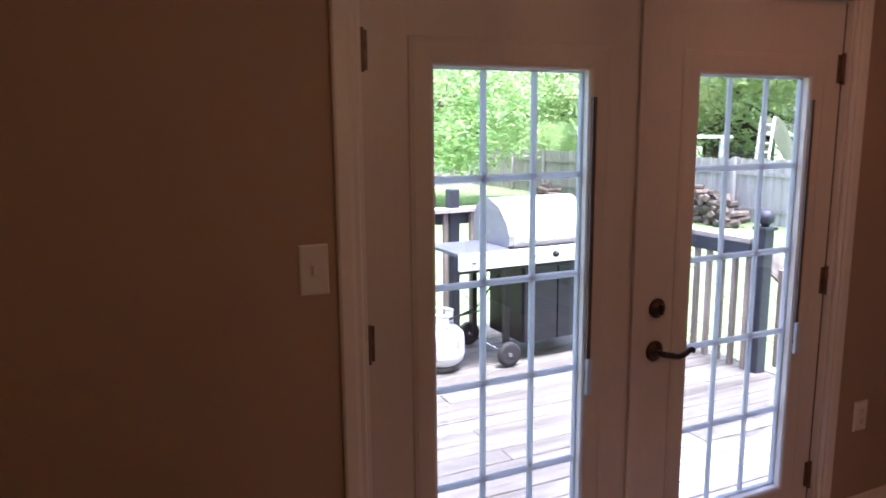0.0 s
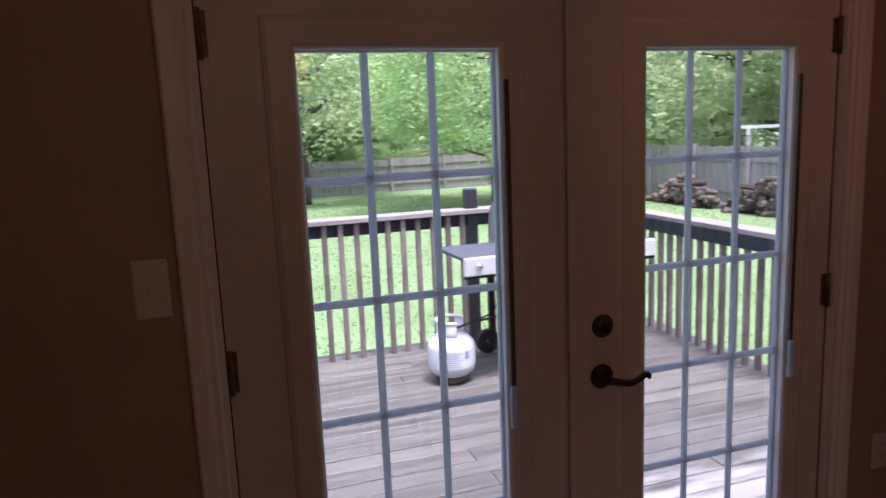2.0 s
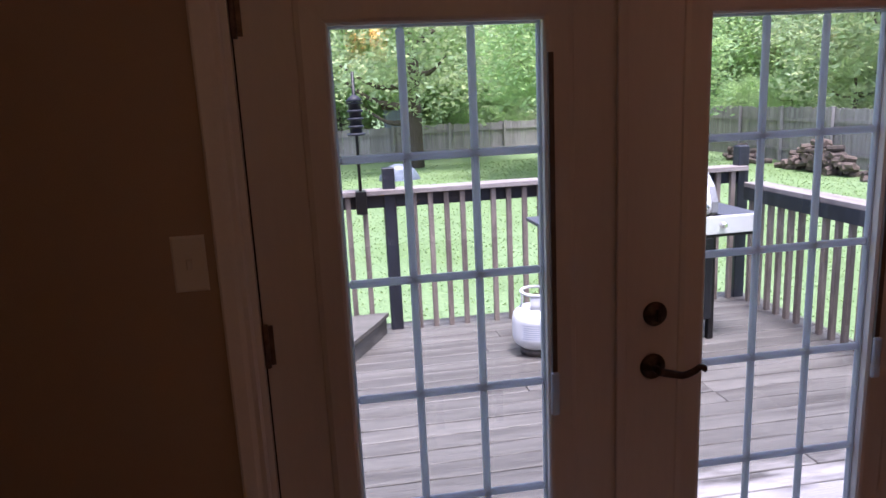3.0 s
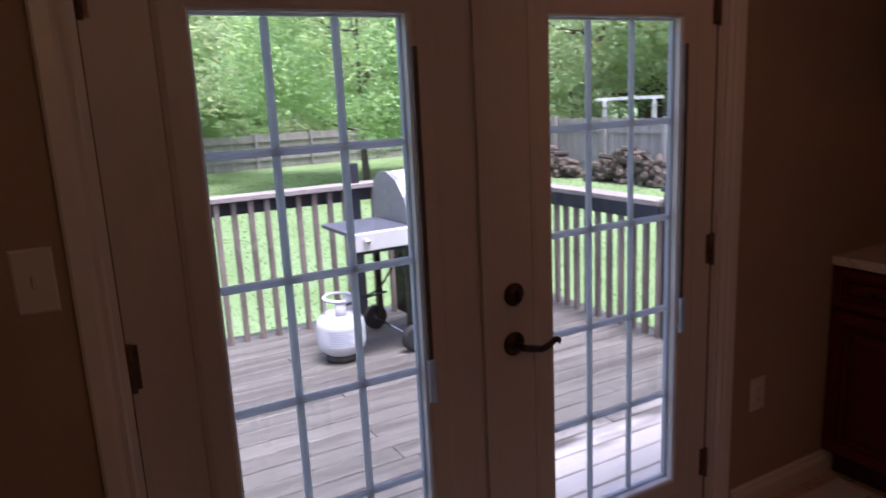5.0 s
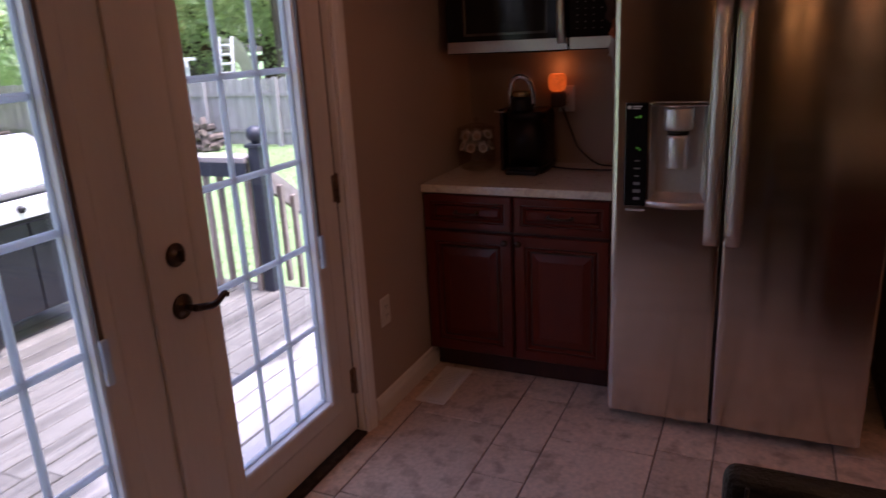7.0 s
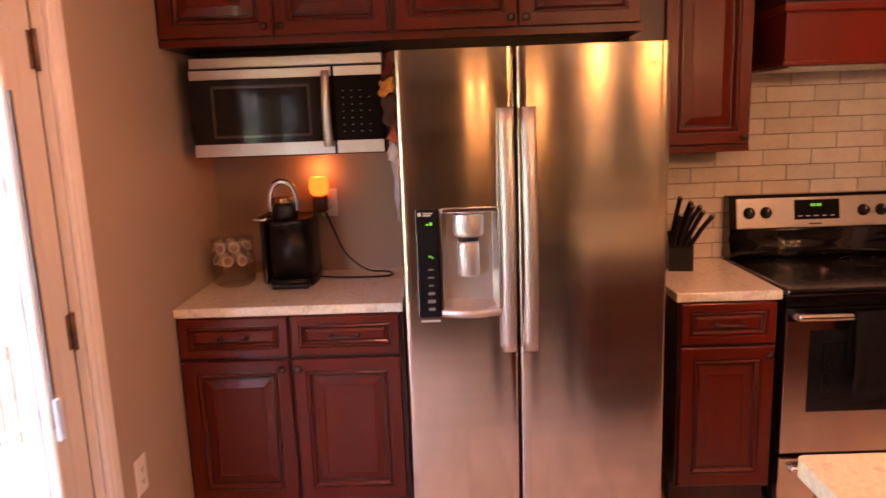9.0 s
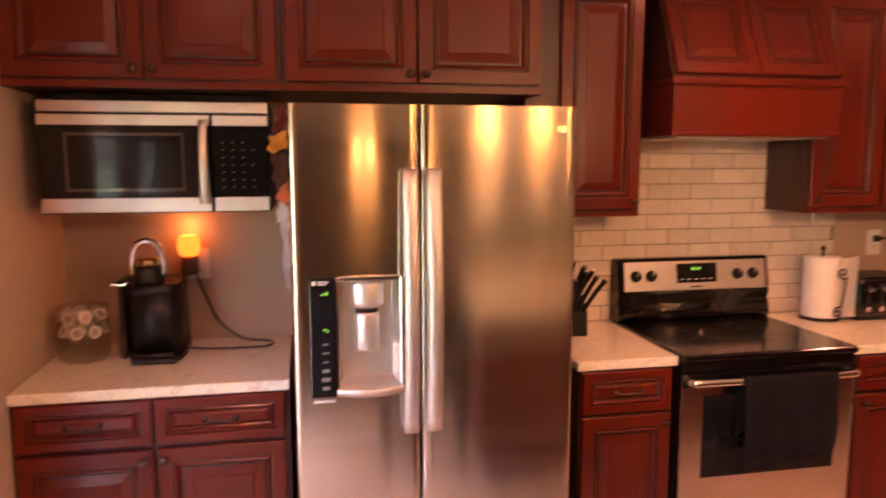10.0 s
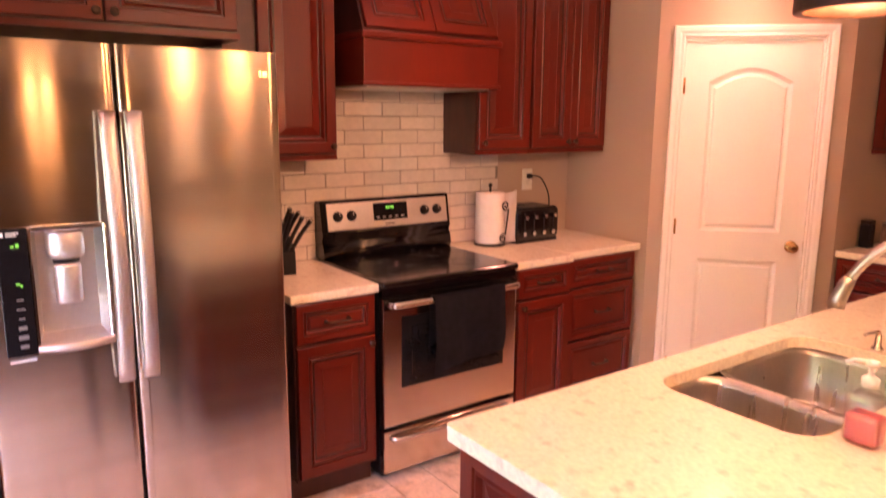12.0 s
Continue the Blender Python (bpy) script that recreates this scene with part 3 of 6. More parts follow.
def wall_cabinet(w, h, depth, m, doors, label, underside=True):
    d = thing("wall_cabinet", m, label, "cabinet", "kitchen wall units")
    part("body", boxed(0, w, 0.0015, depth, 0, h), CHERRYD, d)
    bm = boxed(0, w, -0.004, 0.0, 0, 0.022)
    part("bottom_rail", bm, CHERRY, d)
    for x, z, fw, fh, k in doors:
        front(d, x, z, fw, fh, "door", k)
    return d


UX, UD, UZ, UT = 3.245, 0.493, 1.885, 2.345
h = UT - UZ
wall_cabinet(0.872, h, UD, pose(UX, 1.755, UZ, 0, 0, -90), [(0.012, 0.03, 0.418, h - 0.04, "br"), (0.440, 0.03, 0.418, h - 0.04, "bl")],
             "cherry wall cabinet with two raised-panel doors above the microwave")
wall_cabinet(0.925, h, UD, pose(UX, 0.880, UZ, 0, 0, -90), [(0.012, 0.03, 0.447, h - 0.04, "br"), (0.465, 0.03, 0.447, h - 0.04, "bl")],
             "cherry wall cabinet with two raised-panel doors above the fridge")
SX, SZ = 3.45, 1.418
h = UT - SZ
wall_cabinet(0.492, h, 0.288, pose(SX, -0.047, SZ, 0, 0, -90), [(0.140, 0.03, 0.345, h - 0.04, "br")],
             "tall cherry wall cabinet between fridge and range hood")
wall_cabinet(0.365, h, 0.288, pose(SX, -1.322, SZ, 0, 0, -90), [(0.010, 0.03, 0.345, h - 0.04, "bl")], "tall cherry wall cabinet beside the range hood")
wall_cabinet(0.580, h, 0.288, pose(SX, -1.690, SZ, 0, 0, -90), [(0.008, 0.03, 0.278, h - 0.04, "br"), (0.292, 0.03, 0.278, h - 0.04, "bl")],
             "cherry wall cabinet with two doors at the end of the row")


def crown(x0, x1, m, z=UT, returns=True):
    """Stepped crown moulding along a cabinet row, facing -y."""
    prof = [(0.0, 0.0), (0.012, 0.0), (0.014, 0.014), (0.022, 0.020), (0.030, 0.040), (0.052, 0.062), (0.060, 0.078), (0.060, 0.0935), (0.0, 0.0935)]
    bm = bmesh.new()
    a = [bm.verts.new((x0, -o, z + v)) for o, v in prof]
    b = [bm.verts.new((x1, -o, z + v)) for o, v in prof]
    n = len(prof)
    for i in range(n):
        bm.faces.new((a[i], b[i], b[(i + 1) % n], a[(i + 1) % n]))
    bm.faces.new(a)
    bm.faces.new(b)
    return solid("crown_moulding", bm, CHERRY, "stepped cherry crown moulding under the ceiling", "moulding", m=m)


crown(0.0, 1.800, pose(UX - 0.004, 1.755, 0, 0, 0, -90))
crown(0.0, 2.225, pose(SX - 0.004, -0.052, 0, 0, 0, -90))

# range hood: a boxed skirt with two sloping panel doors above it
d = thing("range_hood", pose(3.285, -0.592, 1.74, 0, 0, -90), "cherry wood range hood with sloping raised panels over the stove", "range hood")
W, slope = 0.735, Vector((0, 0.163, 0.375))
part("skirt", boxed(0, W, 0, 0.44, 0, 0.205, 0.003), CHERRY, d)
bm = boxed(-0.010, W + 0.010, -0.012, 0.44, 0.0, 0.016, 0.004)
box(bm, -0.014, W + 0.014, -0.016, 0.44, 0.196, 0.226, 0.007)
part("moulding", bm, CHERRY, d)
bm = bmesh.new()
vs = [[bm.verts.new((x, y, z)) for x in (0.0, W)] for y, z in ((0.004, 0.226), (0.167, 0.604), (0.44, 0.604), (0.44, 0.226))]
for i in range(4):
    bm.faces.new((vs[i][0], vs[i][1], vs[(i + 1) % 4][1], vs[(i + 1) % 4][0]))
bm.faces.new([v[0] for v in vs])
bm.faces.new([v[1] for v in vs])
part("chimney", bm, CHERRYD, d)
sl = slope.length
for i in (0, 1):
    p = part("sloping_panel", ringed(bmesh.new(), 0.010 + i * 0.360, 0.012, 0.355, sl - 0.025, 0, [(a, b * 0.9) for a, b in PANEL]), CHERRY, d)
    glaze(p, (4, 8))
    p.matrix_local = pose(0, 0.002, 0.226, -math.degrees(math.atan2(slope.y, slope.z)))
part("underside", boxed(0.03, W - 0.03, 0.03, 0.42, -0.006, 0.0), STEELV, d, "steel hood liner")

# ---- fridge ----
FRW = 0.912
fr = thing("fridge", pose(2.905, 0.860, 0, 0, 0, -90), "brushed steel side-by-side fridge with water dispenser", "fridge")
part("cabinet", boxed(0.004, FRW - 0.004, 0.075, 0.80, 0.03, 1.785, 0.006), mat("fridge_side_grey", (0.16, 0.155, 0.15), 0.4, 0.3, vary=0.06, scale=3, fine=200, bump=0.02), fr)
part("kick_grille", boxed(0.01, FRW - 0.01, 0.10, 0.13, 0.0, 0.035), GAP, fr)


def bulge(x, x0, x1, sag=0.006, r=0.012):
    """Depth of a door's bowed front at x."""
    u = (x - x0) / (x1 - x0)
    y = -sag * 4 * u * (1 - u) + 0.008
    e = min(x - x0, x1 - x)
    return y + (r - math.sqrt(max(0, r * r - (r - e) ** 2)) if e < r else 0)


def bowed(bm, xa, xb, za, zb, x0, x1, back=0.066):
    xs = sorted({xa, xb, *[x for x in (x0 + d for d in (0, 0.001, 0.003, 0.006, 0.012)) if xa < x < xb],
                 *[x for x in (x1 - d for d in (0, 0.001, 0.003, 0.006, 0.012)) if xa < x < xb], *[x0 + (x1 - x0) * k / 14 for k in range(1, 14) if xa < x0 + (x1 - x0) * k / 14 < xb]})
    lo = [bm.verts.new((x, bulge(x, x0, x1), za)) for x in xs]
    hi = [bm.verts.new((x, bulge(x, x0, x1), zb)) for x in xs]
    bl, bh = [[bm.verts.new((x, back, z)) for x in (xa, xb)] for z in (za, zb)]
    for i in range(len(xs) - 1):
        bm.faces.new((lo[i], lo[i + 1], hi[i + 1], hi[i])).smooth = True
    # the rim has corners of its own, so that the front stays level from top to bottom
    lo, hi = [[bm.verts.new(v.co) for v in row] for row in (lo, hi)]
    bm.faces.new([*hi, bh[1], bh[0]])
    bm.faces.new([*lo[::-1], bl[0], bl[1]])
    bm.faces.new((lo[0], hi[0], bh[0], bl[0]))
    bm.faces.new((lo[-1], bl[1], bh[1], hi[-1]))
    bm.faces.new((bl[0], bh[0], bh[1], bl[1]))
    return bm


L0, L1, R0, R1, FB, FT = 0.0, 0.393, 0.401, FRW, 0.05, 1.816
RX0, RX1, RZ0, RZ1 = 0.132, 0.335, 0.925, 1.288      # dispenser recess
bm = bmesh.new()
bowed(bm, L0, L1, FB, RZ0, L0, L1)
bowed(bm, L0, L1, RZ1, FT, L0, L1)
bowed(bm, L0, RX0, RZ0, RZ1, L0, L1)
bowed(bm, RX1, L1, RZ0, RZ1, L0, L1)
ld = part("freezer_door", bm, STEEL, fr)
rd = part("fridge_door", bowed(bmesh.new(), R0, R1, FB, FT, R0, R1), STEEL, fr)
for p, hx in ((ld, 0.362), (rd, 0.436)):
    bm = bmesh.new()
    n, prof = 18, []
    for i in range(n + 1):
        u = i / n
        z = 0.785 + u * 0.835
        out = -0.030 - 0.030 * math.sin(math.pi * u)
        prof.append((z, out))
    w = 0.025
    loops = [[bm.verts.new(v) for v in ((hx - w, y + 0.004, z), (hx - w * 0.6, y - 0.005, z), (hx + w * 0.6, y - 0.005, z), (hx + w, y + 0.004, z), (hx + w * 0.8, y + 0.012, z), (hx - w * 0.8, y + 0.012, z))] for z, y in prof]
    for a, b in zip(loops, loops[1:]):
        for i in range(6):
            bm.faces.new((a[i], a[(i + 1) % 6], b[(i + 1) % 6], b[i])).smooth = i in (0, 1, 2)
    bm.faces.new(loops[0])
    bm.faces.new(loops[-1])
    for z in (0.80, 1.605):
        box(bm, hx - 0.012, hx + 0.012, -0.026, 0.012, z - 0.014, z + 0.014, 0.003)
    part("handle", bm, STEELV, p, "bowed satin steel handle")
cp = part("control_panel", boxed(0.050, 0.130, -0.012, 0.012, 0.912, 1.290, 0.004), DARKGL, ld, "glossy black control panel")
GREEN = mat("green_display", (0.05, 0.2, 0.03), 0.4, vary=0.02, bump=0, emit=(0.25, 1.0, 0.08), strength=0.018)
for xa, xb, za, zb in ((0.085, 0.094, 1.236, 1.241), (0.098, 0.106, 1.236, 1.246), (0.090, 0.100, 1.126, 1.131), (0.101, 0.106, 1.120, 1.126)):
    part("display", boxed(xa, xb, -0.0135, -0.012, za, zb), GREEN, cp, "green lit display figure")
BUTTON = mat("button_print_grey", (0.22, 0.22, 0.21), 0.5, vary=0.05, scale=20, fine=200, bump=0)
for i, (w, hh) in enumerate(((0.018, 0.004), (0.022, 0.004), (0.016, 0.004), (0.022, 0.010), (0.026, 0.012), (0.022, 0.010))):
    part("button_mark", boxed(0.096 - w / 2, 0.096 + w / 2, -0.0132, -0.012, 1.082 - i * 0.028 - hh / 2, 1.082 - i * 0.028 + hh / 2), BUTTON, cp)
bm = boxed(0.058, 0.070, -0.0132, -0.012, 1.268, 1.280)
box(bm, 0.076, 0.108, -0.0132, -0.012, 1.275, 1.279)
box(bm, 0.076, 0.102, -0.0132, -0.012, 1.268, 1.272)
part("panel_mark", bm, LABELW, cp)
part("name_strip", boxed(0.056, 0.124, -0.004, 0.006, 0.893, 0.899), LABELW, ld)
# dispenser recess lining, frame, spout, paddle and tray
bm = bmesh.new()
ins = [(RX0, RZ0), (RX1, RZ0), (RX1, RZ1), (RX0, RZ1)]
inn = [(RX0 + 0.022, RZ0 + 0.03), (RX1 - 0.022, RZ0 + 0.03), (RX1 - 0.022, RZ1 - 0.02), (RX0 + 0.022, RZ1 - 0.02)]
a = [bm.verts.new((x, 0.004, z)) for x, z in ins]
b = [bm.verts.new((x, 0.062, z)) for x, z in inn]
for i in range(4):
    bm.faces.new((a[i], a[(i + 1) % 4], b[(i + 1) % 4], b[i]))
bm.faces.new(b)
disp = part("dispenser", bm, STEELV, ld, "recessed water and ice dispenser")
bm = boxed(RX0 - 0.004, RX0 + 0.006, -0.008, 0.010, RZ0, RZ1, 0.003)
box(bm, RX1 - 0.006, RX1 + 0.004, -0.008, 0.010, RZ0, RZ1, 0.003)
box(bm, RX0 + 0.006, RX1 - 0.006, -0.010, 0.010, RZ1 - 0.012, RZ1 + 0.004, 0.003)
part("dispenser_frame", bm, CHROME, disp)
oval = Matrix.Translation((0.229, 0.032, 0)) @ Matrix.Diagonal((1, 0.62, 1, 1))
part("spout", lathe(bmesh.new(), [(0.040, 1.186), (0.050, 1.192), (0.053, 1.205), (0.053, 1.262), (0.050, 1.268)], 30, oval), STEELV, disp, "rounded steel spout housing")
part("spout_cap", lathe(bmesh.new(), [(0.046, 1.2685), (0.048, 1.275), (0.046, 1.288), (0.034, 1.299), (0.012, 1.304)], 28, oval), CHROME, disp)
part("spout_neck", lathe(bmesh.new(), [(0.036, 1.172), (0.038, 1.186)], 24, oval), BLKPL, disp)
part("paddle", lathe(bmesh.new(), [(0.034, 1.048), (0.038, 1.054), (0.038, 1.160), (0.034, 1.171)], 26, oval @ Matrix.Translation((0, -0.006, 0))), STEELV, disp, "bright rounded dispenser paddle")
bm = bmesh.new()
arc = [(RX0 - 0.006 + (RX1 - RX0 + 0.012) * k / 12, -0.006 - 0.030 * math.sin(math.pi * k / 12)) for k in range(13)]
lo = [bm.verts.new((x, y, 0.912)) for x, y in arc]
hi = [bm.verts.new((x, y, 0.936)) for x, y in arc]
for i in range(12):
    bm.faces.new((lo[i], lo[i + 1], hi[i + 1], hi[i])).smooth = True
bk = [bm.verts.new((x, 0.058, z)) for z in (0.912, 0.936) for x in (arc[0][0], arc[-1][0])]
bm.faces.new([*hi, bk[3], bk[2]])
bm.faces.new([*lo[::-1], bk[0], bk[1]])
part("drip_tray", bm, STEELV, disp)
bm = lathe(bmesh.new(), [(0.011, 0), (0.011, 0.002), (0.009, 0.003)], 20, pose(FRW - 0.085, 0.008, 1.745, 90))
box(bm, FRW - 0.068, FRW - 0.060, 0.004, 0.010, 1.736, 1.754)
box(bm, FRW - 0.055, FRW - 0.040, 0.005, 0.011, 1.736, 1.754)
part("badge", bm, CHROME, rd)

# ---- microwave ----
FAINT = mat("faint_print", (0.16, 0.16, 0.16), 0.5, vary=0.05, bump=0)
mw = thing("microwave", pose(3.335, 1.690, 1.468, 0, 0, -90), "steel and black over-the-counter microwave under the cabinet", "microwave")
MW, MH = 0.757, 0.385
part("body", boxed(0, MW, 0.012, 0.40, 0, MH, 0.004), BLKPL, mw)
part("vent_strip", boxed(0.004, MW - 0.004, -0.002, 0.014, MH - 0.042, MH - 0.002, 0.003), STEELV, mw)
dr = part("door", boxed(0.004, 0.560, -0.014, 0.012, 0.0, MH - 0.046, 0.004), DARKGL, mw)
part("top_band", boxed(0.006, 0.556, -0.0175, -0.013, MH - 0.085, MH - 0.050, 0.001), STEELV, dr)
part("bottom_band", boxed(0.006, 0.556, -0.0175, -0.013, 0.004, 0.052, 0.001), STEELV, dr)
part("window", ringed(bmesh.new(), 0.085, 0.075, 0.385, 0.200, -0.013, [(0, 0), (0, 0.002), (0.008, 0.002), (0.012, 0.0005)]), mat("microwave_window", (0.05, 0.045, 0.042), 0.1, vary=0.1, scale=20, fine=600, bump=0, coat=0.5), dr)
bm = bmesh.new()
loops = []
for n in range(11):
    u = n / 10
    z, yo, hw = 0.030 + u * (MH - 0.095), -0.030 - 0.022 * math.sin(math.pi * u), 0.019 - 0.004 * u
    loops.append([bm.verts.new((0.535 + a, yo + b, z)) for a, b in ((-hw, 0.004), (-hw * 0.6, -0.004), (hw * 0.6, -0.004), (hw, 0.004), (hw * 0.7, 0.009), (-hw * 0.7, 0.009))])
for a, b in zip(loops, loops[1:]):
    for n in range(6):
        bm.faces.new((a[n], a[(n + 1) % 6], b[(n + 1) % 6], b[n])).smooth = n < 3
bm.faces.new(loops[0])
bm.faces.new(loops[-1])
for z in (0.045, MH - 0.080):
    box(bm, 0.527, 0.543, -0.032, -0.013, z - 0.010, z + 0.010, 0.002)
part("handle", bm, STEELV, dr, "wide bowed satin steel door handle")
cpn = part("control_panel", boxed(0.563, MW - 0.004, -0.014, 0.012, 0.0, MH - 0.046, 0.004), DARKGL, mw)
part("top_band", boxed(0.566, MW - 0.006, -0.0175, -0.013, MH - 0.085, MH - 0.050, 0.001), STEELV, cpn)
part("bottom_band", boxed(0.566, MW - 0.006, -0.0175, -0.013, 0.004, 0.052, 0.001), STEELV, cpn)
for r in range(7):
    for c in range(4):
        if r == 0 or c < 3 or r % 2:
            part("key_mark", boxed(0.594 + c * 0.034, 0.601 + c * 0.034, -0.0148, -0.0135, 0.085 + r * 0.026, 0.0885 + r * 0.026), FAINT, cpn)
part("lamp_grille", boxed(0.25, 0.5, 0.1, 0.3, -0.006, 0.0), BLKPL, mw)
part("mounting_bracket", boxed(0.02, MW - 0.02, 0.10, 0.38, MH - 0.001, 0.4145), GAP, mw)

# ---- stove ----
st = thing("stove", pose(3.095, -0.5535, 0, 0, 0, -90), "steel and black electric stove with a towel over its oven door", "stove")
SW = 0.754
part("body", boxed(0.002, SW - 0.002, 0.03, 0.62, 0.03, 0.893), BLKPL, st)
for x in (0.03, SW - 0.07):
    for y in (0.06, 0.54):
        part("foot", boxed(x, x + 0.04, y, y + 0.04, 0, 0.03), BLKPL, st)
bm = boxed(-0.001, SW + 0.001, -0.022, 0.615, 0.893, 0.922, 0.010, 3)
ck = part("cooktop", bm, BLACK, st, "glossy black glass cooktop")
RING = mat("burner_print", (0.10, 0.10, 0.10), 0.25, vary=0.2, scale=30, fine=300, bump=0)
for x, y, r in ((0.20, 0.16, 0.105), (0.55, 0.16, 0.085), (0.20, 0.43, 0.08), (0.55, 0.43, 0.105)):
    bm = bmesh.new()
    for q in (r, r * 0.62):
        a = [bm.verts.new((x + q * math.cos(k * math.pi / 20), y + q * math.sin(k * math.pi / 20), 0.9226)) for k in range(40)]
        b = [bm.verts.new((x + (q - 0.003) * math.cos(k * math.pi / 20), y + (q - 0.003) * math.sin(k * math.pi / 20), 0.9226)) for k in range(40)]
        for i in range(40):
            bm.faces.new((a[i], a[(i + 1) % 40], b[(i + 1) % 40], b[i]))
    part("burner_ring", bm, RING, ck)
part("upper_trim", boxed(0.003, SW - 0.003, -0.004, 0.03, 0.850, 0.893, 0.004), BLACK, st)
od = part("oven_door", boxed(0.004, SW - 0.004, -0.012, 0.03, 0.262, 0.846, 0.006), STEEL, st)
part("door_top", boxed(0.004, SW - 0.004, -0.0145, -0.011, 0.796, 0.846, 0.001), BLACK, od)
part("oven_window", ringed(bmesh.new(), 0.095, 0.435, 0.575, 0.325, -0.011, [(0, 0), (0, 0.004), (0.006, 0.005), (0.05, 0.005), (0.055, 0.003)]), DARKGL, od)
bm = tube(bmesh.new(), bend([(0.03, -0.012, 0.822), (0.035, -0.045, 0.824), (0.07, -0.058, 0.824), (SW / 2, -0.062, 0.824), (SW - 0.07, -0.058, 0.824), (SW - 0.035, -0.045, 0.824), (SW - 0.03, -0.012, 0.822)], 5), 0.0155, 12)
part("handle", bm, CHROME, od, "polished oven handle bar")
dw = part("storage_drawer", boxed(0.004, SW - 0.004, -0.010, 0.03, 0.045, 0.245, 0.006), STEEL, st)
bm = tube(bmesh.new(), bend([(0.05, -0.010, 0.205), (0.08, -0.034, 0.205), (SW / 2, -0.040, 0.205), (SW - 0.08, -0.034, 0.205), (SW - 0.05, -0.010, 0.205)], 6), 0.014, 10)
part("drawer_handle", bm, CHROME, dw)
# back guard with controls
bm = bmesh.new()
prof = [(0.545, 0.922), (0.535, 0.945), (0.545, 0.985), (0.560, 1.01), (0.545, 1.045), (0.552, 1.055), (0.575, 1.195), (0.585, 1.204), (0.625, 1.204), (0.632, 1.19), (0.632, 0.922)]
a = [bm.verts.new((0.0, y, z)) for y, z in prof]
b = [bm.verts.new((SW, y, z)) for y, z in prof]
for i in range(len(prof)):
    j = (i + 1) % len(prof)
    bm.faces.new((a[i], b[i], b[j], a[j])).smooth = i < 5
bm.faces.new(a)
bm.faces.new(b)
bg = part("back_guard", bm, BLACK, st)
tilt = pose(0, 0.549, 1.052, -9.3)
p = part("control_plate", boxed(0.030, SW - 0.018, -0.006, 0.002, 0.006, 0.140, 0.003), STEELV, bg)
p.matrix_local = tilt
q = part("clock_panel", boxed(0.285, 0.485, -0.009, -0.005, 0.040, 0.128, 0.002), DARKGL, p)
for dx in (0, 0.012, 0.026, 0.038):
    part("clock_digit", boxed(0.358 + dx, 0.366 + dx, -0.0098, -0.0088, 0.098, 0.110), GREEN, q, "green lit clock figure")
for dx in range(5):
    part("key_mark", boxed(0.300 + dx * 0.036, 0.318 + dx * 0.036, -0.0097, -0.0088, 0.054, 0.058), LABELW, q)
part("name_mark", boxed(0.350, 0.405, -0.0067, -0.0058, 0.018, 0.024), GAP, p)
for x in (0.085, 0.160, 0.590, 0.668):
    m = pose(x, -0.006, 0.075, 90)
    k = part("control_knob", lathe(bmesh.new(), [(0.026, 0), (0.026, 0.004), (0.021, 0.006), (0.019, 0.022), (0.016, 0.025)], 22, m), BLKPL, p)
    part("pointer", boxed(x - 0.0015, x + 0.0015, -0.0325, -0.030, 0.077, 0.092), LABELW, k)


# towel folded over the oven handle
def towel():
    bm = bmesh.new()
    nu, w = 16, 0.40
    prof = [(-0.030, 0.60), (-0.034, 0.70), (-0.037, 0.79), (-0.040, 0.835), (-0.052, 0.846), (-0.070, 0.846), (-0.082, 0.835), (-0.084, 0.78), (-0.086, 0.70), (-0.087, 0.62), (-0.086, 0.55), (-0.086, 0.495)]
    g = []
    for i in range(nu + 1):
        u = i / nu
        row = []
        for j, (y, z) in enumerate(prof):
            k = max(0, (0.84 - z) / 0.4)
            s = 1 if j > 5 else -0.3
            row.append(bm.verts.new((0.222 + u * w + 0.010 * k * math.sin(5 * u + j), y - s * k * 0.012 * math.sin(9 * u + 0.6) - s * 0.004 * math.sin(23 * u), z + (0.055 * u * k if j > 5 else 0.05 * k * math.sin(4 * u)))))
        g.append(row)
    for i in range(nu):
        for j in range(len(prof) - 1):
            bm.faces.new((g[i][j], g[i + 1][j], g[i + 1][j + 1], g[i][j + 1])).smooth = True
    bmesh.ops.solidify(bm, geom=bm.faces[:], thickness=0.006)
    return bm


solid("dish_towel", towel(), TOWEL, "black cloth towel hanging folded over the oven handle", "towel", m=pose(3.095, -0.5535, 0, 0, 0, -90))

# ---- pantry door ----
casing(PD0, PD1, PDT, pm, 0.058)
pw = PD1 - PD0
bm = boxed(PD0, PD0 + 0.012, 0.003, 0.1, 0, PDT)
box(bm, PD1 - 0.012, PD1, 0.003, 0.1, 0, PDT)
box(bm, PD0 + 0.012, PD1 - 0.012, 0.003, 0.1, PDT - 0.012, PDT)
solid("door_frame", bm, TRIM, "white painted pantry door jamb", kind="structure", m=pm)
pd = thing("door_3", pm @ pose(PD0 + 0.014, 0.012, 0), "white two-panel pantry door with an arched upper panel, closed", "door", kind="structure")
dw_ = pw - 0.028
ST = 0.125


def arched(x0, x1, z0, z1, rise, n=16):
    pts = [(x0, z0), (x1, z0)]
    for k in range(n + 1):
        u = k / n
        pts.append((x1 + (x0 - x1) * u, z1 + rise * math.sin(math.pi * u)))
    return pts


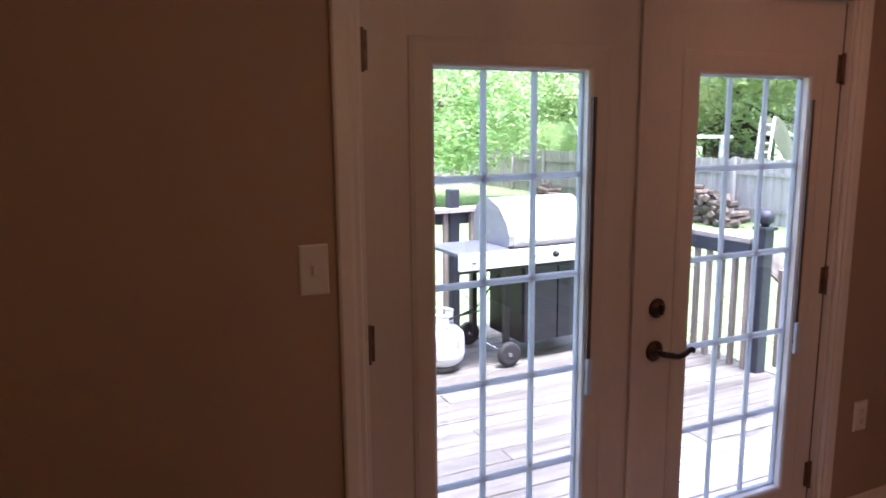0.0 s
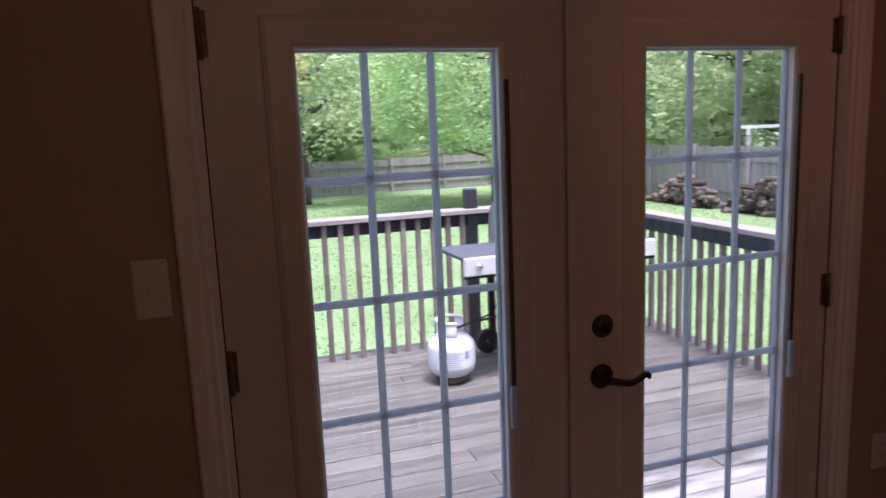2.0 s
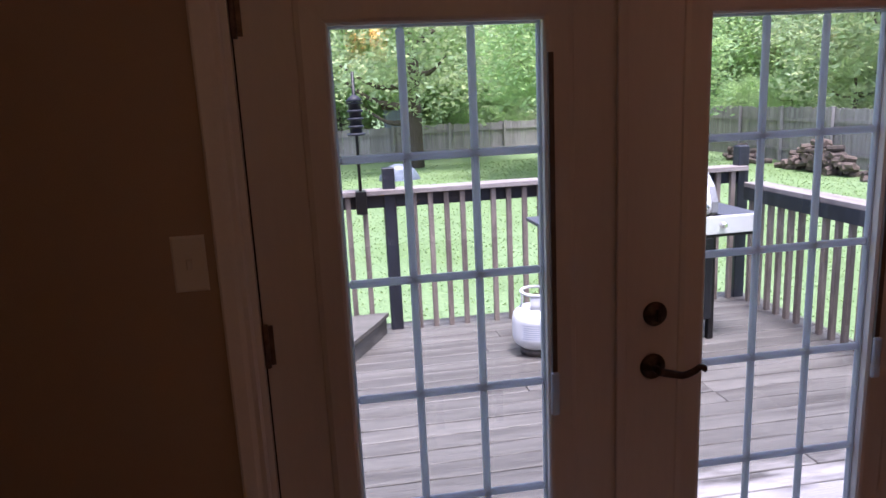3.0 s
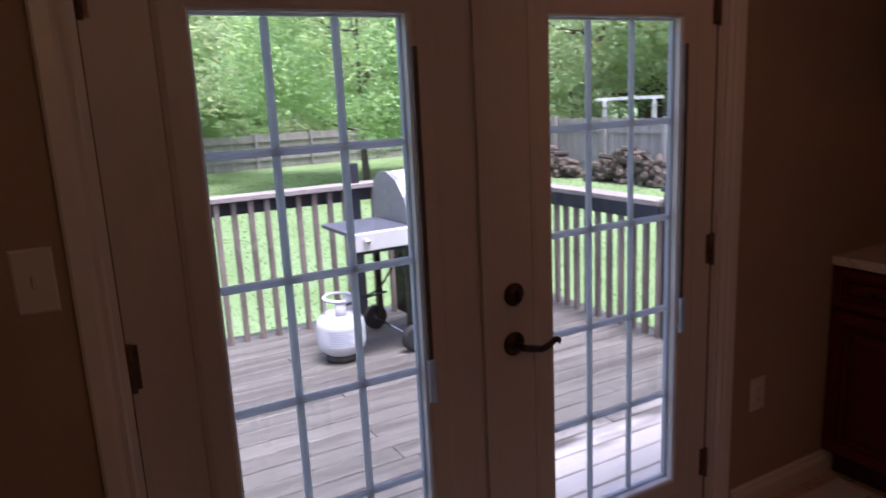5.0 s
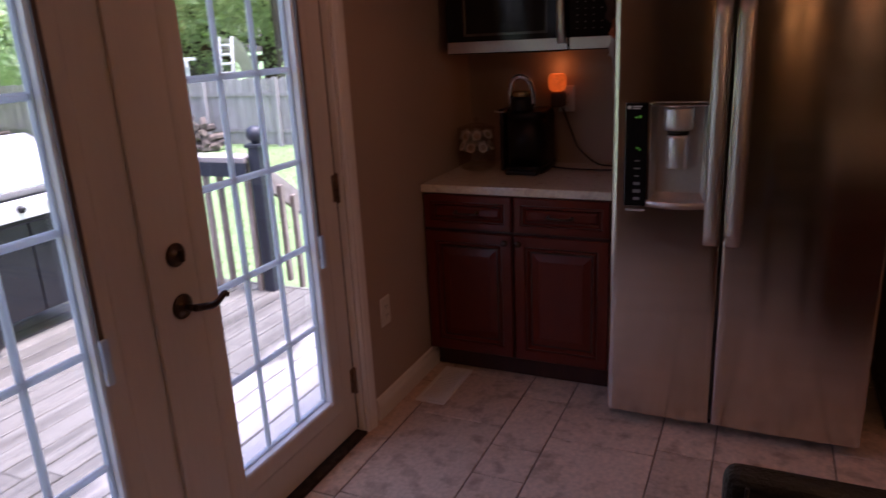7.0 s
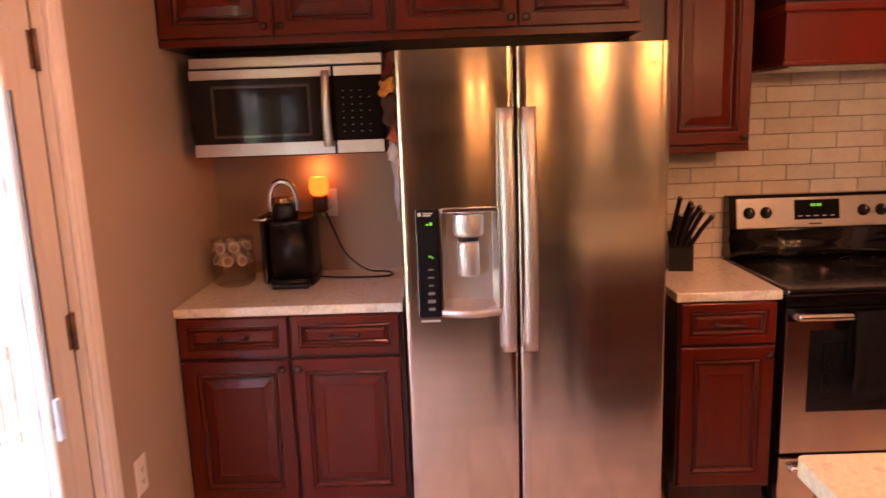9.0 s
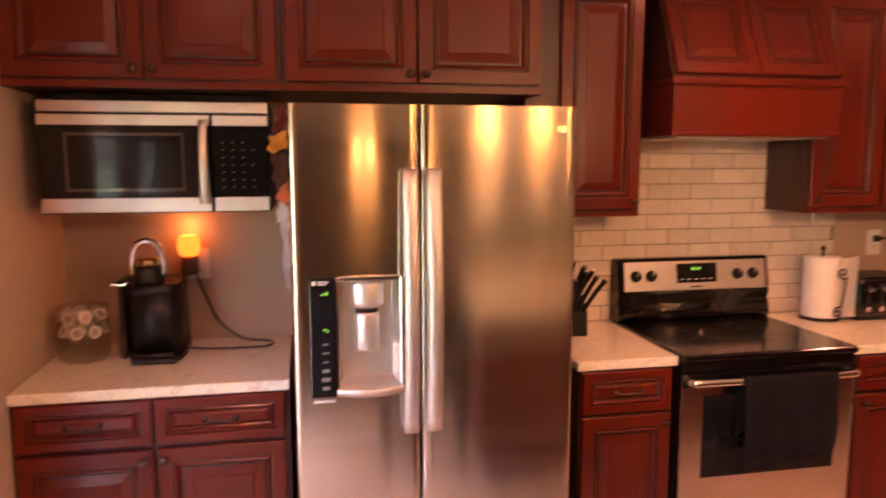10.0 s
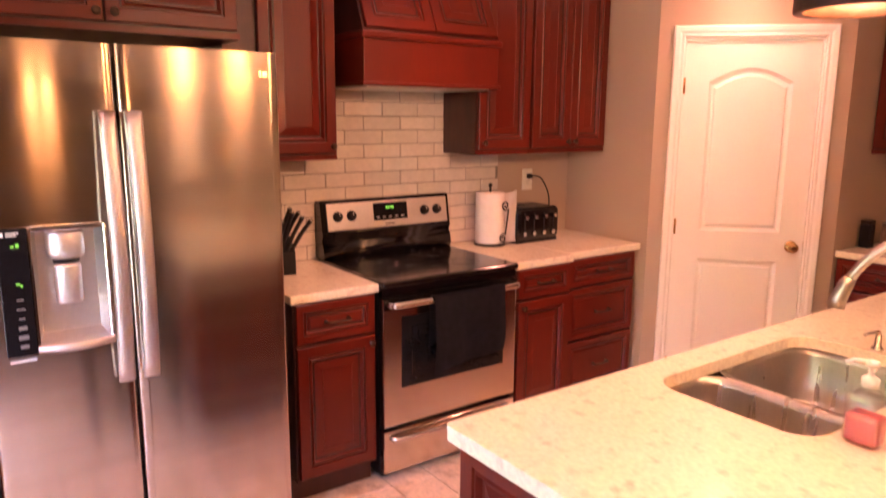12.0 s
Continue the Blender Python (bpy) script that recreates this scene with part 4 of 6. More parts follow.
def sunk_panel(bm, outline, face, center, steps):
    """Fills a slab opening with a moulded, raised panel."""
    loops = []
    for k, y in steps:
        loops.append([bm.verts.new((center[0] + (x - center[0]) * (1 - k / abs(outline[0][0] - center[0])), y, center[1] + (z - center[1]) * (1 - k / abs(outline[0][1] - center[1])))) for x, z in outline])
    n = len(outline)
    for a, b in zip(loops, loops[1:]):
        for i in range(n):
            bm.faces.new((a[i], a[(i + 1) % n], b[(i + 1) % n], b[i]))
    bm.faces.new(loops[-1])


STEPS = [(0, 0), (0.006, 0.004), (0.016, 0.010), (0.026, 0.010), (0.034, 0.003), (0.040, 0.002)]
up, lowp = arched(ST, dw_ - ST, 1.00, 1.80, 0.075), [(ST, 0.20), (dw_ - ST, 0.20), (dw_ - ST, 0.84), (ST, 0.84)]
bm = bmesh.new()
sunk_panel(bm, up, 0, (dw_ / 2, 1.40), STEPS)
sunk_panel(bm, lowp, 0, (dw_ / 2, 0.52), STEPS)
H = 2.015
o = [bm.verts.new((x, 0, z)) for x, z in ((0, 0.01), (dw_, 0.01), (dw_, H), (0, H))]
i1 = [bm.verts.new((x, 0, z)) for x, z in lowp]
i2 = [bm.verts.new((x, 0, z)) for x, z in up]
bm.faces.new((o[0], o[1], i1[1], i1[0]))
bm.faces.new((i1[3], i1[2], i2[1], i2[0]))
bm.faces.new((o[0], i1[0], i1[3], i2[0], i2[-1], o[3]))
bm.faces.new((o[1], o[2], i2[2], i2[1], i1[2], i1[1]))
bm.faces.new([o[3], *i2[:1:-1], o[2]])
bk = [bm.verts.new((x, 0.035, z)) for x, z in ((0, 0.01), (dw_, 0.01), (dw_, H), (0, H))]
for i in range(4):
    bm.faces.new((o[i], bk[i], bk[(i + 1) % 4], o[(i + 1) % 4]))
bm.faces.new(bk)
part("slab", bm, TRIM, pd)
bm = lathe(bmesh.new(), [(0.032, 0), (0.032, 0.004), (0.024, 0.008), (0.011, 0.012), (0.010, 0.030), (0.022, 0.036), (0.028, 0.048), (0.026, 0.058), (0.014, 0.066)], 24, pose(dw_ - 0.062, 0, 0.925, 90))
part("door_knob", bm, BRASS, pd, "aged brass door knob")
part("strike_plate", boxed(dw_ + 0.001, dw_ + 0.004, -0.002, 0.02, 0.895, 0.955), BRASS, pd)
for hz in (0.22, 1.02, 1.78):
    part("hinge", lathe(bmesh.new(), [(0.006, hz - 0.042), (0.006, hz + 0.042)], 10, Matrix.Translation((-0.004, -0.008, 0))), BRASS, pd, "brass hinge")

# ---- outside: ground, deck, railing ----
GZ, DZ, RY, RX = -1.0, -0.14, 5.31, 4.15
solid("ground", boxed(-300, 300, -250, 320, GZ - 0.3, GZ), GRASS, "mown green lawn of the back yard", kind="structure")
rng = random.Random(7)
deck = thing("deck", pose(0, 0, DZ), "weathered brown wooden deck, damp and worn", "deck", kind="structure")
bm = bmesh.new()
for y in (1.95, 3.1, 4.3, 5.32):
    box(bm, -2.3, 4.14, y, y + 0.04, -0.22, -0.04)
for x in (-2.3, 0.0, 2.0, 4.10):
    for y in (3.1, 5.28):
        box(bm, x, x + 0.09, y, y + 0.09, GZ - DZ, -0.22)
part("joists", bm, GREYW, deck)
part("rim_board", boxed(4.212, 4.242, 1.93, 5.38, -0.2, 0.0), DECKW, deck)


def section(x0, x1, posts, m, label, low=0.0, post_top=1.25, rail=(-0.022, 0.020)):
    """A railing run along local x: posts, flat cap, rail, bottom-fixed balusters."""
    d = thing("railing", m, label, "railing", "deck railing")
    part("cap", boxed(x0, x1, -0.085, 0.075, 1.055 - low, 1.093 - low, 0.004, 1), GREYH, d, "weathered grey cap board")
    part("rail", boxed(x0, x1, *rail, 0.955 - low, 1.0548 - low, 0.003, 1), NAVY, d, "dark stained rail")
    x = x0 + 0.06
    while x < x1:
        if all(abs(x - p) > 0.07 for p in posts):
            part("baluster", boxed(x - 0.019, x + 0.019, -0.060, -0.0225, -0.16, 1.05 - low, 0.003, 1), GREYW, d)
        x += 0.123 + rng.uniform(-0.004, 0.004)
    for p in posts:
        part("post", boxed(p - 0.046, p + 0.046, -0.046, 0.046, -0.85, post_top, 0.006, 1), NAVY, d, "dark stained square post")
    return d


section(-2.3, 4.12, [-1.6, -0.17, 1.245, 2.61, 4.10], pose(0, RY + 0.05, DZ), "deck railing of grey balusters with a dark rail along the yard")
r2 = section(0.06, 1.75, [1.80], pose(RX, RY, DZ, 0, 0, -90), "deck railing of grey balusters ending at a ball-topped post", 0.125, 1.03, (-0.084, -0.0605))
bm = boxed(1.74, 1.86, -0.06, 0.06, 1.03, 1.055, 0.004)
lathe(bm, [(0.02, 1.05), (0.03, 1.07), (0.055, 1.09), (0.062, 1.12), (0.052, 1.155), (0.025, 1.173), (0.005, 1.175)], 18, Matrix.Translation((1.80, 0, 0)))
part("ball_finial", bm, NAVY, r2, "dark ball finial on the post")
# stair rail going down from the end post
sr = thing("stair_railing", pose(RX + 0.05, 3.52, DZ), "weathered wooden stair rail sloping down from the deck", "railing", "deck railing")
bm = boxed(0.0, 1.75, -0.02, 0.02, -0.07, 0.07, 0.004)
p = part("hand_rail", bm, GREYH, sr)
p.matrix_local = pose(0.0, 0, 0.82, 0, 36)
for i in range(9):
    x = 0.12 + i * 0.14
    part("baluster", boxed(x - 0.019, x + 0.019, -0.058, -0.021, 0.10 - x * 0.72, 0.82 - x * 0.72, 0.003, 1), GREYW, sr)
part("foot_post", boxed(1.40, 1.49, -0.045, 0.045, GZ - DZ, 0.0), NAVY, sr)
for i in range(4):
    solid("deck_step", boxed(4.25 + i * 0.28, 4.52 + i * 0.28, 2.4, 3.45, DZ - 0.21 - i * 0.19, DZ - 0.17 - i * 0.19), DECKW, "weathered wooden stair tread below the deck", "step")
bm = bmesh.new()
lo = [(-0.5, 4.63), (0.85, 4.63), (1.03, 4.98), (1.155, 5.25), (-0.5, 5.25)]
for z0, z1, k in ((0.0, 0.135, 0.0), (0.135, 0.165, 0.02)):
    a = [bm.verts.new((x + (k if x > 0 else 0), y - k * 0.5, z0)) for x, y in lo]
    b = [bm.verts.new((x + (k if x > 0 else 0), y - k * 0.5, z1)) for x, y in lo]
    for i in range(5):
        bm.faces.new((a[i], a[(i + 1) % 5], b[(i + 1) % 5], b[i]))
    bm.faces.new(a)
    bm.faces.new(b)
solid("step_platform", bm, DECKW, "low weathered wooden step platform on the deck", "step", m=pose(0, 0, DZ))

# ---- gas grill and tank ----
GRILLW = mat("grill_steel_light", (0.80, 0.79, 0.78), 0.30, 0.35, vary=0.04, scale=4, fine=60, bump=0.003)
g = thing("gas_grill", pose(2.17, 4.34, DZ, 0, 0, 1.5), "wheeled gas grill with steel hood, side shelves and black cabinet", "grill")
bm = bmesh.new()
prof = [(0.12, 0.87), (0.075, 0.90), (0.075, 0.97), (0.12, 1.07), (0.22, 1.17), (0.36, 1.225), (0.48, 1.215), (0.57, 1.15), (0.60, 1.05), (0.60, 0.87)]
for xa, xb, k in ((0.495, 1.165, 1.0),):
    a = [bm.verts.new((xa, y, z)) for y, z in prof]
    b = [bm.verts.new((xb, y, z)) for y, z in prof]
    n = len(prof)
    for i in range(n - 1):
        bm.faces.new((a[i], b[i], b[i + 1], a[i + 1])).smooth = True
hood = part("hood", bm, GRILLW, g, "bright steel hood")
for x in (0.45, 1.165):
    bm = bmesh.new()
    a = [bm.verts.new((x, 0.34 + (y - 0.34) * 1.02, z)) for y, z in prof]
    b = [bm.verts.new((x + 0.045, 0.34 + (y - 0.34) * 1.02, z)) for y, z in prof]
    n = len(prof)
    for i in range(n):
        bm.faces.new((a[i], b[i], b[(i + 1) % n], a[(i + 1) % n]))
    bm.faces.new(a)
    bm.faces.new(b)
    part("hood_end", bm, mat("grill_cast_grey", (0.30, 0.30, 0.30), 0.45, 0.5, vary=0.1, scale=20, fine=200, bump=0.03) if x < 1 else bpy.data.materials["grill_cast_grey"], hood)
part("hood_handle", tube(bmesh.new(), bend([(0.57, 0.07, 0.945), (0.57, 0.02, 0.945), (0.83, 0.012, 0.945), (1.09, 0.02, 0.945), (1.09, 0.07, 0.945)], 4), 0.013, 10), CHROME, hood)
part("firebox", boxed(0.47, 1.20, 0.10, 0.60, 0.80, 0.872, 0.01), BLKPL, g)
fp = part("control_panel", boxed(0.0, 1.48, -0.015, 0.02, 0.765, 0.885, 0.006), GRILLW, g, "pale steel control panel")
for x in (0.10, 0.60, 0.80, 1.00, 1.20):
    part("control_knob", lathe(bmesh.new(), [(0.024, 0), (0.022, 0.012), (0.016, 0.03), (0.012, 0.032)], 16, pose(x, -0.015, 0.828, 90)), BLKPL if x == 0.80 else CHROME, fp)
part("panel_trim", boxed(0.0, 1.48, -0.005, 0.015, 0.745, 0.764, 0.003), BLKPL, g)
for xa, xb in ((0.0, 0.44), (1.215, 1.48)):
    part("side_shelf", boxed(xa, xb, 0.022, 0.52, 0.862, 0.888, 0.006), mat("shelf_grey", (0.075, 0.08, 0.095), 0.55, 0.0, vary=0.1, scale=5, fine=90, bump=0.01) if xa == 0 else bpy.data.materials["shelf_grey"], g, "dark grey side shelf")
cb = part("cabinet", boxed(0.58, 1.20, 0.09, 0.58, 0.14, 0.74, 0.008), BLKPL, g)
for xa, xb in ((0.59, 0.885), (0.895, 1.19)):
    q = part("cabinet_door", boxed(xa, xb, 0.072, 0.09, 0.15, 0.72, 0.005), mat("grill_door_black", (0.020, 0.021, 0.026), 0.4, 0.2, vary=0.2, scale=3, fine=80, bump=0.01) if xa < 0.7 else bpy.data.materials["grill_door_black"], cb)
for x, y in ((0.445, 0.10), (0.445, 0.60), (1.19, 0.10), (1.19, 0.60)):
    part("leg", boxed(x - 0.02, x + 0.02, y - 0.02, y + 0.02, 0.10 if x < 1 else 0.0, 0.80), BLKPL, g)
part("axle", tube(bmesh.new(), [(0.43, 0.03, 0.09), (0.43, 0.66, 0.09)], 0.008, 8), CHROME, g)
part("hose", tube(bmesh.new(), bend([(0.05, 0.24, 0.36), (0.16, 0.22, 0.40), (0.30, 0.28, 0.42), (0.40, 0.3, 0.52), (0.50, 0.3, 0.64)], 6), 0.007, 8), BLKPL, g)
RUB = mat("tyre_rubber", (0.02, 0.02, 0.021), 0.7, vary=0.2, scale=30, fine=200, bump=0.05)
for y in (0.03, 0.66):
    w = part("wheel", lathe(bmesh.new(), [(0.055, -0.02), (0.086, -0.024), (0.094, -0.014), (0.094, 0.014), (0.086, 0.024), (0.055, 0.02)], 24, pose(0.43, y, 0.094, 90)), RUB, g)
    bm = lathe(bmesh.new(), [(0.016, -0.026), (0.016, 0.026)], 12, pose(0.43, y, 0.094, 90))
    for k in range(5):
        a = 2 * math.pi * k / 5
        tube(bm, [(0.43, y, 0.094), (0.43 + 0.06 * math.cos(a), y, 0.094 + 0.06 * math.sin(a))], 0.010, 6)
    part("rim", bm, mat("wheel_rim_grey", (0.16, 0.16, 0.17), 0.4, vary=0.1, bump=0) if y < 0.2 else bpy.data.materials["wheel_rim_grey"], w, "grey spoked rim")

TANKW = mat("tank_white_paint", (0.60, 0.61, 0.62), 0.4, vary=0.05, scale=9, fine=90, bump=0.006, dark=(0.60, 0.58, 0.55), spread=(0.55, 0.9))
tk = thing("propane_tank", pose(2.13, 4.55, DZ), "white propane tank with a printed label standing on the deck", "gas tank")
part("shell", lathe(bmesh.new(), [(0.05, 0.035), (0.105, 0.05), (0.143, 0.085), (0.154, 0.125), (0.1545, 0.15), (0.154, 0.245), (0.146, 0.285), (0.112, 0.322), (0.06, 0.338), (0.02, 0.342)], 36), TANKW, tk)
part("foot_ring", lathe(bmesh.new(), [(0.100, 0.0), (0.104, 0.0), (0.108, 0.05), (0.102, 0.05)], 30, cap=False), mat("foot_ring_rust", (0.10, 0.085, 0.075), 0.7, vary=0.3, scale=20, fine=120, bump=0.03), tk)
for a0 in (0.15, 2.35, 4.05):
    bm = bmesh.new()
    vs = []
    for k in range(7):
        a = a0 + 0.75 * k / 6
        vs.append([bm.verts.new((r * math.cos(a), r * math.sin(a), z)) for r, z in ((0.100, 0.318), (0.096, 0.36), (0.094, 0.428), (0.090, 0.428), (0.092, 0.36), (0.096, 0.318))])
    for p, q in zip(vs, vs[1:]):
        for i in range(6):
            bm.faces.new((p[i], q[i], q[(i + 1) % 6], p[(i + 1) % 6])).smooth = True
    bm.faces.new(vs[0])
    bm.faces.new(vs[-1])
    part("collar", bm, TANKW, tk)
part("grip_ring", tube(bmesh.new(), [(0.092 * math.cos(a), 0.092 * math.sin(a), 0.432 + 0.006 * math.sin(a)) for a in (0.15 + 4.65 * k / 28 for k in range(29))], 0.011, 8), TANKW, tk)
part("hose", tube(bmesh.new(), bend([(0.05, -0.01, 0.375), (0.12, -0.02, 0.395), (0.22, 0.0, 0.40), (0.34, 0.02, 0.405)], 6), 0.008, 8), BLKPL, tk, "black gas hose")
bm = lathe(bmesh.new(), [(0.018, 0.33), (0.018, 0.39), (0.028, 0.392), (0.028, 0.41), (0.01, 0.412)], 14)
tube(bm, [(0, 0, 0.37), (0.05, -0.01, 0.37)], 0.012, 8)
part("valve", bm, BRASS, tk, "brass valve")
tk.scale = (1.07, 1.07, 1.0)


def curved_patch(r, a0, a1, z0, z1, n=10):
    bm = bmesh.new()
    lo = [bm.verts.new((r * math.sin(a0 + (a1 - a0) * k / n), -r * math.cos(a0 + (a1 - a0) * k / n), z0)) for k in range(n + 1)]
    hi = [bm.verts.new((r * math.sin(a0 + (a1 - a0) * k / n), -r * math.cos(a0 + (a1 - a0) * k / n), z1)) for k in range(n + 1)]
    for i in range(n):
        bm.faces.new((lo[i], lo[i + 1], hi[i + 1], hi[i])).smooth = True
    return bm


lb = part("label", curved_patch(0.1552, -0.95, 0.5, 0.128, 0.252), mat("label_paper", (0.66, 0.67, 0.70), 0.5, vary=0.04, scale=30, fine=300, bump=0), tk)
INK = mat("label_ink_blue", (0.27, 0.32, 0.44), 0.5, vary=0.1, bump=0)
for i in range(7):
    part("print_line", curved_patch(0.1558, -0.88 + 0.05 * (i % 2), 0.14 - 0.08 * (i % 3), 0.140 + i * 0.015, 0.145 + i * 0.015, 6), INK, lb)
part("print_block", curved_patch(0.1558, 0.25, 0.44, 0.19, 0.245, 5), INK, lb)

# bird feeder on a pole clamped to the railing
bf = thing("bird_feeder", pose(1.03, RY - 0.03, DZ), "dark tube bird feeder on a pole clamped to the railing", "bird feeder")
part("pole", tube(bmesh.new(), [(0, 0, 0.92), (0, 0, 1.95)], 0.012, 8), BLKPL, bf)
part("clamp", boxed(-0.04, 0.04, -0.06, 0.03, 0.93, 1.10, 0.006), BLKPL, bf)
bm = lathe(bmesh.new(), [(0.06, 1.50), (0.066, 1.505), (0.066, 1.515), (0.05, 1.52)], 16)
for k in range(4):
    z = 1.52 + k * 0.055
    lathe(bm, [(0.045, z), (0.045, z + 0.035), (0.058, z + 0.038), (0.058, z + 0.050), (0.045, z + 0.054)], 16)
lathe(bm, [(0.065, 1.74), (0.04, 1.77), (0.012, 1.79)], 16)
part("feeder_tube", bm, NAVY, bf)

# ---- fence ----
fence = thing("fence", pose(0, 0, GZ), "weathered grey board fence round the back yard", "fence", kind="structure")
FY, FXR, FH1, FH2 = 30.0, 15.6, 1.42, 1.72


def board_mesh(h, k):
    bm = bmesh.new()
    a = [bm.verts.new((x, 0, z)) for x, z in ((0, 0.02), (0.136, 0.02), (0.136, h - 0.03), (0.11, h), (0.026, h), (0, h - 0.03))]
    b = [bm.verts.new((x, 0.018, z)) for x, z in ((0, 0.02), (0.136, 0.02), (0.136, h - 0.03), (0.11, h), (0.026, h), (0, h - 0.03))]
    for i in range(6):
        bm.faces.new((a[i], a[(i + 1) % 6], b[(i + 1) % 6], b[i]))
    bm.faces.new(a)
    bm.faces.new(b)
    return mesh_of("fence_board", bm, FENCEW)


M1, M2 = [board_mesh(FH1 + 0.02 * k, k) for k in range(3)], [board_mesh(FH2 + 0.025 * k, k) for k in range(3)]


def place(name, me, parent, m):
    ob = new(name, me)
    ob.parent = parent
    ob.matrix_local = m
    return ob


n = 0
for i in range(126):
    place("board", rng.choice(M1), fence, pose(FXR - 0.142 * (i + 1), FY + rng.uniform(-0.008, 0.008), 0, 0, rng.uniform(-0.5, 0.5), 0))
for i in range(160):
    place("board", rng.choice(M2), fence, pose(FXR + rng.uniform(-0.008, 0.008), FY - 0.142 * i, 0, 0, rng.uniform(-0.5, 0.5), -90))
bm = bmesh.new()
for i in range(100):
    x = FXR - 0.142 * (127 + i)
    box(bm, x, x + 0.136, FY, FY + 0.018, 0.02, FH1 + rng.uniform(0, 0.05))
tagged(part("far_boards", bm, FENCEW, fence), kind="stuff")
for z in (0.35, FH1 - 0.3):
    part("fence_rail", boxed(-16.5, FXR, FY - 0.045, FY - 0.009, z, z + 0.09), FENCEW, fence)
for z in (0.35, FH2 - 0.42):
    part("fence_rail", boxed(FXR - 0.045, FXR - 0.009, 7.3, FY, z, z + 0.09), FENCEW, fence)
for i in range(13):
    part("fence_post", boxed(FXR - 2.4 * i - 0.15, FXR - 2.4 * i - 0.05, FY - 0.145, FY - 0.0455, 0, FH1 + 0.08), FENCEW, fence)
for i in range(9):
    part("fence_post", boxed(FXR - 0.145, FXR - 0.0455, FY - 2.4 * i - 1.3, FY - 2.4 * i - 1.2, 0, FH2 + 0.06), FENCEW, fence)

# ---- firewood ----
LOG = mat("split_log", (0.115, 0.085, 0.068), 0.85, vary=0.3, scale=9, fine=40, bump=0.12, dark=(0.055, 0.042, 0.035), random=0.45)
LOGM = []
for k in range(5):
    bm = bmesh.new()
    cut = rng.uniform(0.6, 1.0)
    seg = 7
    rings = []
    for y in (-0.21, 0.21):
        rings.append([bm.verts.new((0.095 * math.cos(a) * (cut if math.cos(a) > 0 else 1), y + rng.uniform(-0.02, 0.02), 0.095 * math.sin(a) * rng.uniform(0.8, 1.1))) for a in (2 * math.pi * i / seg for i in range(seg))])
    for i in range(seg):
        bm.faces.new((rings[0][i], rings[0][(i + 1) % seg], rings[1][(i + 1) % seg], rings[1][i]))
    bm.faces.new(rings[0])
    bm.faces.new(rings[1])
    LOGM.append(mesh_of("log", bm, LOG))


def woodpile(x, y, length, height):
    """A loose heap of split logs, highest near its middle."""
    d = thing("woodpile", pose(x, y, GZ, 0, 0, rng.uniform(84, 94)), "untidy heap of split brown firewood by the fence", "firewood", "firewood by the fence")
    crest = rng.uniform(-0.15, 0.15) * length
    for r in range(int(height / 0.125) + 1):
        for c in range(int(length / 0.17)):
            px = -length / 2 + c * 0.17 + rng.uniform(-0.06, 0.06)
            roof = height * (1 - (abs(px - crest) / (length * 0.6)) ** 1.6) * rng.uniform(0.8, 1.12)
            if r and r * 0.125 > roof - 0.06:
                continue
            place("log", rng.choice(LOGM), d, pose(px, rng.uniform(-0.22, 0.22) * (1 - r * 0.1), 0.08 + r * 0.125 + rng.uniform(-0.03, 0.03), rng.uniform(-20, 20), rng.uniform(0, 360), rng.uniform(-75, 75)))
    return d


woodpile(14.5, 18.6, 3.4, 0.75)
woodpile(14.5, 14.9, 3.2, 0.95)
woodpile(14.6, 22.2, 2.2, 0.50)


# ---- trees ----
def leaves(n_clump, per, rx, rz, zc, size, seed, drop=0.0):
    r = np.random.default_rng(seed)
    u = r.normal(size=(n_clump, 3))
    u /= np.linalg.norm(u, axis=1)[:, None]
    rad = r.uniform(0.45, 1.0, n_clump) ** 0.5
    lump = 1 + 0.22 * np.sin(3 * u[:, 0] + seed) + 0.18 * np.sin(5 * u[:, 1] + 2 * seed)
    c = u * (rad * lump)[:, None] * (rx, rx, rz)
    c[:, 2] += zc - drop * r.uniform(0, 1, n_clump) * (np.abs(u[:, 2]) < 0.5)
    p = np.repeat(c, per, 0) + r.normal(size=(n_clump * per, 3)) * (0.36, 0.36, 0.20)
    m = len(p)
    a = r.normal(size=(m, 3))
    a[:, 2] *= 0.45
    a /= np.linalg.norm(a, axis=1)[:, None]
    b = np.cross(a, r.normal(size=(m, 3)))
    b /= np.linalg.norm(b, axis=1)[:, None]
    s = size * r.uniform(0.6, 1.3, m)[:, None]
    q = np.stack([p - a * s, p + b * s * 0.42, p + a * s, p - b * s * 0.42], 1)
    return q.reshape(-1, 3), np.arange(4 * m).reshape(-1, 4)


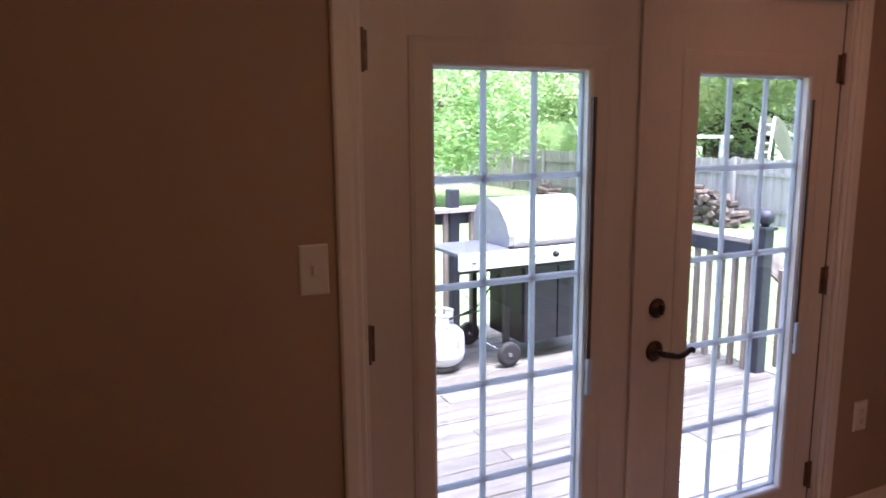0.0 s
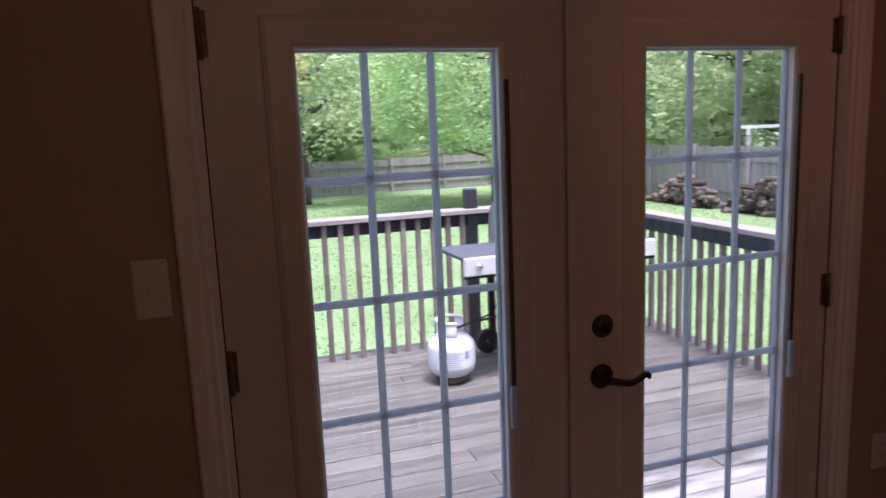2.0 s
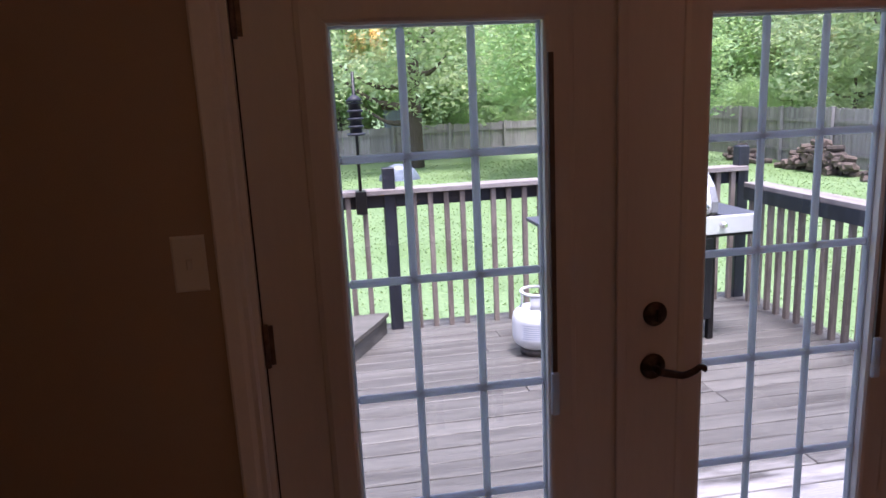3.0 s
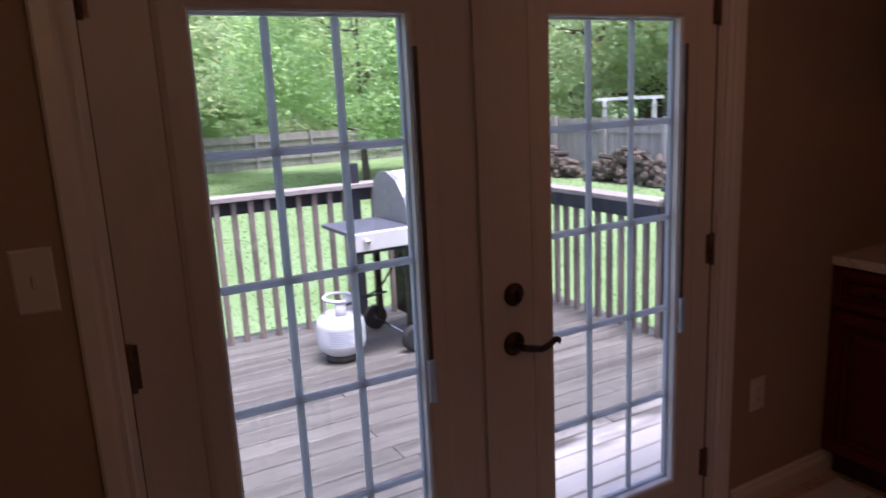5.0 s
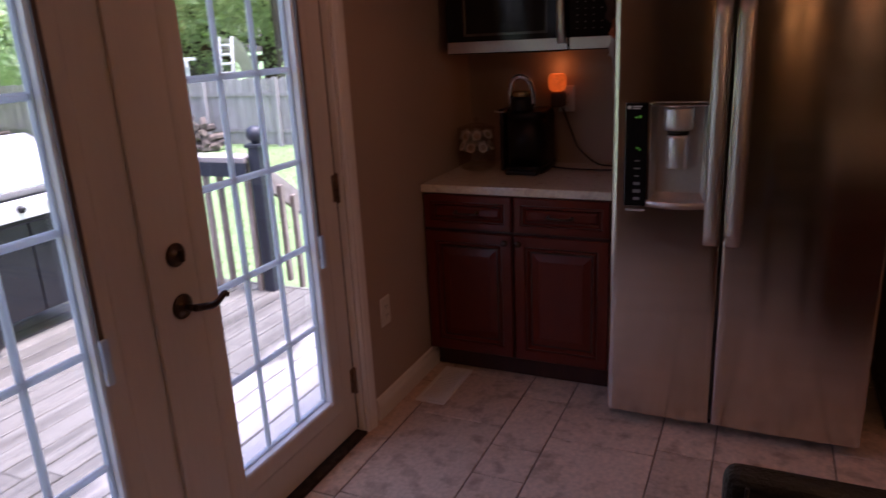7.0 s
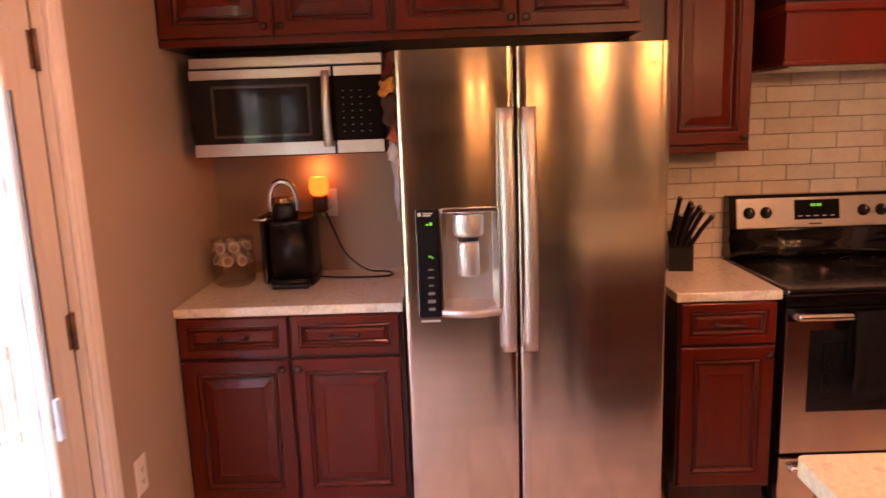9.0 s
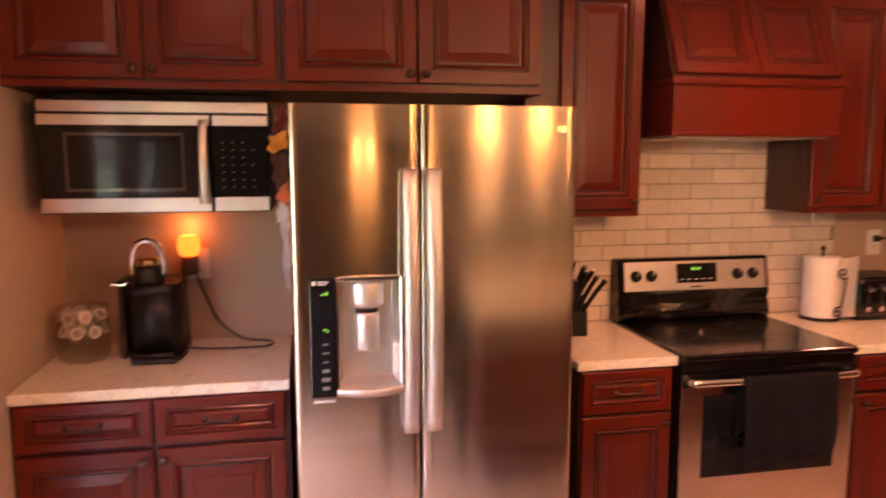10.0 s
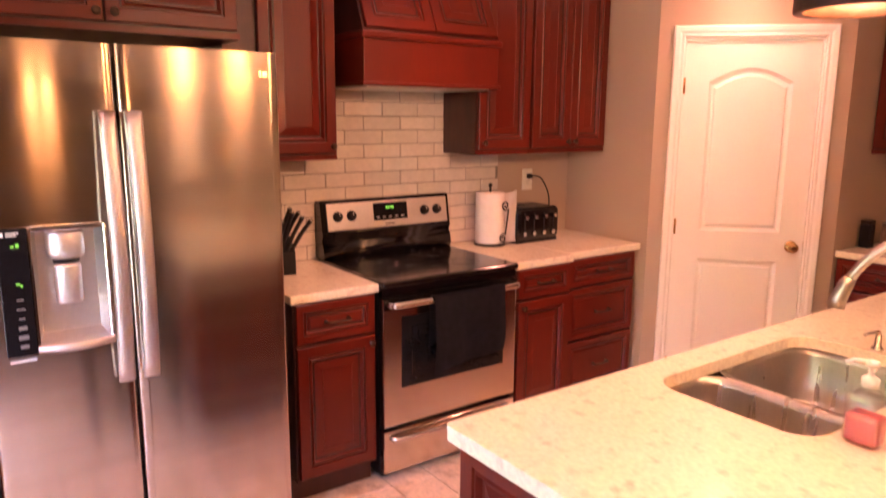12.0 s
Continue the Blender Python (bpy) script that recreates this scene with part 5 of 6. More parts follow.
def tree_mesh(h, rx, seed, leaf, clumps=420, per=22, size=0.13, low=0.25, lean=0.0, girth=0.028):
    r = random.Random(seed)
    d = thing("tree", pose(0, 0, -500), "tall leafy green tree with a dense crown", "tree", "trees round the yard")
    bm = bmesh.new()
    top = Vector((lean, r.uniform(-0.4, 0.4), h * 0.72))
    tr = bend([(0, 0, -0.1), (lean * 0.2, 0.05, h * 0.2), (lean * 0.5, r.uniform(-0.2, 0.2), h * 0.42), tuple(top)], 5)
    base = girth * h
    tube(bm, tr, [base * (1.25 - i / len(tr)) for i in range(len(tr))], 10)
    for k in range(11):
        t0 = tr[int(len(tr) * r.uniform(0.3, 0.95))]
        a = k * 2.4 + r.uniform(-0.4, 0.4)
        L = rx * r.uniform(0.55, 0.95)
        e = t0 + Vector((L * math.cos(a), L * math.sin(a), r.uniform(0.1, 0.7) * L))
        mid = (t0 + e) / 2 + Vector((0, 0, -0.12 * L))
        b = bend([t0, mid, e], 4)
        tube(bm, b, [base * 0.42 * (1.1 - i / len(b)) for i in range(len(b))], 6)
    part("trunk", bm, BARK, d)
    v, f = leaves(clumps, per, rx, h * (1 - low) / 2, h * (1 + low) / 2, size, seed, 1.2)
    me = bpy.data.meshes.new("crown")
    me.from_pydata(v.tolist(), [], f.tolist())
    me.materials.append(leaf)
    c = new("crown", me)
    c.parent = d
    return d


def plant(src, x, y, s, rz, label=""):
    d = copy_thing(src, pose(x, y, GZ, 0, 0, rz))
    d.scale = (s, s, s * rng.uniform(0.92, 1.1))
    if label:
        d["label"] = label
    return d


TA = tree_mesh(8.0, 3.6, 11, LEAF, 600, 52, 0.098, 0.13, 0.0, 0.013)
TB = tree_mesh(11.0, 4.2, 5, LEAF2, 520, 28, 0.135, 0.14, 0.4)
TC = tree_mesh(10.0, 3.9, 23, LEAF2, 500, 30, 0.125, 0.12, -0.5)
TA.matrix_world = pose(9.6, 21.5, GZ, 0, 0, 40)
TA["label"] = "bright green leafy tree standing on the lawn before the fence"
TB.matrix_world = pose(4.0, 27.0, GZ, 0, 0, 10)
TC.matrix_world = pose(19.6, 22.0, GZ, 0, 0, 200)
x = -13.0
while x < 27:
    plant(rng.choice((TB, TC, TA)), x, 34 + rng.uniform(-1.5, 2.5), rng.uniform(0.95, 1.3), rng.uniform(0, 360), "tall leafy tree in the row behind the fence")
    x += rng.uniform(2.9, 3.9)
x = -12.0
while x < 32:
    plant(rng.choice((TB, TB, TC)), x, 42 + rng.uniform(-2, 2), rng.uniform(1.3, 1.6), rng.uniform(0, 360), "tall dark green tree of the far row")
    x += rng.uniform(4.5, 6)
for i in range(9):
    plant(rng.choice((TB, TC)), 24 + rng.uniform(-1.0, 5.0), 3 + i * 3.6, rng.uniform(1.0, 1.35), rng.uniform(0, 360), "tall leafy tree beyond the side fence")

for i in (k for k in range(17) if k != 6):
    plant(rng.choice((TA, TC)), -10 + i * 2.3, 31.8 + rng.uniform(0, 0.8), rng.uniform(0.34, 0.46), rng.uniform(0, 360), "low leafy shrub growing behind the fence")["category"] = "shrub"
for i in (0, 1, 4, 5, 6):
    plant(rng.choice((TA, TC)), 17.6 + rng.uniform(0, 0.8), 8 + i * 3.3, rng.uniform(0.30, 0.40), rng.uniform(0, 360), "low leafy shrub growing behind the side fence")["category"] = "shrub"

# ---- things beyond the fence and on the lawn ----
WHITE = mat("weathered_white_paint", (0.66, 0.65, 0.62), 0.5, vary=0.06, scale=5, fine=60, bump=0.01)
ps = thing("play_slide", pose(19.3, 16.6, GZ, 0, 0, -80), "white plastic play slide with a ladder beyond the fence", "slide")
for s in (-0.22, 0.22):
    part("ladder_rail", tube(bmesh.new(), [(s, -0.4, 0), (s, 0.0, 3.3)], 0.045, 8), WHITE, ps)
for k in range(9):
    part("rung", tube(bmesh.new(), [(-0.22, -0.36 + k * 0.04, 0.35 + k * 0.33), (0.22, -0.36 + k * 0.04, 0.35 + k * 0.33)], 0.05, 8), WHITE, ps)
bm = bmesh.new()
rows = [[bm.verts.new((xx, y, z + abs(xx) * 0.9)) for xx in (-0.3, -0.2, 0.2, 0.3)] for y, z in ((0.05, 3.05), (0.5, 2.75), (1.1, 2.0), (1.8, 1.2), (2.5, 0.7), (3.0, 0.6))]
for p, q in zip(rows, rows[1:]):
    for i in range(3):
        bm.faces.new((p[i], p[i + 1], q[i + 1], q[i]))
bmesh.ops.solidify(bm, geom=bm.faces[:], thickness=0.04)
part("chute", bm, WHITE, ps)
ps.scale = (1, 1, 0.88)
pg = thing("pergola", pose(18.6, 18.9, GZ, 0, 0, 45), "white painted wooden play frame beyond the fence", "pergola")
for a in (-1.2, 1.2):
    for b in (-0.8, 0.8):
        part("post", boxed(a - 0.07, a + 0.07, b - 0.07, b + 0.07, 0, 2.08), WHITE, pg)
for b in (-0.8, 0.8):
    part("beam", boxed(-1.5, 1.5, b - 0.05, b + 0.05, 2.02, 2.22), WHITE, pg)
for k in range(7):
    part("slat", boxed(-1.35 + k * 0.45 - 0.04, -1.35 + k * 0.45 + 0.04, -1.1, 1.1, 2.221, 2.30), WHITE, pg)
part("side_rail", boxed(-1.2, 1.2, -0.85, -0.78, 1.2, 1.32), WHITE, pg)
bm = bmesh.new()
a, b = [[bm.verts.new((x, y, z)) for x, z in ((-0.75, 2.02), (0.35, 2.02), (-0.15, 1.25))] for y in (-0.87, -0.86)]
for i in range(3):
    bm.faces.new((a[i], a[(i + 1) % 3], b[(i + 1) % 3], b[i]))
bm.faces.new(a)
bm.faces.new(b)
part("canvas", bm, WHITE, pg, "white three-cornered canvas")
nb = thing("neighbour_shed", pose(28.5, 26.0, GZ, 0, 0, 40), "brown-roofed neighbour shed half hidden by the trees", "shed")
part("wall", boxed(-2, 2, -1.5, 1.5, 0, 2.0), FENCEW, nb)
bm = bmesh.new()
v = [bm.verts.new(p) for p in ((-2.2, -1.8, 1.95), (2.2, -1.8, 1.95), (2.2, 0, 2.9), (-2.2, 0, 2.9), (-2.2, 1.8, 1.95), (2.2, 1.8, 1.95))]
bm.faces.new(v[:4])
bm.faces.new((v[3], v[2], v[5], v[4]))
bm.faces.new((v[0], v[3], v[4]))
bm.faces.new((v[1], v[5], v[2]))
part("roof", bm, mat("roof_brown", (0.11, 0.065, 0.05), 0.9, vary=0.2, scale=4, fine=30, bump=0.05), nb)
ph = thing("playhouse", pose(4.0, 31.0, GZ), "red-brown playhouse with a blue-grey lean-to behind the fence", "playhouse")
part("wall", boxed(0.0, 0.70, 0, 0.9, 0, 2.15, 0.01), mat("red_brown_boards", (0.36, 0.12, 0.07), 0.8, vary=0.2, scale=3, fine=20, bump=0.03, stretch=(6, 6, 0.5)), ph)
part("lean_to", boxed(-0.70, -0.004, 0.05, 0.9, 0, 2.15, 0.01), mat("blue_grey_boards", (0.30, 0.34, 0.42), 0.8, vary=0.2, scale=3, fine=20, bump=0.03, stretch=(6, 6, 0.5)), ph)
bm = bmesh.new()
v = [bm.verts.new(p) for p in ((-0.05, -0.08, 2.14), (0.76, -0.08, 2.14), (0.76, 0.98, 2.14), (-0.05, 0.98, 2.14), (0.355, -0.08, 2.52), (0.355, 0.98, 2.52))]
for f in ((0, 1, 4), (3, 5, 2), (0, 4, 5, 3), (1, 2, 5, 4), (0, 3, 2, 1)):
    bm.faces.new([v[i] for i in f])
part("roof", bm, bpy.data.materials["roof_brown"], ph)
part("lean_to_roof", boxed(-0.76, -0.052, -0.02, 0.95, 2.151, 2.36, 0.01), bpy.data.materials["roof_brown"], ph)
TARP = mat("blue_grey_tarp", (0.17, 0.20, 0.25), 0.45, vary=0.15, scale=6, fine=40, bump=0.05)
bm = bmesh.new()
bmesh.ops.create_icosphere(bm, subdivisions=3, radius=0.55)
for v in bm.verts:
    k = noise.noise(v.co * 2.1) * 0.16
    v.co = Vector((v.co.x * 1.25, v.co.y * 0.8, max(v.co.z, 0.0) * 0.95)) * (1 + k)
solid("covered_heap", bm, TARP, "blue-grey tarpaulin over a heap on the lawn", "tarp", m=pose(3.05, 23.2, GZ))
# grass tufts near the deck
r = np.random.default_rng(3)
m = 36000
p = np.stack([r.uniform(-3, 15.4, m), 5.6 + 22 * r.uniform(0, 1, m) ** 1.6, np.full(m, GZ)], 1)
a = r.uniform(0, 2 * np.pi, m)
w = np.stack([np.cos(a), np.sin(a), 0 * a], 1) * r.uniform(0.006, 0.016, m)[:, None] * (1 + (p[:, 1:2] - 5) * 0.07)
t = p + np.stack([r.normal(0, 0.02, m), r.normal(0, 0.02, m), r.uniform(0.015, 0.04, m)], 1)
v = np.stack([p - w, p + w, t], 1).reshape(-1, 3)
me = bpy.data.meshes.new("grass")
me.from_pydata(v.tolist(), [], np.arange(3 * m).reshape(-1, 3).tolist())
me.materials.append(BLADE)
tagged(new("grass", me), "short green blades of lawn grass", "grass", kind="stuff")

# ---- things on the coffee counter ----
CT = 0.914
cm = thing("coffee_maker", pose(3.40, 1.478, CT, 0, 0, -90), "black single-cup coffee maker with a chrome arched handle", "coffee maker")
out = [(0.012, 0.10), (0.022, 0.03), (0.05, 0.004), (0.108, 0.0), (0.165, 0.004), (0.195, 0.03), (0.205, 0.10), (0.200, 0.25), (0.18, 0.30), (0.04, 0.30), (0.018, 0.25)]
for nm, z0, z1, k0, k1 in (("base", 0.0, 0.035, 1.0, 1.0), ("housing", 0.035, 0.25, 0.96, 0.94), ("top_cover", 0.25, 0.285, 0.94, 0.88)):
    bm = bmesh.new()
    a = [bm.verts.new((0.114 + (x - 0.114) * k0, 0.15 + (y - 0.15) * k0, z0)) for x, y in out]
    b = [bm.verts.new((0.114 + (x - 0.114) * k1, 0.15 + (y - 0.15) * k1, z1)) for x, y in out]
    n = len(out)
    for i in range(n):
        bm.faces.new((a[i], a[(i + 1) % n], b[(i + 1) % n], b[i])).smooth = True
    bm.faces.new(a)
    bm.faces.new(b)
    part(nm, bm, BLKPL, cm)
part("brew_head", lathe(bmesh.new(), [(0.056, 0.280), (0.056, 0.30), (0.052, 0.335), (0.046, 0.350), (0.02, 0.354)], 24, Matrix.Translation((0.088, 0.08, 0))), BLKPL, cm)
part("head_ring", lathe(bmesh.new(), [(0.040, 0.350), (0.043, 0.354), (0.043, 0.372), (0.038, 0.377), (0.02, 0.378)], 24, Matrix.Translation((0.088, 0.08, 0))), BRASS, cm, "gold-toned ring on the brew head")
part("handle", tube(bmesh.new(), bend([(0.036, 0.08, 0.31), (0.034, 0.07, 0.375), (0.052, 0.06, 0.425), (0.088, 0.055, 0.443), (0.126, 0.06, 0.425), (0.143, 0.07, 0.375), (0.141, 0.08, 0.31)], 6), 0.0125, 10), CHROME, cm, "chrome arched handle")
part("drip_tray", boxed(0.035, 0.190, -0.030, 0.05, 0.0, 0.022, 0.008), BLKPL, cm)
part("side_lever", boxed(-0.045, 0.012, 0.06, 0.09, 0.278, 0.290, 0.004), CHROME, cm)
tw = part("water_tank", boxed(-0.022, 0.004, 0.06, 0.28, 0.0, 0.285, 0.02, 3), mat("smoked_plastic", (0.02, 0.018, 0.018), 0.1, vary=0.1, bump=0, coat=0.5), cm)
part("tank_lid", boxed(-0.024, 0.006, 0.056, 0.284, 0.285, 0.296, 0.005), BLKPL, tw)

jar = thing("pod_jar", pose(3.50, 1.632, CT), "clear glass jar of small white coffee pods", "jar")
part("glass", lathe(lathe(bmesh.new(), [(0.070, 0.003), (0.089, 0.02), (0.092, 0.10), (0.088, 0.17), (0.091, 0.20)], 28, cap=False), [(0.068, 0.0), (0.070, 0.004)], 28), glass_mat("jar_glass", (0.93, 0.93, 0.92)), jar)
part("lid", lathe(bmesh.new(), [(0.093, 0.200), (0.090, 0.206), (0.04, 0.222), (0.012, 0.228), (0.009, 0.238), (0.014, 0.246), (0.006, 0.254)], 24), glass_mat("jar_lid_glass", (0.92, 0.92, 0.91)), jar, "clear glass lid with a knob")
POD = mat("pod_white", (0.72, 0.66, 0.58), 0.5, vary=0.05, scale=20, fine=200, bump=0.01)
POD2 = mat("pod_foil_print", (0.46, 0.34, 0.26), 0.4, 0.1, vary=0.2, scale=40, fine=200, bump=0)
for k in range(18):
    a, lv = (k % 9) * 0.785 + (k // 9) * 0.4, k // 9
    r0 = 0.060 if k % 9 < 8 else 0.0
    m = Matrix.Translation((r0 * math.cos(a), r0 * math.sin(a), 0.112 + lv * 0.055)) @ pose(0, 0, 0, 0, 0, math.degrees(a)) @ pose(0, 0, 0, 0, 70 + 12 * math.sin(k * 1.7), 0)
    p = part("pod", lathe(bmesh.new(), [(0.016, -0.018), (0.021, 0.014), (0.024, 0.016), (0.024, 0.018)], 14, m), POD, jar)
    part("foil", lathe(bmesh.new(), [(0.015, 0.0182), (0.015, 0.0188)], 14, m), POD2, p)

ww = thing("wax_warmer", pose(XW - 0.007, 1.275, 1.215, 0, 0, -90), "glowing orange glass wax warmer plugged into the outlet", "wax warmer")
AMB = mat("amber_glow_glass", (0.8, 0.25, 0.05), 0.2, vary=0.25, scale=18, fine=60, bump=0, emit=(1.0, 0.14, 0.012), strength=0.09, dark=(0.5, 0.1, 0.02))
part("shade", lathe(bmesh.new(), [(0.022, 0.055), (0.038, 0.065), (0.044, 0.09), (0.043, 0.12), (0.036, 0.137), (0.030, 0.140)], 20, Matrix.Translation((0.0, -0.055, 0))), AMB, ww, "amber glass shade lit from inside")
part("plug_body", boxed(-0.030, 0.030, -0.075, -0.008, -0.02, 0.055, 0.01), mat("warmer_bronze", (0.20, 0.10, 0.06), 0.4, 0.4, vary=0.2, bump=0.01), ww)
l = bpy.data.lights.new("warmer_lamp", "POINT")
l.energy, l.color, l.shadow_soft_size = 0.022, (1.0, 0.33, 0.08), 0.03
new("warmer_lamp", l).matrix_world = pose(XW - 0.062, 1.275, 1.385)
pc = solid("power_cord", tube(bmesh.new(), bend([(3.70, 1.255, 1.19), (3.70, 1.22, 1.10), (3.68, 1.17, 1.0), (3.66, 1.08, 0.93), (3.64, 0.99, 0.921), (3.60, 0.955, 0.92), (3.55, 0.975, 0.92), (3.54, 1.06, 0.92), (3.55, 1.18, 0.92), (3.56, 1.272, 0.925)], 8), 0.0042, 8), BLKPL, "black power cord looped over the counter", "cord")

# papers held by magnets on the fridge's side, curling away from it
NOTES = [((0.20, 0.03, 0.025), 1.735, 0.075, 0.050, 0.030, "dark red card held to the fridge side"),
         ((0.80, 0.36, 0.05), 1.675, 0.055, 0.062, 0.055, "yellow and orange printed paper on the fridge side"),
         ((0.10, 0.05, 0.035), 1.575, 0.10, 0.050, 0.055, "dark brown photo card on the fridge side"),
         ((0.78, 0.24, 0.10), 1.520, 0.10, 0.042, 0.015, "orange paper strip on the fridge side"),
         ((0.74, 0.72, 0.72), 1.445, 0.072, 0.046, 0.036, "white folded note on the fridge side"),
         ((0.66, 0.63, 0.64), 1.235, 0.215, 0.020, 0.030, "long white paper curling from the fridge side")]
for k, (col, z, hh, low, high, lab) in enumerate(NOTES):
    bm = bmesh.new()
    g_ = []
    for j in range(9):
        u = j / 8
        reach = low + (high - low) * u
        g_.append([bm.verts.new((0.010 * k + 0.09 * i / 5, 0.004 + reach * (i / 5) ** 0.8 + 0.004 * math.sin(j * 1.3 + i + k), z + hh * u + 0.008 * math.sin(i * 1.1 + k))) for i in range(6)])
    for j in range(8):
        for i in range(5):
            bm.faces.new((g_[j][i], g_[j][i + 1], g_[j + 1][i + 1], g_[j + 1][i])).smooth = True
    bmesh.ops.solidify(bm, geom=bm.faces[:], thickness=0.001)
    solid("paper_note", bm, mat("note_paper", col, 0.7, vary=0.12, scale=24, fine=90, bump=0.01), lab, "paper", "papers on the fridge side", m=pose(2.93, 0.860, 0))

# ---- things by the stove ----
kb = thing("knife_block", pose(3.53, -0.295, CT, 0, 0, -100), "black knife block full of black-handled knives", "knife block")
bm = bmesh.new()
pr = [(-0.06, 0.0), (0.06, 0.0), (0.07, 0.11), (0.035, 0.16), (-0.055, 0.10)]
a = [bm.verts.new((-0.05, y, z)) for y, z in pr]
b = [bm.verts.new((0.05, y, z)) for y, z in pr]
for i in range(5):
    bm.faces.new((a[i], b[i], b[(i + 1) % 5], a[(i + 1) % 5]))
bm.faces.new(a)
bm.faces.new(b)
part("block", bm, BLKPL, kb)
for k in range(7):
    x, row = -0.033 + (k % 4) * 0.022, k // 4
    y0, z0 = -0.030 + row * 0.05, 0.115 + row * 0.032
    e = Vector((x * 1.9 + 0.055, y0 - 0.045 - 0.01 * (k % 3), z0 + 0.125 + 0.02 * ((k * 5) % 3)))
    p = part("knife", tube(bmesh.new(), bend([(x, y0, z0 - 0.02), tuple((Vector((x, y0, z0)) + e) / 2 + Vector((0, -0.004, 0))), tuple(e)], 4), [0.010] * 8 + [0.012], 8), BLKPL, kb)
    part("end_cap", lathe(bmesh.new(), [(0.010, 0), (0.011, 0.004), (0.006, 0.008)], 10, Matrix.Translation(e)), CHROME, p)

ph = thing("paper_towel_holder", pose(3.575, -1.530, CT), "white paper towel roll on a black wrought-iron holder", "paper towel")
IRON = mat("wrought_iron", (0.02, 0.018, 0.016), 0.5, 0.6, vary=0.2, scale=30, fine=150, bump=0.03)
part("base", lathe(bmesh.new(), [(0.085, 0.0), (0.088, 0.004), (0.084, 0.010), (0.02, 0.012)], 28), IRON, ph)
bm = lathe(bmesh.new(), [(0.02, 0.014), (0.078, 0.014), (0.080, 0.02), (0.080, 0.285), (0.078, 0.291), (0.02, 0.291)], 36)
part("paper_roll", bm, PAPER, ph)
bm = bmesh.new()
g_ = [[bm.verts.new((-0.06 + 0.0 * i - 0.02 * math.sin(i * 0.6), -0.055 - 0.018 * i, 0.018 + 0.27 * j / 6 + 0.004 * i * (j / 6))) for i in range(5)] for j in range(7)]
for j in range(6):
    for i in range(4):
        bm.faces.new((g_[j][i], g_[j][i + 1], g_[j + 1][i + 1], g_[j + 1][i])).smooth = True
bmesh.ops.solidify(bm, geom=bm.faces[:], thickness=0.0012)
part("loose_sheet", bm, PAPER, ph)
part("rod", tube(bmesh.new(), [(0, 0, 0.01), (0, 0, 0.325)], 0.006, 8), IRON, ph)
part("rod_tip", lathe(bmesh.new(), [(0.004, 0.318), (0.012, 0.325), (0.012, 0.332), (0.003, 0.342)], 12), IRON, ph)


def spiral(c, r0, turns, start, n=26):
    return [(c[0], c[1] + (r0 * (1 - 0.8 * k / n)) * math.cos(start + turns * 2 * math.pi * k / n), c[2] + (r0 * (1 - 0.8 * k / n)) * math.sin(start + turns * 2 * math.pi * k / n)) for k in range(n + 1)]


top = spiral((-0.092, -0.035, 0.225), 0.028, 1.4, -2.4)
bot = spiral((-0.092, -0.020, 0.045), 0.026, -1.4, 2.2)
part("scroll", tube(bmesh.new(), [*top[::-1], *bend([top[0], (-0.092, -0.045, 0.13), bot[0]], 6)[1:-1], *bot], 0.0042, 7), IRON, ph)

to = thing("toaster", pose(3.46, -1.648, CT, 0, 0, -90), "black four-slice toaster with chrome levers on the counter", "toaster")
TWD = 0.325
bm = boxed(0, TWD, 0.02, 0.25, 0.012, 0.20, 0.03, 4)
part("housing", bm, BLACK, to)
part("base", boxed(0.01, TWD - 0.01, 0.03, 0.24, 0.0, 0.02, 0.004), BLKPL, to)
for k in range(4):
    part("bread_slot", boxed(0.034 + k * 0.068, 0.064 + k * 0.068, 0.05, 0.22, 0.197, 0.2015), GAP, to)
for x in (0.055, 0.125, 0.200, 0.270):
    part("lever_track", boxed(x - 0.004, x + 0.004, 0.017, 0.021, 0.07, 0.17), GAP, to)
    part("lever", boxed(x - 0.011, x + 0.011, -0.004, 0.016, 0.140, 0.158, 0.004), CHROME, to)
for x in (0.055, 0.125, 0.200, 0.270):
    part("dial", lathe(bmesh.new(), [(0.013, 0), (0.012, 0.010), (0.008, 0.012)], 14, pose(x, 0.020, 0.055, 90)), CHROME, to)
solid("power_cord", tube(bmesh.new(), bend([(3.70, -1.945, 1.262), (3.68, -1.95, 1.27), (3.66, -1.99, 1.25), (3.66, -2.05, 1.15), (3.67, -2.06, 1.02), (3.66, -2.02, 0.93), (3.62, -1.98, 0.925)], 8), 0.0042, 8), BLKPL, "black toaster cord running to the outlet", "cord")
solid("plug", boxed(XW - 0.035, XW - 0.0085, -1.958, -1.932, 1.25, 1.28, 0.004), BLKPL, "black plug in the wall outlet", "plug")

# ---- island with sink ----
IX0, IX1, IY0, IY1 = 0.75, 1.825, -2.55, 0.024
isl = thing("island", pose(0, 0, 0), "dark cherry kitchen island cabinet under a stone top", "kitchen island")
bm = boxed(1.19, IX1 - 0.028, IY0 + 0.03, -1.40, 0.10, 0.876)
box(bm, 1.19, IX1 - 0.028, -0.545, IY1 - 0.045, 0.10, 0.876)
box(bm, 1.19, IX1 - 0.028, -1.3995, -0.5455, 0.10, 0.60)
box(bm, 1.19, 1.235, -1.3995, -0.5455, 0.6005, 0.876)
box(bm, 1.760, IX1 - 0.028, -1.3995, -0.5455, 0.6005, 0.876)
part("body", bm, CHERRYD, isl)
part("toe_kick", boxed(1.24, IX1 - 0.09, IY0 + 0.08, IY1 - 0.09, 0.0, 0.10), CHERRYD, isl)
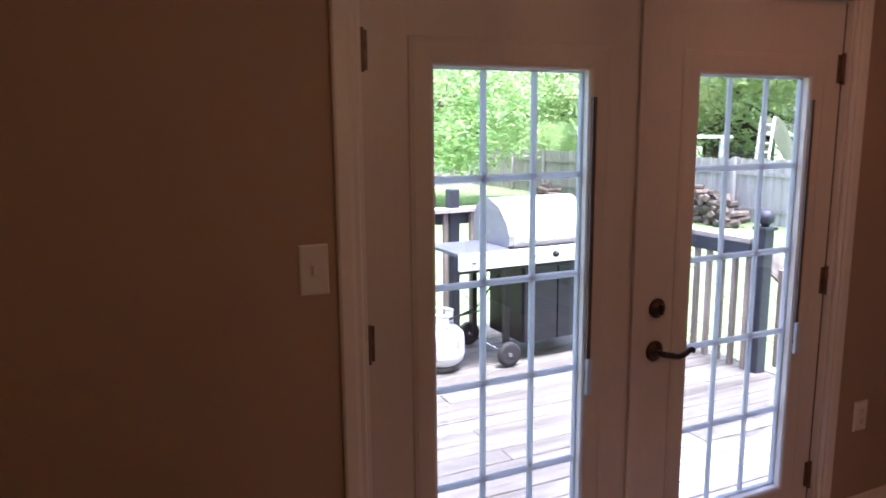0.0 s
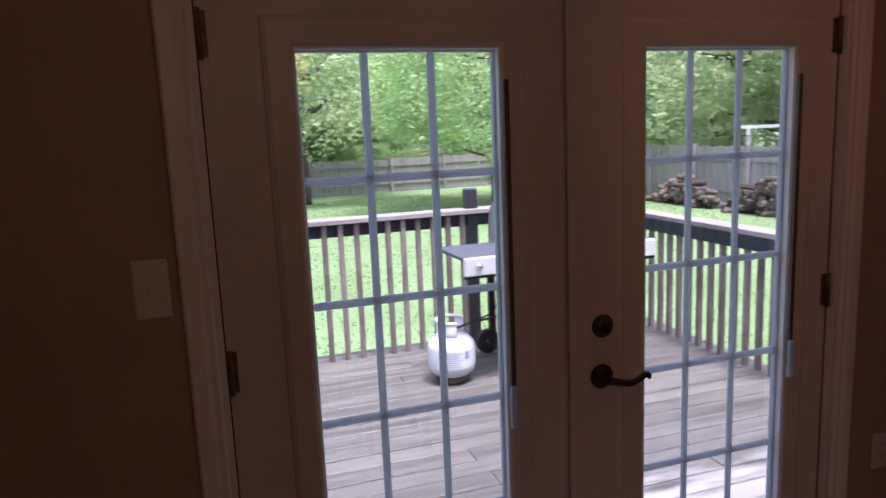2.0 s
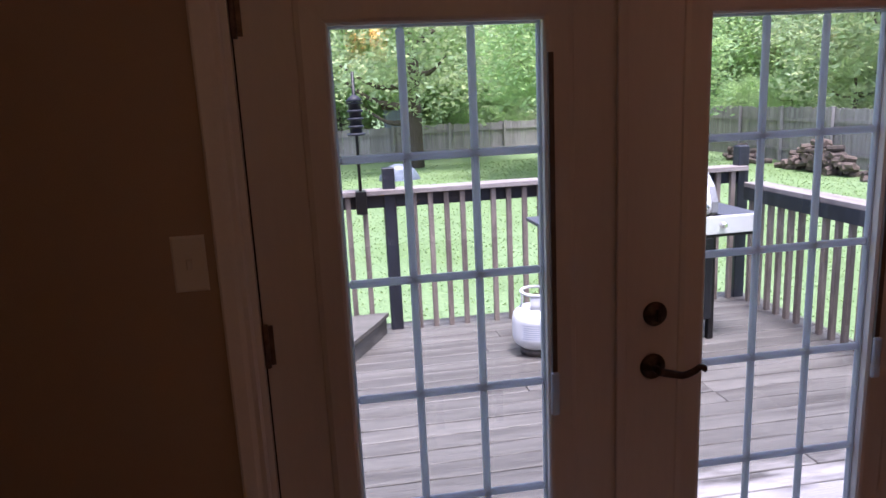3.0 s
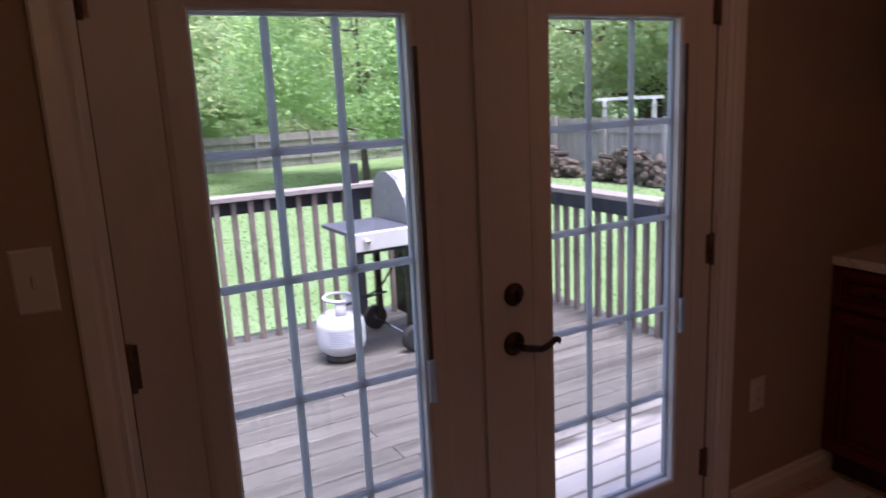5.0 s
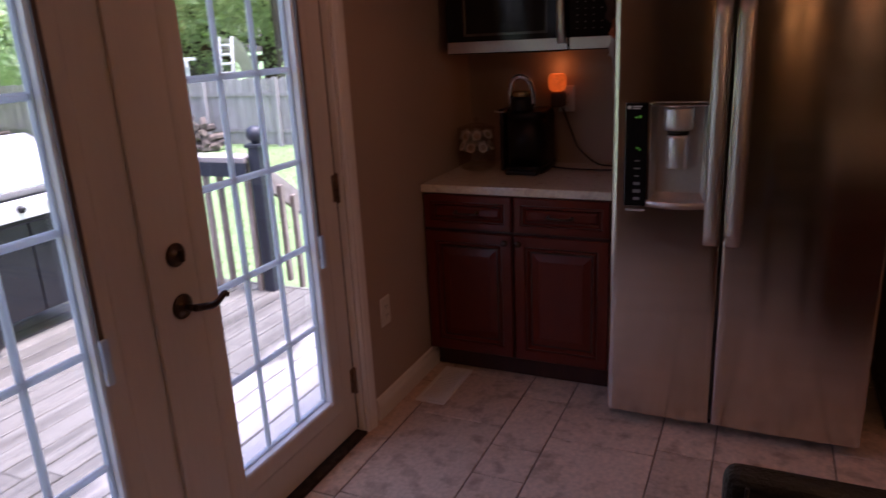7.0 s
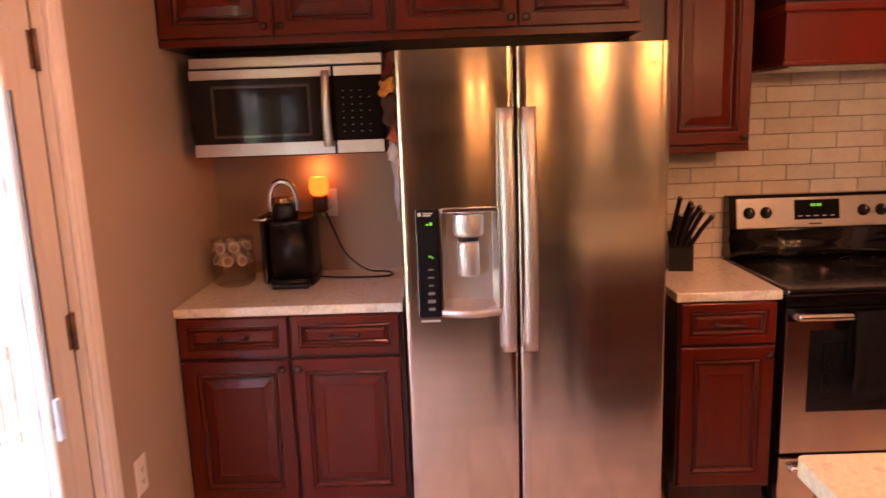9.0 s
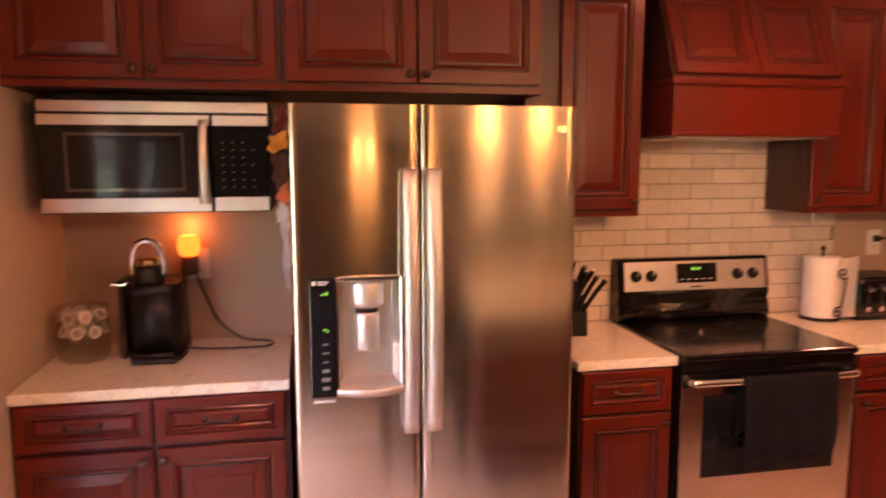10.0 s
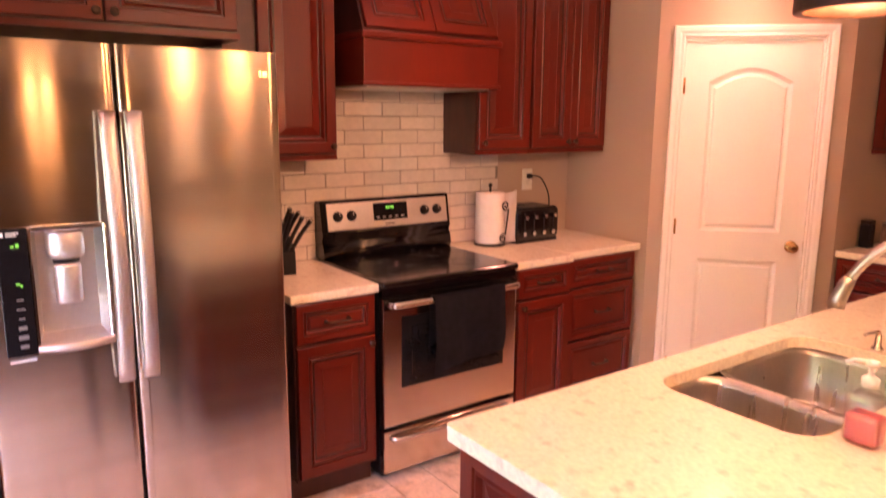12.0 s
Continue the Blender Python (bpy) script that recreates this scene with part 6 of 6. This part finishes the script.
p = part("end_panel", ringed(bmesh.new(), 0, 0, IX1 - 0.028 - 1.19, 0.776, 0, PANEL), CHERRY, isl)
p.matrix_local = pose(IX1 - 0.028, IY1 - 0.045, 0.10, 0, 0, 180)
for k in range(4):
    q = part("door", ringed(bmesh.new(), 0, 0, 0.60, 0.74, 0, PANEL), CHERRY, isl)
    q.matrix_local = pose(IX1 - 0.028, IY0 + 0.05 + k * 0.625, 0.12, 0, 0, 90)
    glaze(q, (4, 8))
    knob(q, 0.04, 0.70)


def rounded(x0, x1, y0, y1, r, n=7):
    pts = []
    for cx, cy, a0 in ((x1 - r, y1 - r, 0), (x0 + r, y1 - r, 90), (x0 + r, y0 + r, 180), (x1 - r, y0 + r, 270)):
        pts += [(cx + r * math.cos(radians(a0 + 90 * k / n)), cy + r * math.sin(radians(a0 + 90 * k / n))) for k in range(n + 1)]
    return pts


def slab_with_hole(outer, hole, z0, z1):
    bm = bmesh.new()
    rings = {}
    for z, e in ((z1, 0.0), (z0, 0.0)):
        edges = []
        for key, pts in (("o", outer), ("h", hole)):
            vs = [bm.verts.new((x, y, z)) for x, y in pts]
            rings[key, z] = vs
            edges += [bm.edges.new((vs[i], vs[(i + 1) % len(vs)])) for i in range(len(vs))]
        bmesh.ops.triangle_fill(bm, use_beauty=True, edges=edges)
    for key in "oh":
        a, b = rings[key, z0], rings[key, z1]
        for i in range(len(a)):
            bm.faces.new((a[i], a[(i + 1) % len(a)], b[(i + 1) % len(a)], b[i]))
    return bm


SKX0, SKX1, SKY0, SKY1 = 1.285, 1.725, -1.345, -0.585
sink_hole = rounded(SKX0, SKX1, SKY0, SKY1, 0.085)
solid("worktop", slab_with_hole(rounded(IX0, IX1, IY0, IY1, 0.018, 4), sink_hole, 0.877, 0.914), QUARTZ, "cream speckled stone island top with a sink cut-out", "countertop")
SINKST = mat("sink_steel", (0.60, 0.57, 0.53), 0.28, 1.0, vary=0.06, scale=5, fine=80, bump=0.004, stretch=(8, 1, 1))
sk = thing("sink", pose(0, 0, 0), "double-bowl stainless steel undermount sink in the island", "sink")
for ya, yb, dep in ((-0.868, -0.573, 0.17), (-1.357, -0.892, 0.20)):
    bm = bmesh.new()
    loops = []
    for ins, z, r in ((-0.012, 0.874, 0.085), (0.0, 0.874, 0.085), (0.004, 0.85, 0.085), (0.012, 0.876 - dep + 0.03, 0.08), (0.03, 0.876 - dep + 0.004, 0.07), (0.06, 0.876 - dep, 0.05)):
        loops.append([bm.verts.new((x, y, z)) for x, y in rounded(SKX0 - 0.010 + ins, SKX1 + 0.010 - ins, ya + ins, yb - ins, r)])
    for a, b in zip(loops, loops[1:]):
        n = len(a)
        for i in range(n):
            bm.faces.new((a[i], a[(i + 1) % n], b[(i + 1) % n], b[i])).smooth = True
    bm.faces.new(loops[-1])
    bw = part("bowl", bm, SINKST, sk)
    part("drain", lathe(bmesh.new(), [(0.045, 0.876 - dep + 0.0005), (0.042, 0.876 - dep + 0.003), (0.02, 0.876 - dep + 0.001)], 20, Matrix.Translation((1.49, (ya + yb) / 2, 0))), CHROME, bw)
part("divider", boxed(SKX0 + 0.06, SKX1 - 0.06, -0.8915, -0.8685, 0.80, 0.8745, 0.006), SINKST, sk)
fc = thing("faucet", pose(1.205, -1.02, CT), "brushed nickel gooseneck pull-down faucet at the sink", "faucet")
NICK = mat("brushed_nickel", (0.52, 0.48, 0.44), 0.34, 1.0, vary=0.05, scale=20, fine=200, bump=0.002)
part("base", lathe(bmesh.new(), [(0.030, 0), (0.030, 0.006), (0.024, 0.012), (0.022, 0.08), (0.017, 0.09)], 22), NICK, fc)
part("neck", tube(bmesh.new(), bend([(0, 0, 0.08), (0, 0, 0.25), (0.01, 0.005, 0.34), (0.06, 0.02, 0.40), (0.13, 0.045, 0.395), (0.18, 0.06, 0.345), (0.205, 0.07, 0.30)], 6), 0.0125, 12), NICK, fc)
part("spray_head", tube(bmesh.new(), [(0.205, 0.07, 0.30), (0.212, 0.073, 0.285), (0.225, 0.078, 0.245), (0.230, 0.080, 0.222)], [0.0145, 0.018, 0.020, 0.023], 14), NICK, fc)
part("lever", tube(bmesh.new(), [(0.0, -0.02, 0.06), (0.0, -0.05, 0.075), (0.01, -0.11, 0.11)], [0.010, 0.008, 0.006], 10), NICK, fc)
sd = thing("sprayer", pose(1.50, -1.378, CT), "slim chrome soap pump set into the island top", "soap pump")
part("collar", lathe(bmesh.new(), [(0.018, 0), (0.018, 0.008), (0.010, 0.014), (0.008, 0.05)], 16), CHROME, sd)
part("spout", tube(bmesh.new(), bend([(0, 0, 0.05), (-0.005, 0.02, 0.062), (0.01, 0.07, 0.058)], 5), 0.006, 8), CHROME, sd)

so = thing("soap_bottle", pose(1.222, -0.672, CT), "clear pump bottle half full of pink hand soap", "soap bottle")
SOAP = mat("pink_soap", (0.88, 0.24, 0.29), 0.08, vary=0.03, scale=8, fine=60, bump=0, trans=0.6)
part("liquid", boxed(-0.036, 0.036, -0.026, 0.026, 0.003, 0.072, 0.012, 3), SOAP, so)
bm = boxed(-0.039, 0.039, -0.029, 0.029, 0.0, 0.115, 0.014, 3)
lathe(bm, [(0.030, 0.113), (0.022, 0.124), (0.014, 0.130), (0.014, 0.138)], 18, cap=False)
part("bottle", bm, glass_mat("bottle_plastic", (0.94, 0.93, 0.93), 0.05), so)
PUMP = mat("pump_white", (0.75, 0.72, 0.70), 0.35, vary=0.02, scale=9, fine=90, bump=0)
bm = lathe(bmesh.new(), [(0.017, 0.132), (0.018, 0.150), (0.010, 0.156), (0.006, 0.158), (0.006, 0.176), (0.014, 0.178), (0.014, 0.188), (0.006, 0.191)], 18)
tube(bm, [(0, 0, 0.184), (0.03, 0.015, 0.186), (0.045, 0.022, 0.178)], 0.006, 8)
part("pump", bm, PUMP, so, "white pump head")

# ---- second counter beyond the pantry ----
R2 = 180
base_cabinet(0.55, pose(QX - 0.003, -3.012, 0, 0, 0, R2), [("drawer", 0.01, 0.715, 0.53, 0.155, None), ("door", 0.01, 0.115, 0.26, 0.585, "tr"), ("door", 0.28, 0.115, 0.26, 0.585, "tl")], "dark cherry base cabinet beyond the pantry")
base_cabinet(0.90, pose(QX - 0.556, -3.012, 0, 0, 0, R2), [("drawer", 0.01, 0.715, 0.88, 0.155, None), ("door", 0.01, 0.115, 0.435, 0.585, "tr"), ("door", 0.455, 0.115, 0.435, 0.585, "tl")], "wide dark cherry base cabinet on the back wall")
worktop(QX - 1.46, QX - 0.001, YS + 0.001, -2.985, "cream speckled stone countertop on the back wall")
h = UT - 1.425
wall_cabinet(0.55, h, 0.335, pose(QX - 0.003, -3.27, 1.425, 0, 0, R2), [(0.008, 0.03, 0.262, h - 0.04, "br"), (0.275, 0.03, 0.262, h - 0.04, "bl")], "cherry wall cabinet beyond the pantry")
wall_cabinet(0.90, h, 0.335, pose(QX - 0.556, -3.27, 1.425, 0, 0, R2), [(0.008, 0.03, 0.435, h - 0.04, "br"), (0.452, 0.03, 0.435, h - 0.04, "bl")], "wide cherry wall cabinet on the back wall")
crown(0.0, 1.46, pose(QX - 0.003, -3.274, 0, 0, 0, R2))
SPICE = mat("spice_fill", (0.13, 0.06, 0.035), 0.7, vary=0.3, scale=30, fine=200, bump=0.02)
for k, (dx, dy, hh) in enumerate(((0.05, 0.32, 0.13), (0.13, 0.38, 0.12), (0.21, 0.40, 0.12), (0.27, 0.36, 0.17))):
    j = thing("spice_jar", pose(QX - dx, -3.0 - dy + 0.10, CT, 0, 0, 12 * k), "small square dark jar on the far counter", "jar", "jars on the far counter")
    part("jar_body", boxed(-0.03, 0.03, -0.03, 0.03, 0, hh, 0.008), SPICE if k % 2 else BLKPL, j)
    part("jar_lid", boxed(-0.028, 0.028, -0.028, 0.028, hh, hh + 0.022, 0.004), BRONZE, j)
    part("jar_label", boxed(-0.022, 0.022, -0.0312, -0.030, 0.03, hh - 0.03), POD2, j)

# ---- lamps ----
for cx, cy, cp in CANS:
    d = thing("recessed_light", pose(cx, cy, CEILZ), "white recessed ceiling light, switched on", "ceiling light", "recessed lights")
    part("trim_ring", lathe(bmesh.new(), [(0.095, 0.0), (0.095, -0.006), (0.075, -0.010), (0.066, -0.004)], 32, cap=False), TRIM, d)
    part("lens", lathe(bmesh.new(), [(0.066, -0.0035), (0.066, -0.0025)], 28), mat("lamp_lens", (0.9, 0.85, 0.75), 0.4, vary=0.01, bump=0, emit=WARM, strength=1.6) if not bpy.data.materials.get("lamp_lens") else bpy.data.materials["lamp_lens"], d)
SHADE = mat("pendant_shade_glass", (0.85, 0.66, 0.40), 0.5, vary=0.08, scale=9, fine=60, bump=0, emit=(1.0, 0.52, 0.20), strength=0.045)
sn, sl = SHADE.node_tree.nodes, SHADE.node_tree.links
sheer, blend = sn.new("ShaderNodeBsdfTransparent"), sn.new("ShaderNodeMixShader")
sheer.inputs[0].default_value, blend.inputs[0].default_value = (1, 0.86, 0.62, 1), 0.65
sl.new(sn["Principled BSDF"].outputs[0], blend.inputs[1])
sl.new(sheer.outputs[0], blend.inputs[2])
sl.new(blend.outputs[0], sn["Material Output"].inputs[0])
DKW = mat("dark_bronze_wood", (0.075, 0.035, 0.02), 0.45, 0.3, vary=0.2, scale=8, fine=60, bump=0.02)
for cx, cy in PENDANTS:
    d = thing("pendant_light", pose(cx, cy, 0.03), "cylindrical cream glass pendant with dark bronze bands, lit", "pendant light", "pendants over the island")
    bm = lathe(bmesh.new(), [(0.080, 1.765), (0.080, 2.03), (0.077, 2.03), (0.077, 1.765)], 36, cap=False)
    s = part("shade", bm, SHADE, d, "cream glass cylinder shade")
    s.visible_shadow = False
    for z0, z1 in ((1.735, 1.765), (2.03, 2.055)):
        part("band", lathe(bmesh.new(), [(0.077, z0), (0.090, z0), (0.090, z1), (0.077, z1), (0.077, z0)], 36, cap=False), DKW, d)
    for k in range(4):
        a = k * math.pi / 2 + 0.5
        p = part("strap", boxed(-0.011, 0.011, -0.004, 0.004, 1.75, 2.04), DKW, d)
        p.matrix_local = pose(0.0845 * math.cos(a), 0.0845 * math.sin(a), 0, 0, 0, math.degrees(a) + 90)
    part("top_bar", boxed(-0.082, 0.082, -0.008, 0.008, 2.055, 2.067), DKW, d)
    part("rod", tube(bmesh.new(), [(0, 0, 2.066), (0, 0, 2.39)], 0.006, 8), BRONZE, d)
    part("canopy", lathe(bmesh.new(), [(0.02, 2.37), (0.055, 2.385), (0.06, 2.409)], 24), BRONZE, d)
    part("bulb", lathe(bmesh.new(), [(0.010, 1.985), (0.020, 1.975), (0.025, 1.95), (0.025, 1.905), (0.018, 1.888), (0.004, 1.884)], 16), mat("bulb_glass", (1, 0.9, 0.7), 0.3, vary=0.01, bump=0, emit=(1.0, 0.60, 0.28), strength=6.0) if not bpy.data.materials.get("bulb_glass") else bpy.data.materials["bulb_glass"], d).visible_shadow = False

ch = thing("chandelier", pose(-1.10, 0.24, 0), "bronze hanging lamp with two small amber shades, lit", "chandelier")
AMBER = mat("amber_shade", (0.7, 0.36, 0.10), 0.4, vary=0.1, scale=12, fine=60, bump=0, emit=(1.0, 0.44, 0.12), strength=1.8)
part("rod", tube(bmesh.new(), [(0, 0, 1.80), (0, 0, 2.42)], 0.008, 8), BRONZE, ch)
part("canopy", lathe(bmesh.new(), [(0.02, 2.40), (0.055, 2.415), (0.06, 2.439)], 24), BRONZE, ch)
part("arm", tube(bmesh.new(), bend([(0, -0.11, 1.77), (0, -0.06, 1.82), (0, 0, 1.80), (0, 0.06, 1.82), (0, 0.11, 1.77)], 5), 0.008, 8), BRONZE, ch)
for sy in (-0.11, 0.11):
    part("shade", lathe(bmesh.new(), [(0.016, 1.77), (0.030, 1.755), (0.036, 1.71), (0.034, 1.655)], 20, Matrix.Translation((0, sy, 0)), cap=False), AMBER, ch, "small amber glass shade")

# ---- stool by the island ----
sc = thing("bar_stool", pose(1.235, 0.215, 0, 0, 0, 90), "black leather bar stool with a padded back beside the island", "stool")
bm = boxed(-0.15, 0.15, -0.025, 0.03, 0.60, 0.955, 0.022, 4)
for v in bm.verts:
    v.co.y -= 0.3 * v.co.x ** 2 - (v.co.z - 0.6) * 0.06
part("backrest", bm, LEATHER, sc)
part("seam", tube(bmesh.new(), [(0.118, 0.030, 0.62), (0.118, 0.050, 0.945)], 0.003, 6), LEATHER, sc)
part("seat", boxed(-0.15, 0.15, -0.36, -0.01, 0.56, 0.62, 0.022, 3), LEATHER, sc)
for sx in (-0.13, 0.13):
    for sy in (-0.33, -0.03):
        part("leg", boxed(sx - 0.018, sx + 0.018, sy - 0.018, sy + 0.018, 0.0, 0.565), DKW, sc)
part("foot_rail", boxed(-0.112, 0.112, -0.342, -0.318, 0.22, 0.25), DKW, sc)

# ---- deck boards, wall tiles and floor tiles ----
y, k = 1.93, 0
while y < 5.38:
    cut = rng.choice((-0.4, 0.7, 1.9, 3.0)) + rng.uniform(-0.1, 0.1)
    for xa, xb in ((-2.3, cut - 0.002), (cut + 0.002, 4.21)):
        z = rng.uniform(-0.003, 0.0)
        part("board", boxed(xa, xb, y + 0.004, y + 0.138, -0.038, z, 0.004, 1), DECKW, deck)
    y += 0.143

tb = thing("backsplash", pose(XW - 0.001, -0.10, 0.914, 0, 0, -90), "white glossy brick tile backsplash with dark joints", "backsplash", kind="structure")
part("grout_bed", boxed(0.0, 1.612, -0.004, 0.0, 0.0, 0.826), GROUT, tb)
TLW, TLH = 0.2155, 0.0695
shared = {}
for rI in range(12):
    z = 0.002 + rI * TLH
    h = min(TLH - 0.0035, 0.825 - z)
    if h < 0.01:
        continue
    x = -TLW / 2 * (rI % 2) - 0.02
    while x < 1.61:
        a, b = max(x, 0.0), min(x + TLW - 0.0035, 1.611)
        if b - a > 0.015:
            key = (round(b - a, 4), round(h, 4))
            if key not in shared:
                shared[key] = mesh_of("tile", boxed(0, b - a, -0.007, 0.0, 0, h, 0.0025, 1), SUBWAY)
            place("tile", shared[key], tb, pose(a, -0.003 + rng.uniform(-0.0007, 0.0007), z, rng.uniform(-0.3, 0.3), 0, rng.uniform(-0.25, 0.25)))
        x += TLW

FLX = 0.45                              # the tiles end here; added dark boards beyond
# floor: alternating wide and narrow courses of mixed lengths
y, course, made, far = YS, 0, 0, bmesh.new()
cache = {}
while y < YD:
    h = 0.405 if course % 2 == 0 else 0.203
    x, k = FLX - rng.uniform(0, 0.4), 0
    while x < XW:
        w = (0.405, 0.61, 0.405, 0.203)[(k + course) % 4] if h > 0.3 else (0.305, 0.203, 0.405)[(k + course) % 3]
        a, b, c, e = max(x, FLX), min(x + w, XW), y, min(y + h, YD)
        if b - a > 0.02 and e - c > 0.02:
            size = (round(b - a - 0.005, 3), round(e - c - 0.005, 3))
            if x > 0.0 and y > -1.4 and made < 290:
                if size not in cache:
                    cache[size] = mesh_of("tile", boxed(0, size[0], 0, size[1], -0.006, 0.0, 0.002, 1), STONE)
                place("tile", cache[size], floor, pose(a + 0.0025, c + 0.0025, rng.uniform(-0.0008, 0.0)))
                made += 1
            else:
                box(far, a + 0.0025, b - 0.0025, c + 0.0025, e - 0.0025, -0.006, -0.0004)
        x += w
        k += 1
    y += h
    course += 1
tagged(part("far_tiles", far, STONE, floor), kind="stuff")

# unseen dark boards, added to cut floor bounce and darken reflections
FLW = mat("unseen_dark_floor", (0.055, 0.028, 0.016), 0.32, vary=0.2, scale=2.5, fine=30, bump=0.01, stretch=(0.6, 6, 6), dark=(0.032, 0.016, 0.010), random=0.2)
bounce_floor = thing("floor_2", pose(0, 0, 0), "unseen dark board floor added to cut bounced light", "floor", kind="structure")
plank = mesh_of("plank", boxed(0, 1.38, 0, 0.146, -0.006, 0.0, 0.002, 1), FLW)
y = YS
while y < YD - 0.15:
    for c in range(5):
        place("plank", plank, bounce_floor, pose(XW2 + 0.002 + 1.384 * c, y, rng.uniform(-0.0006, 0)))
    y += 0.149
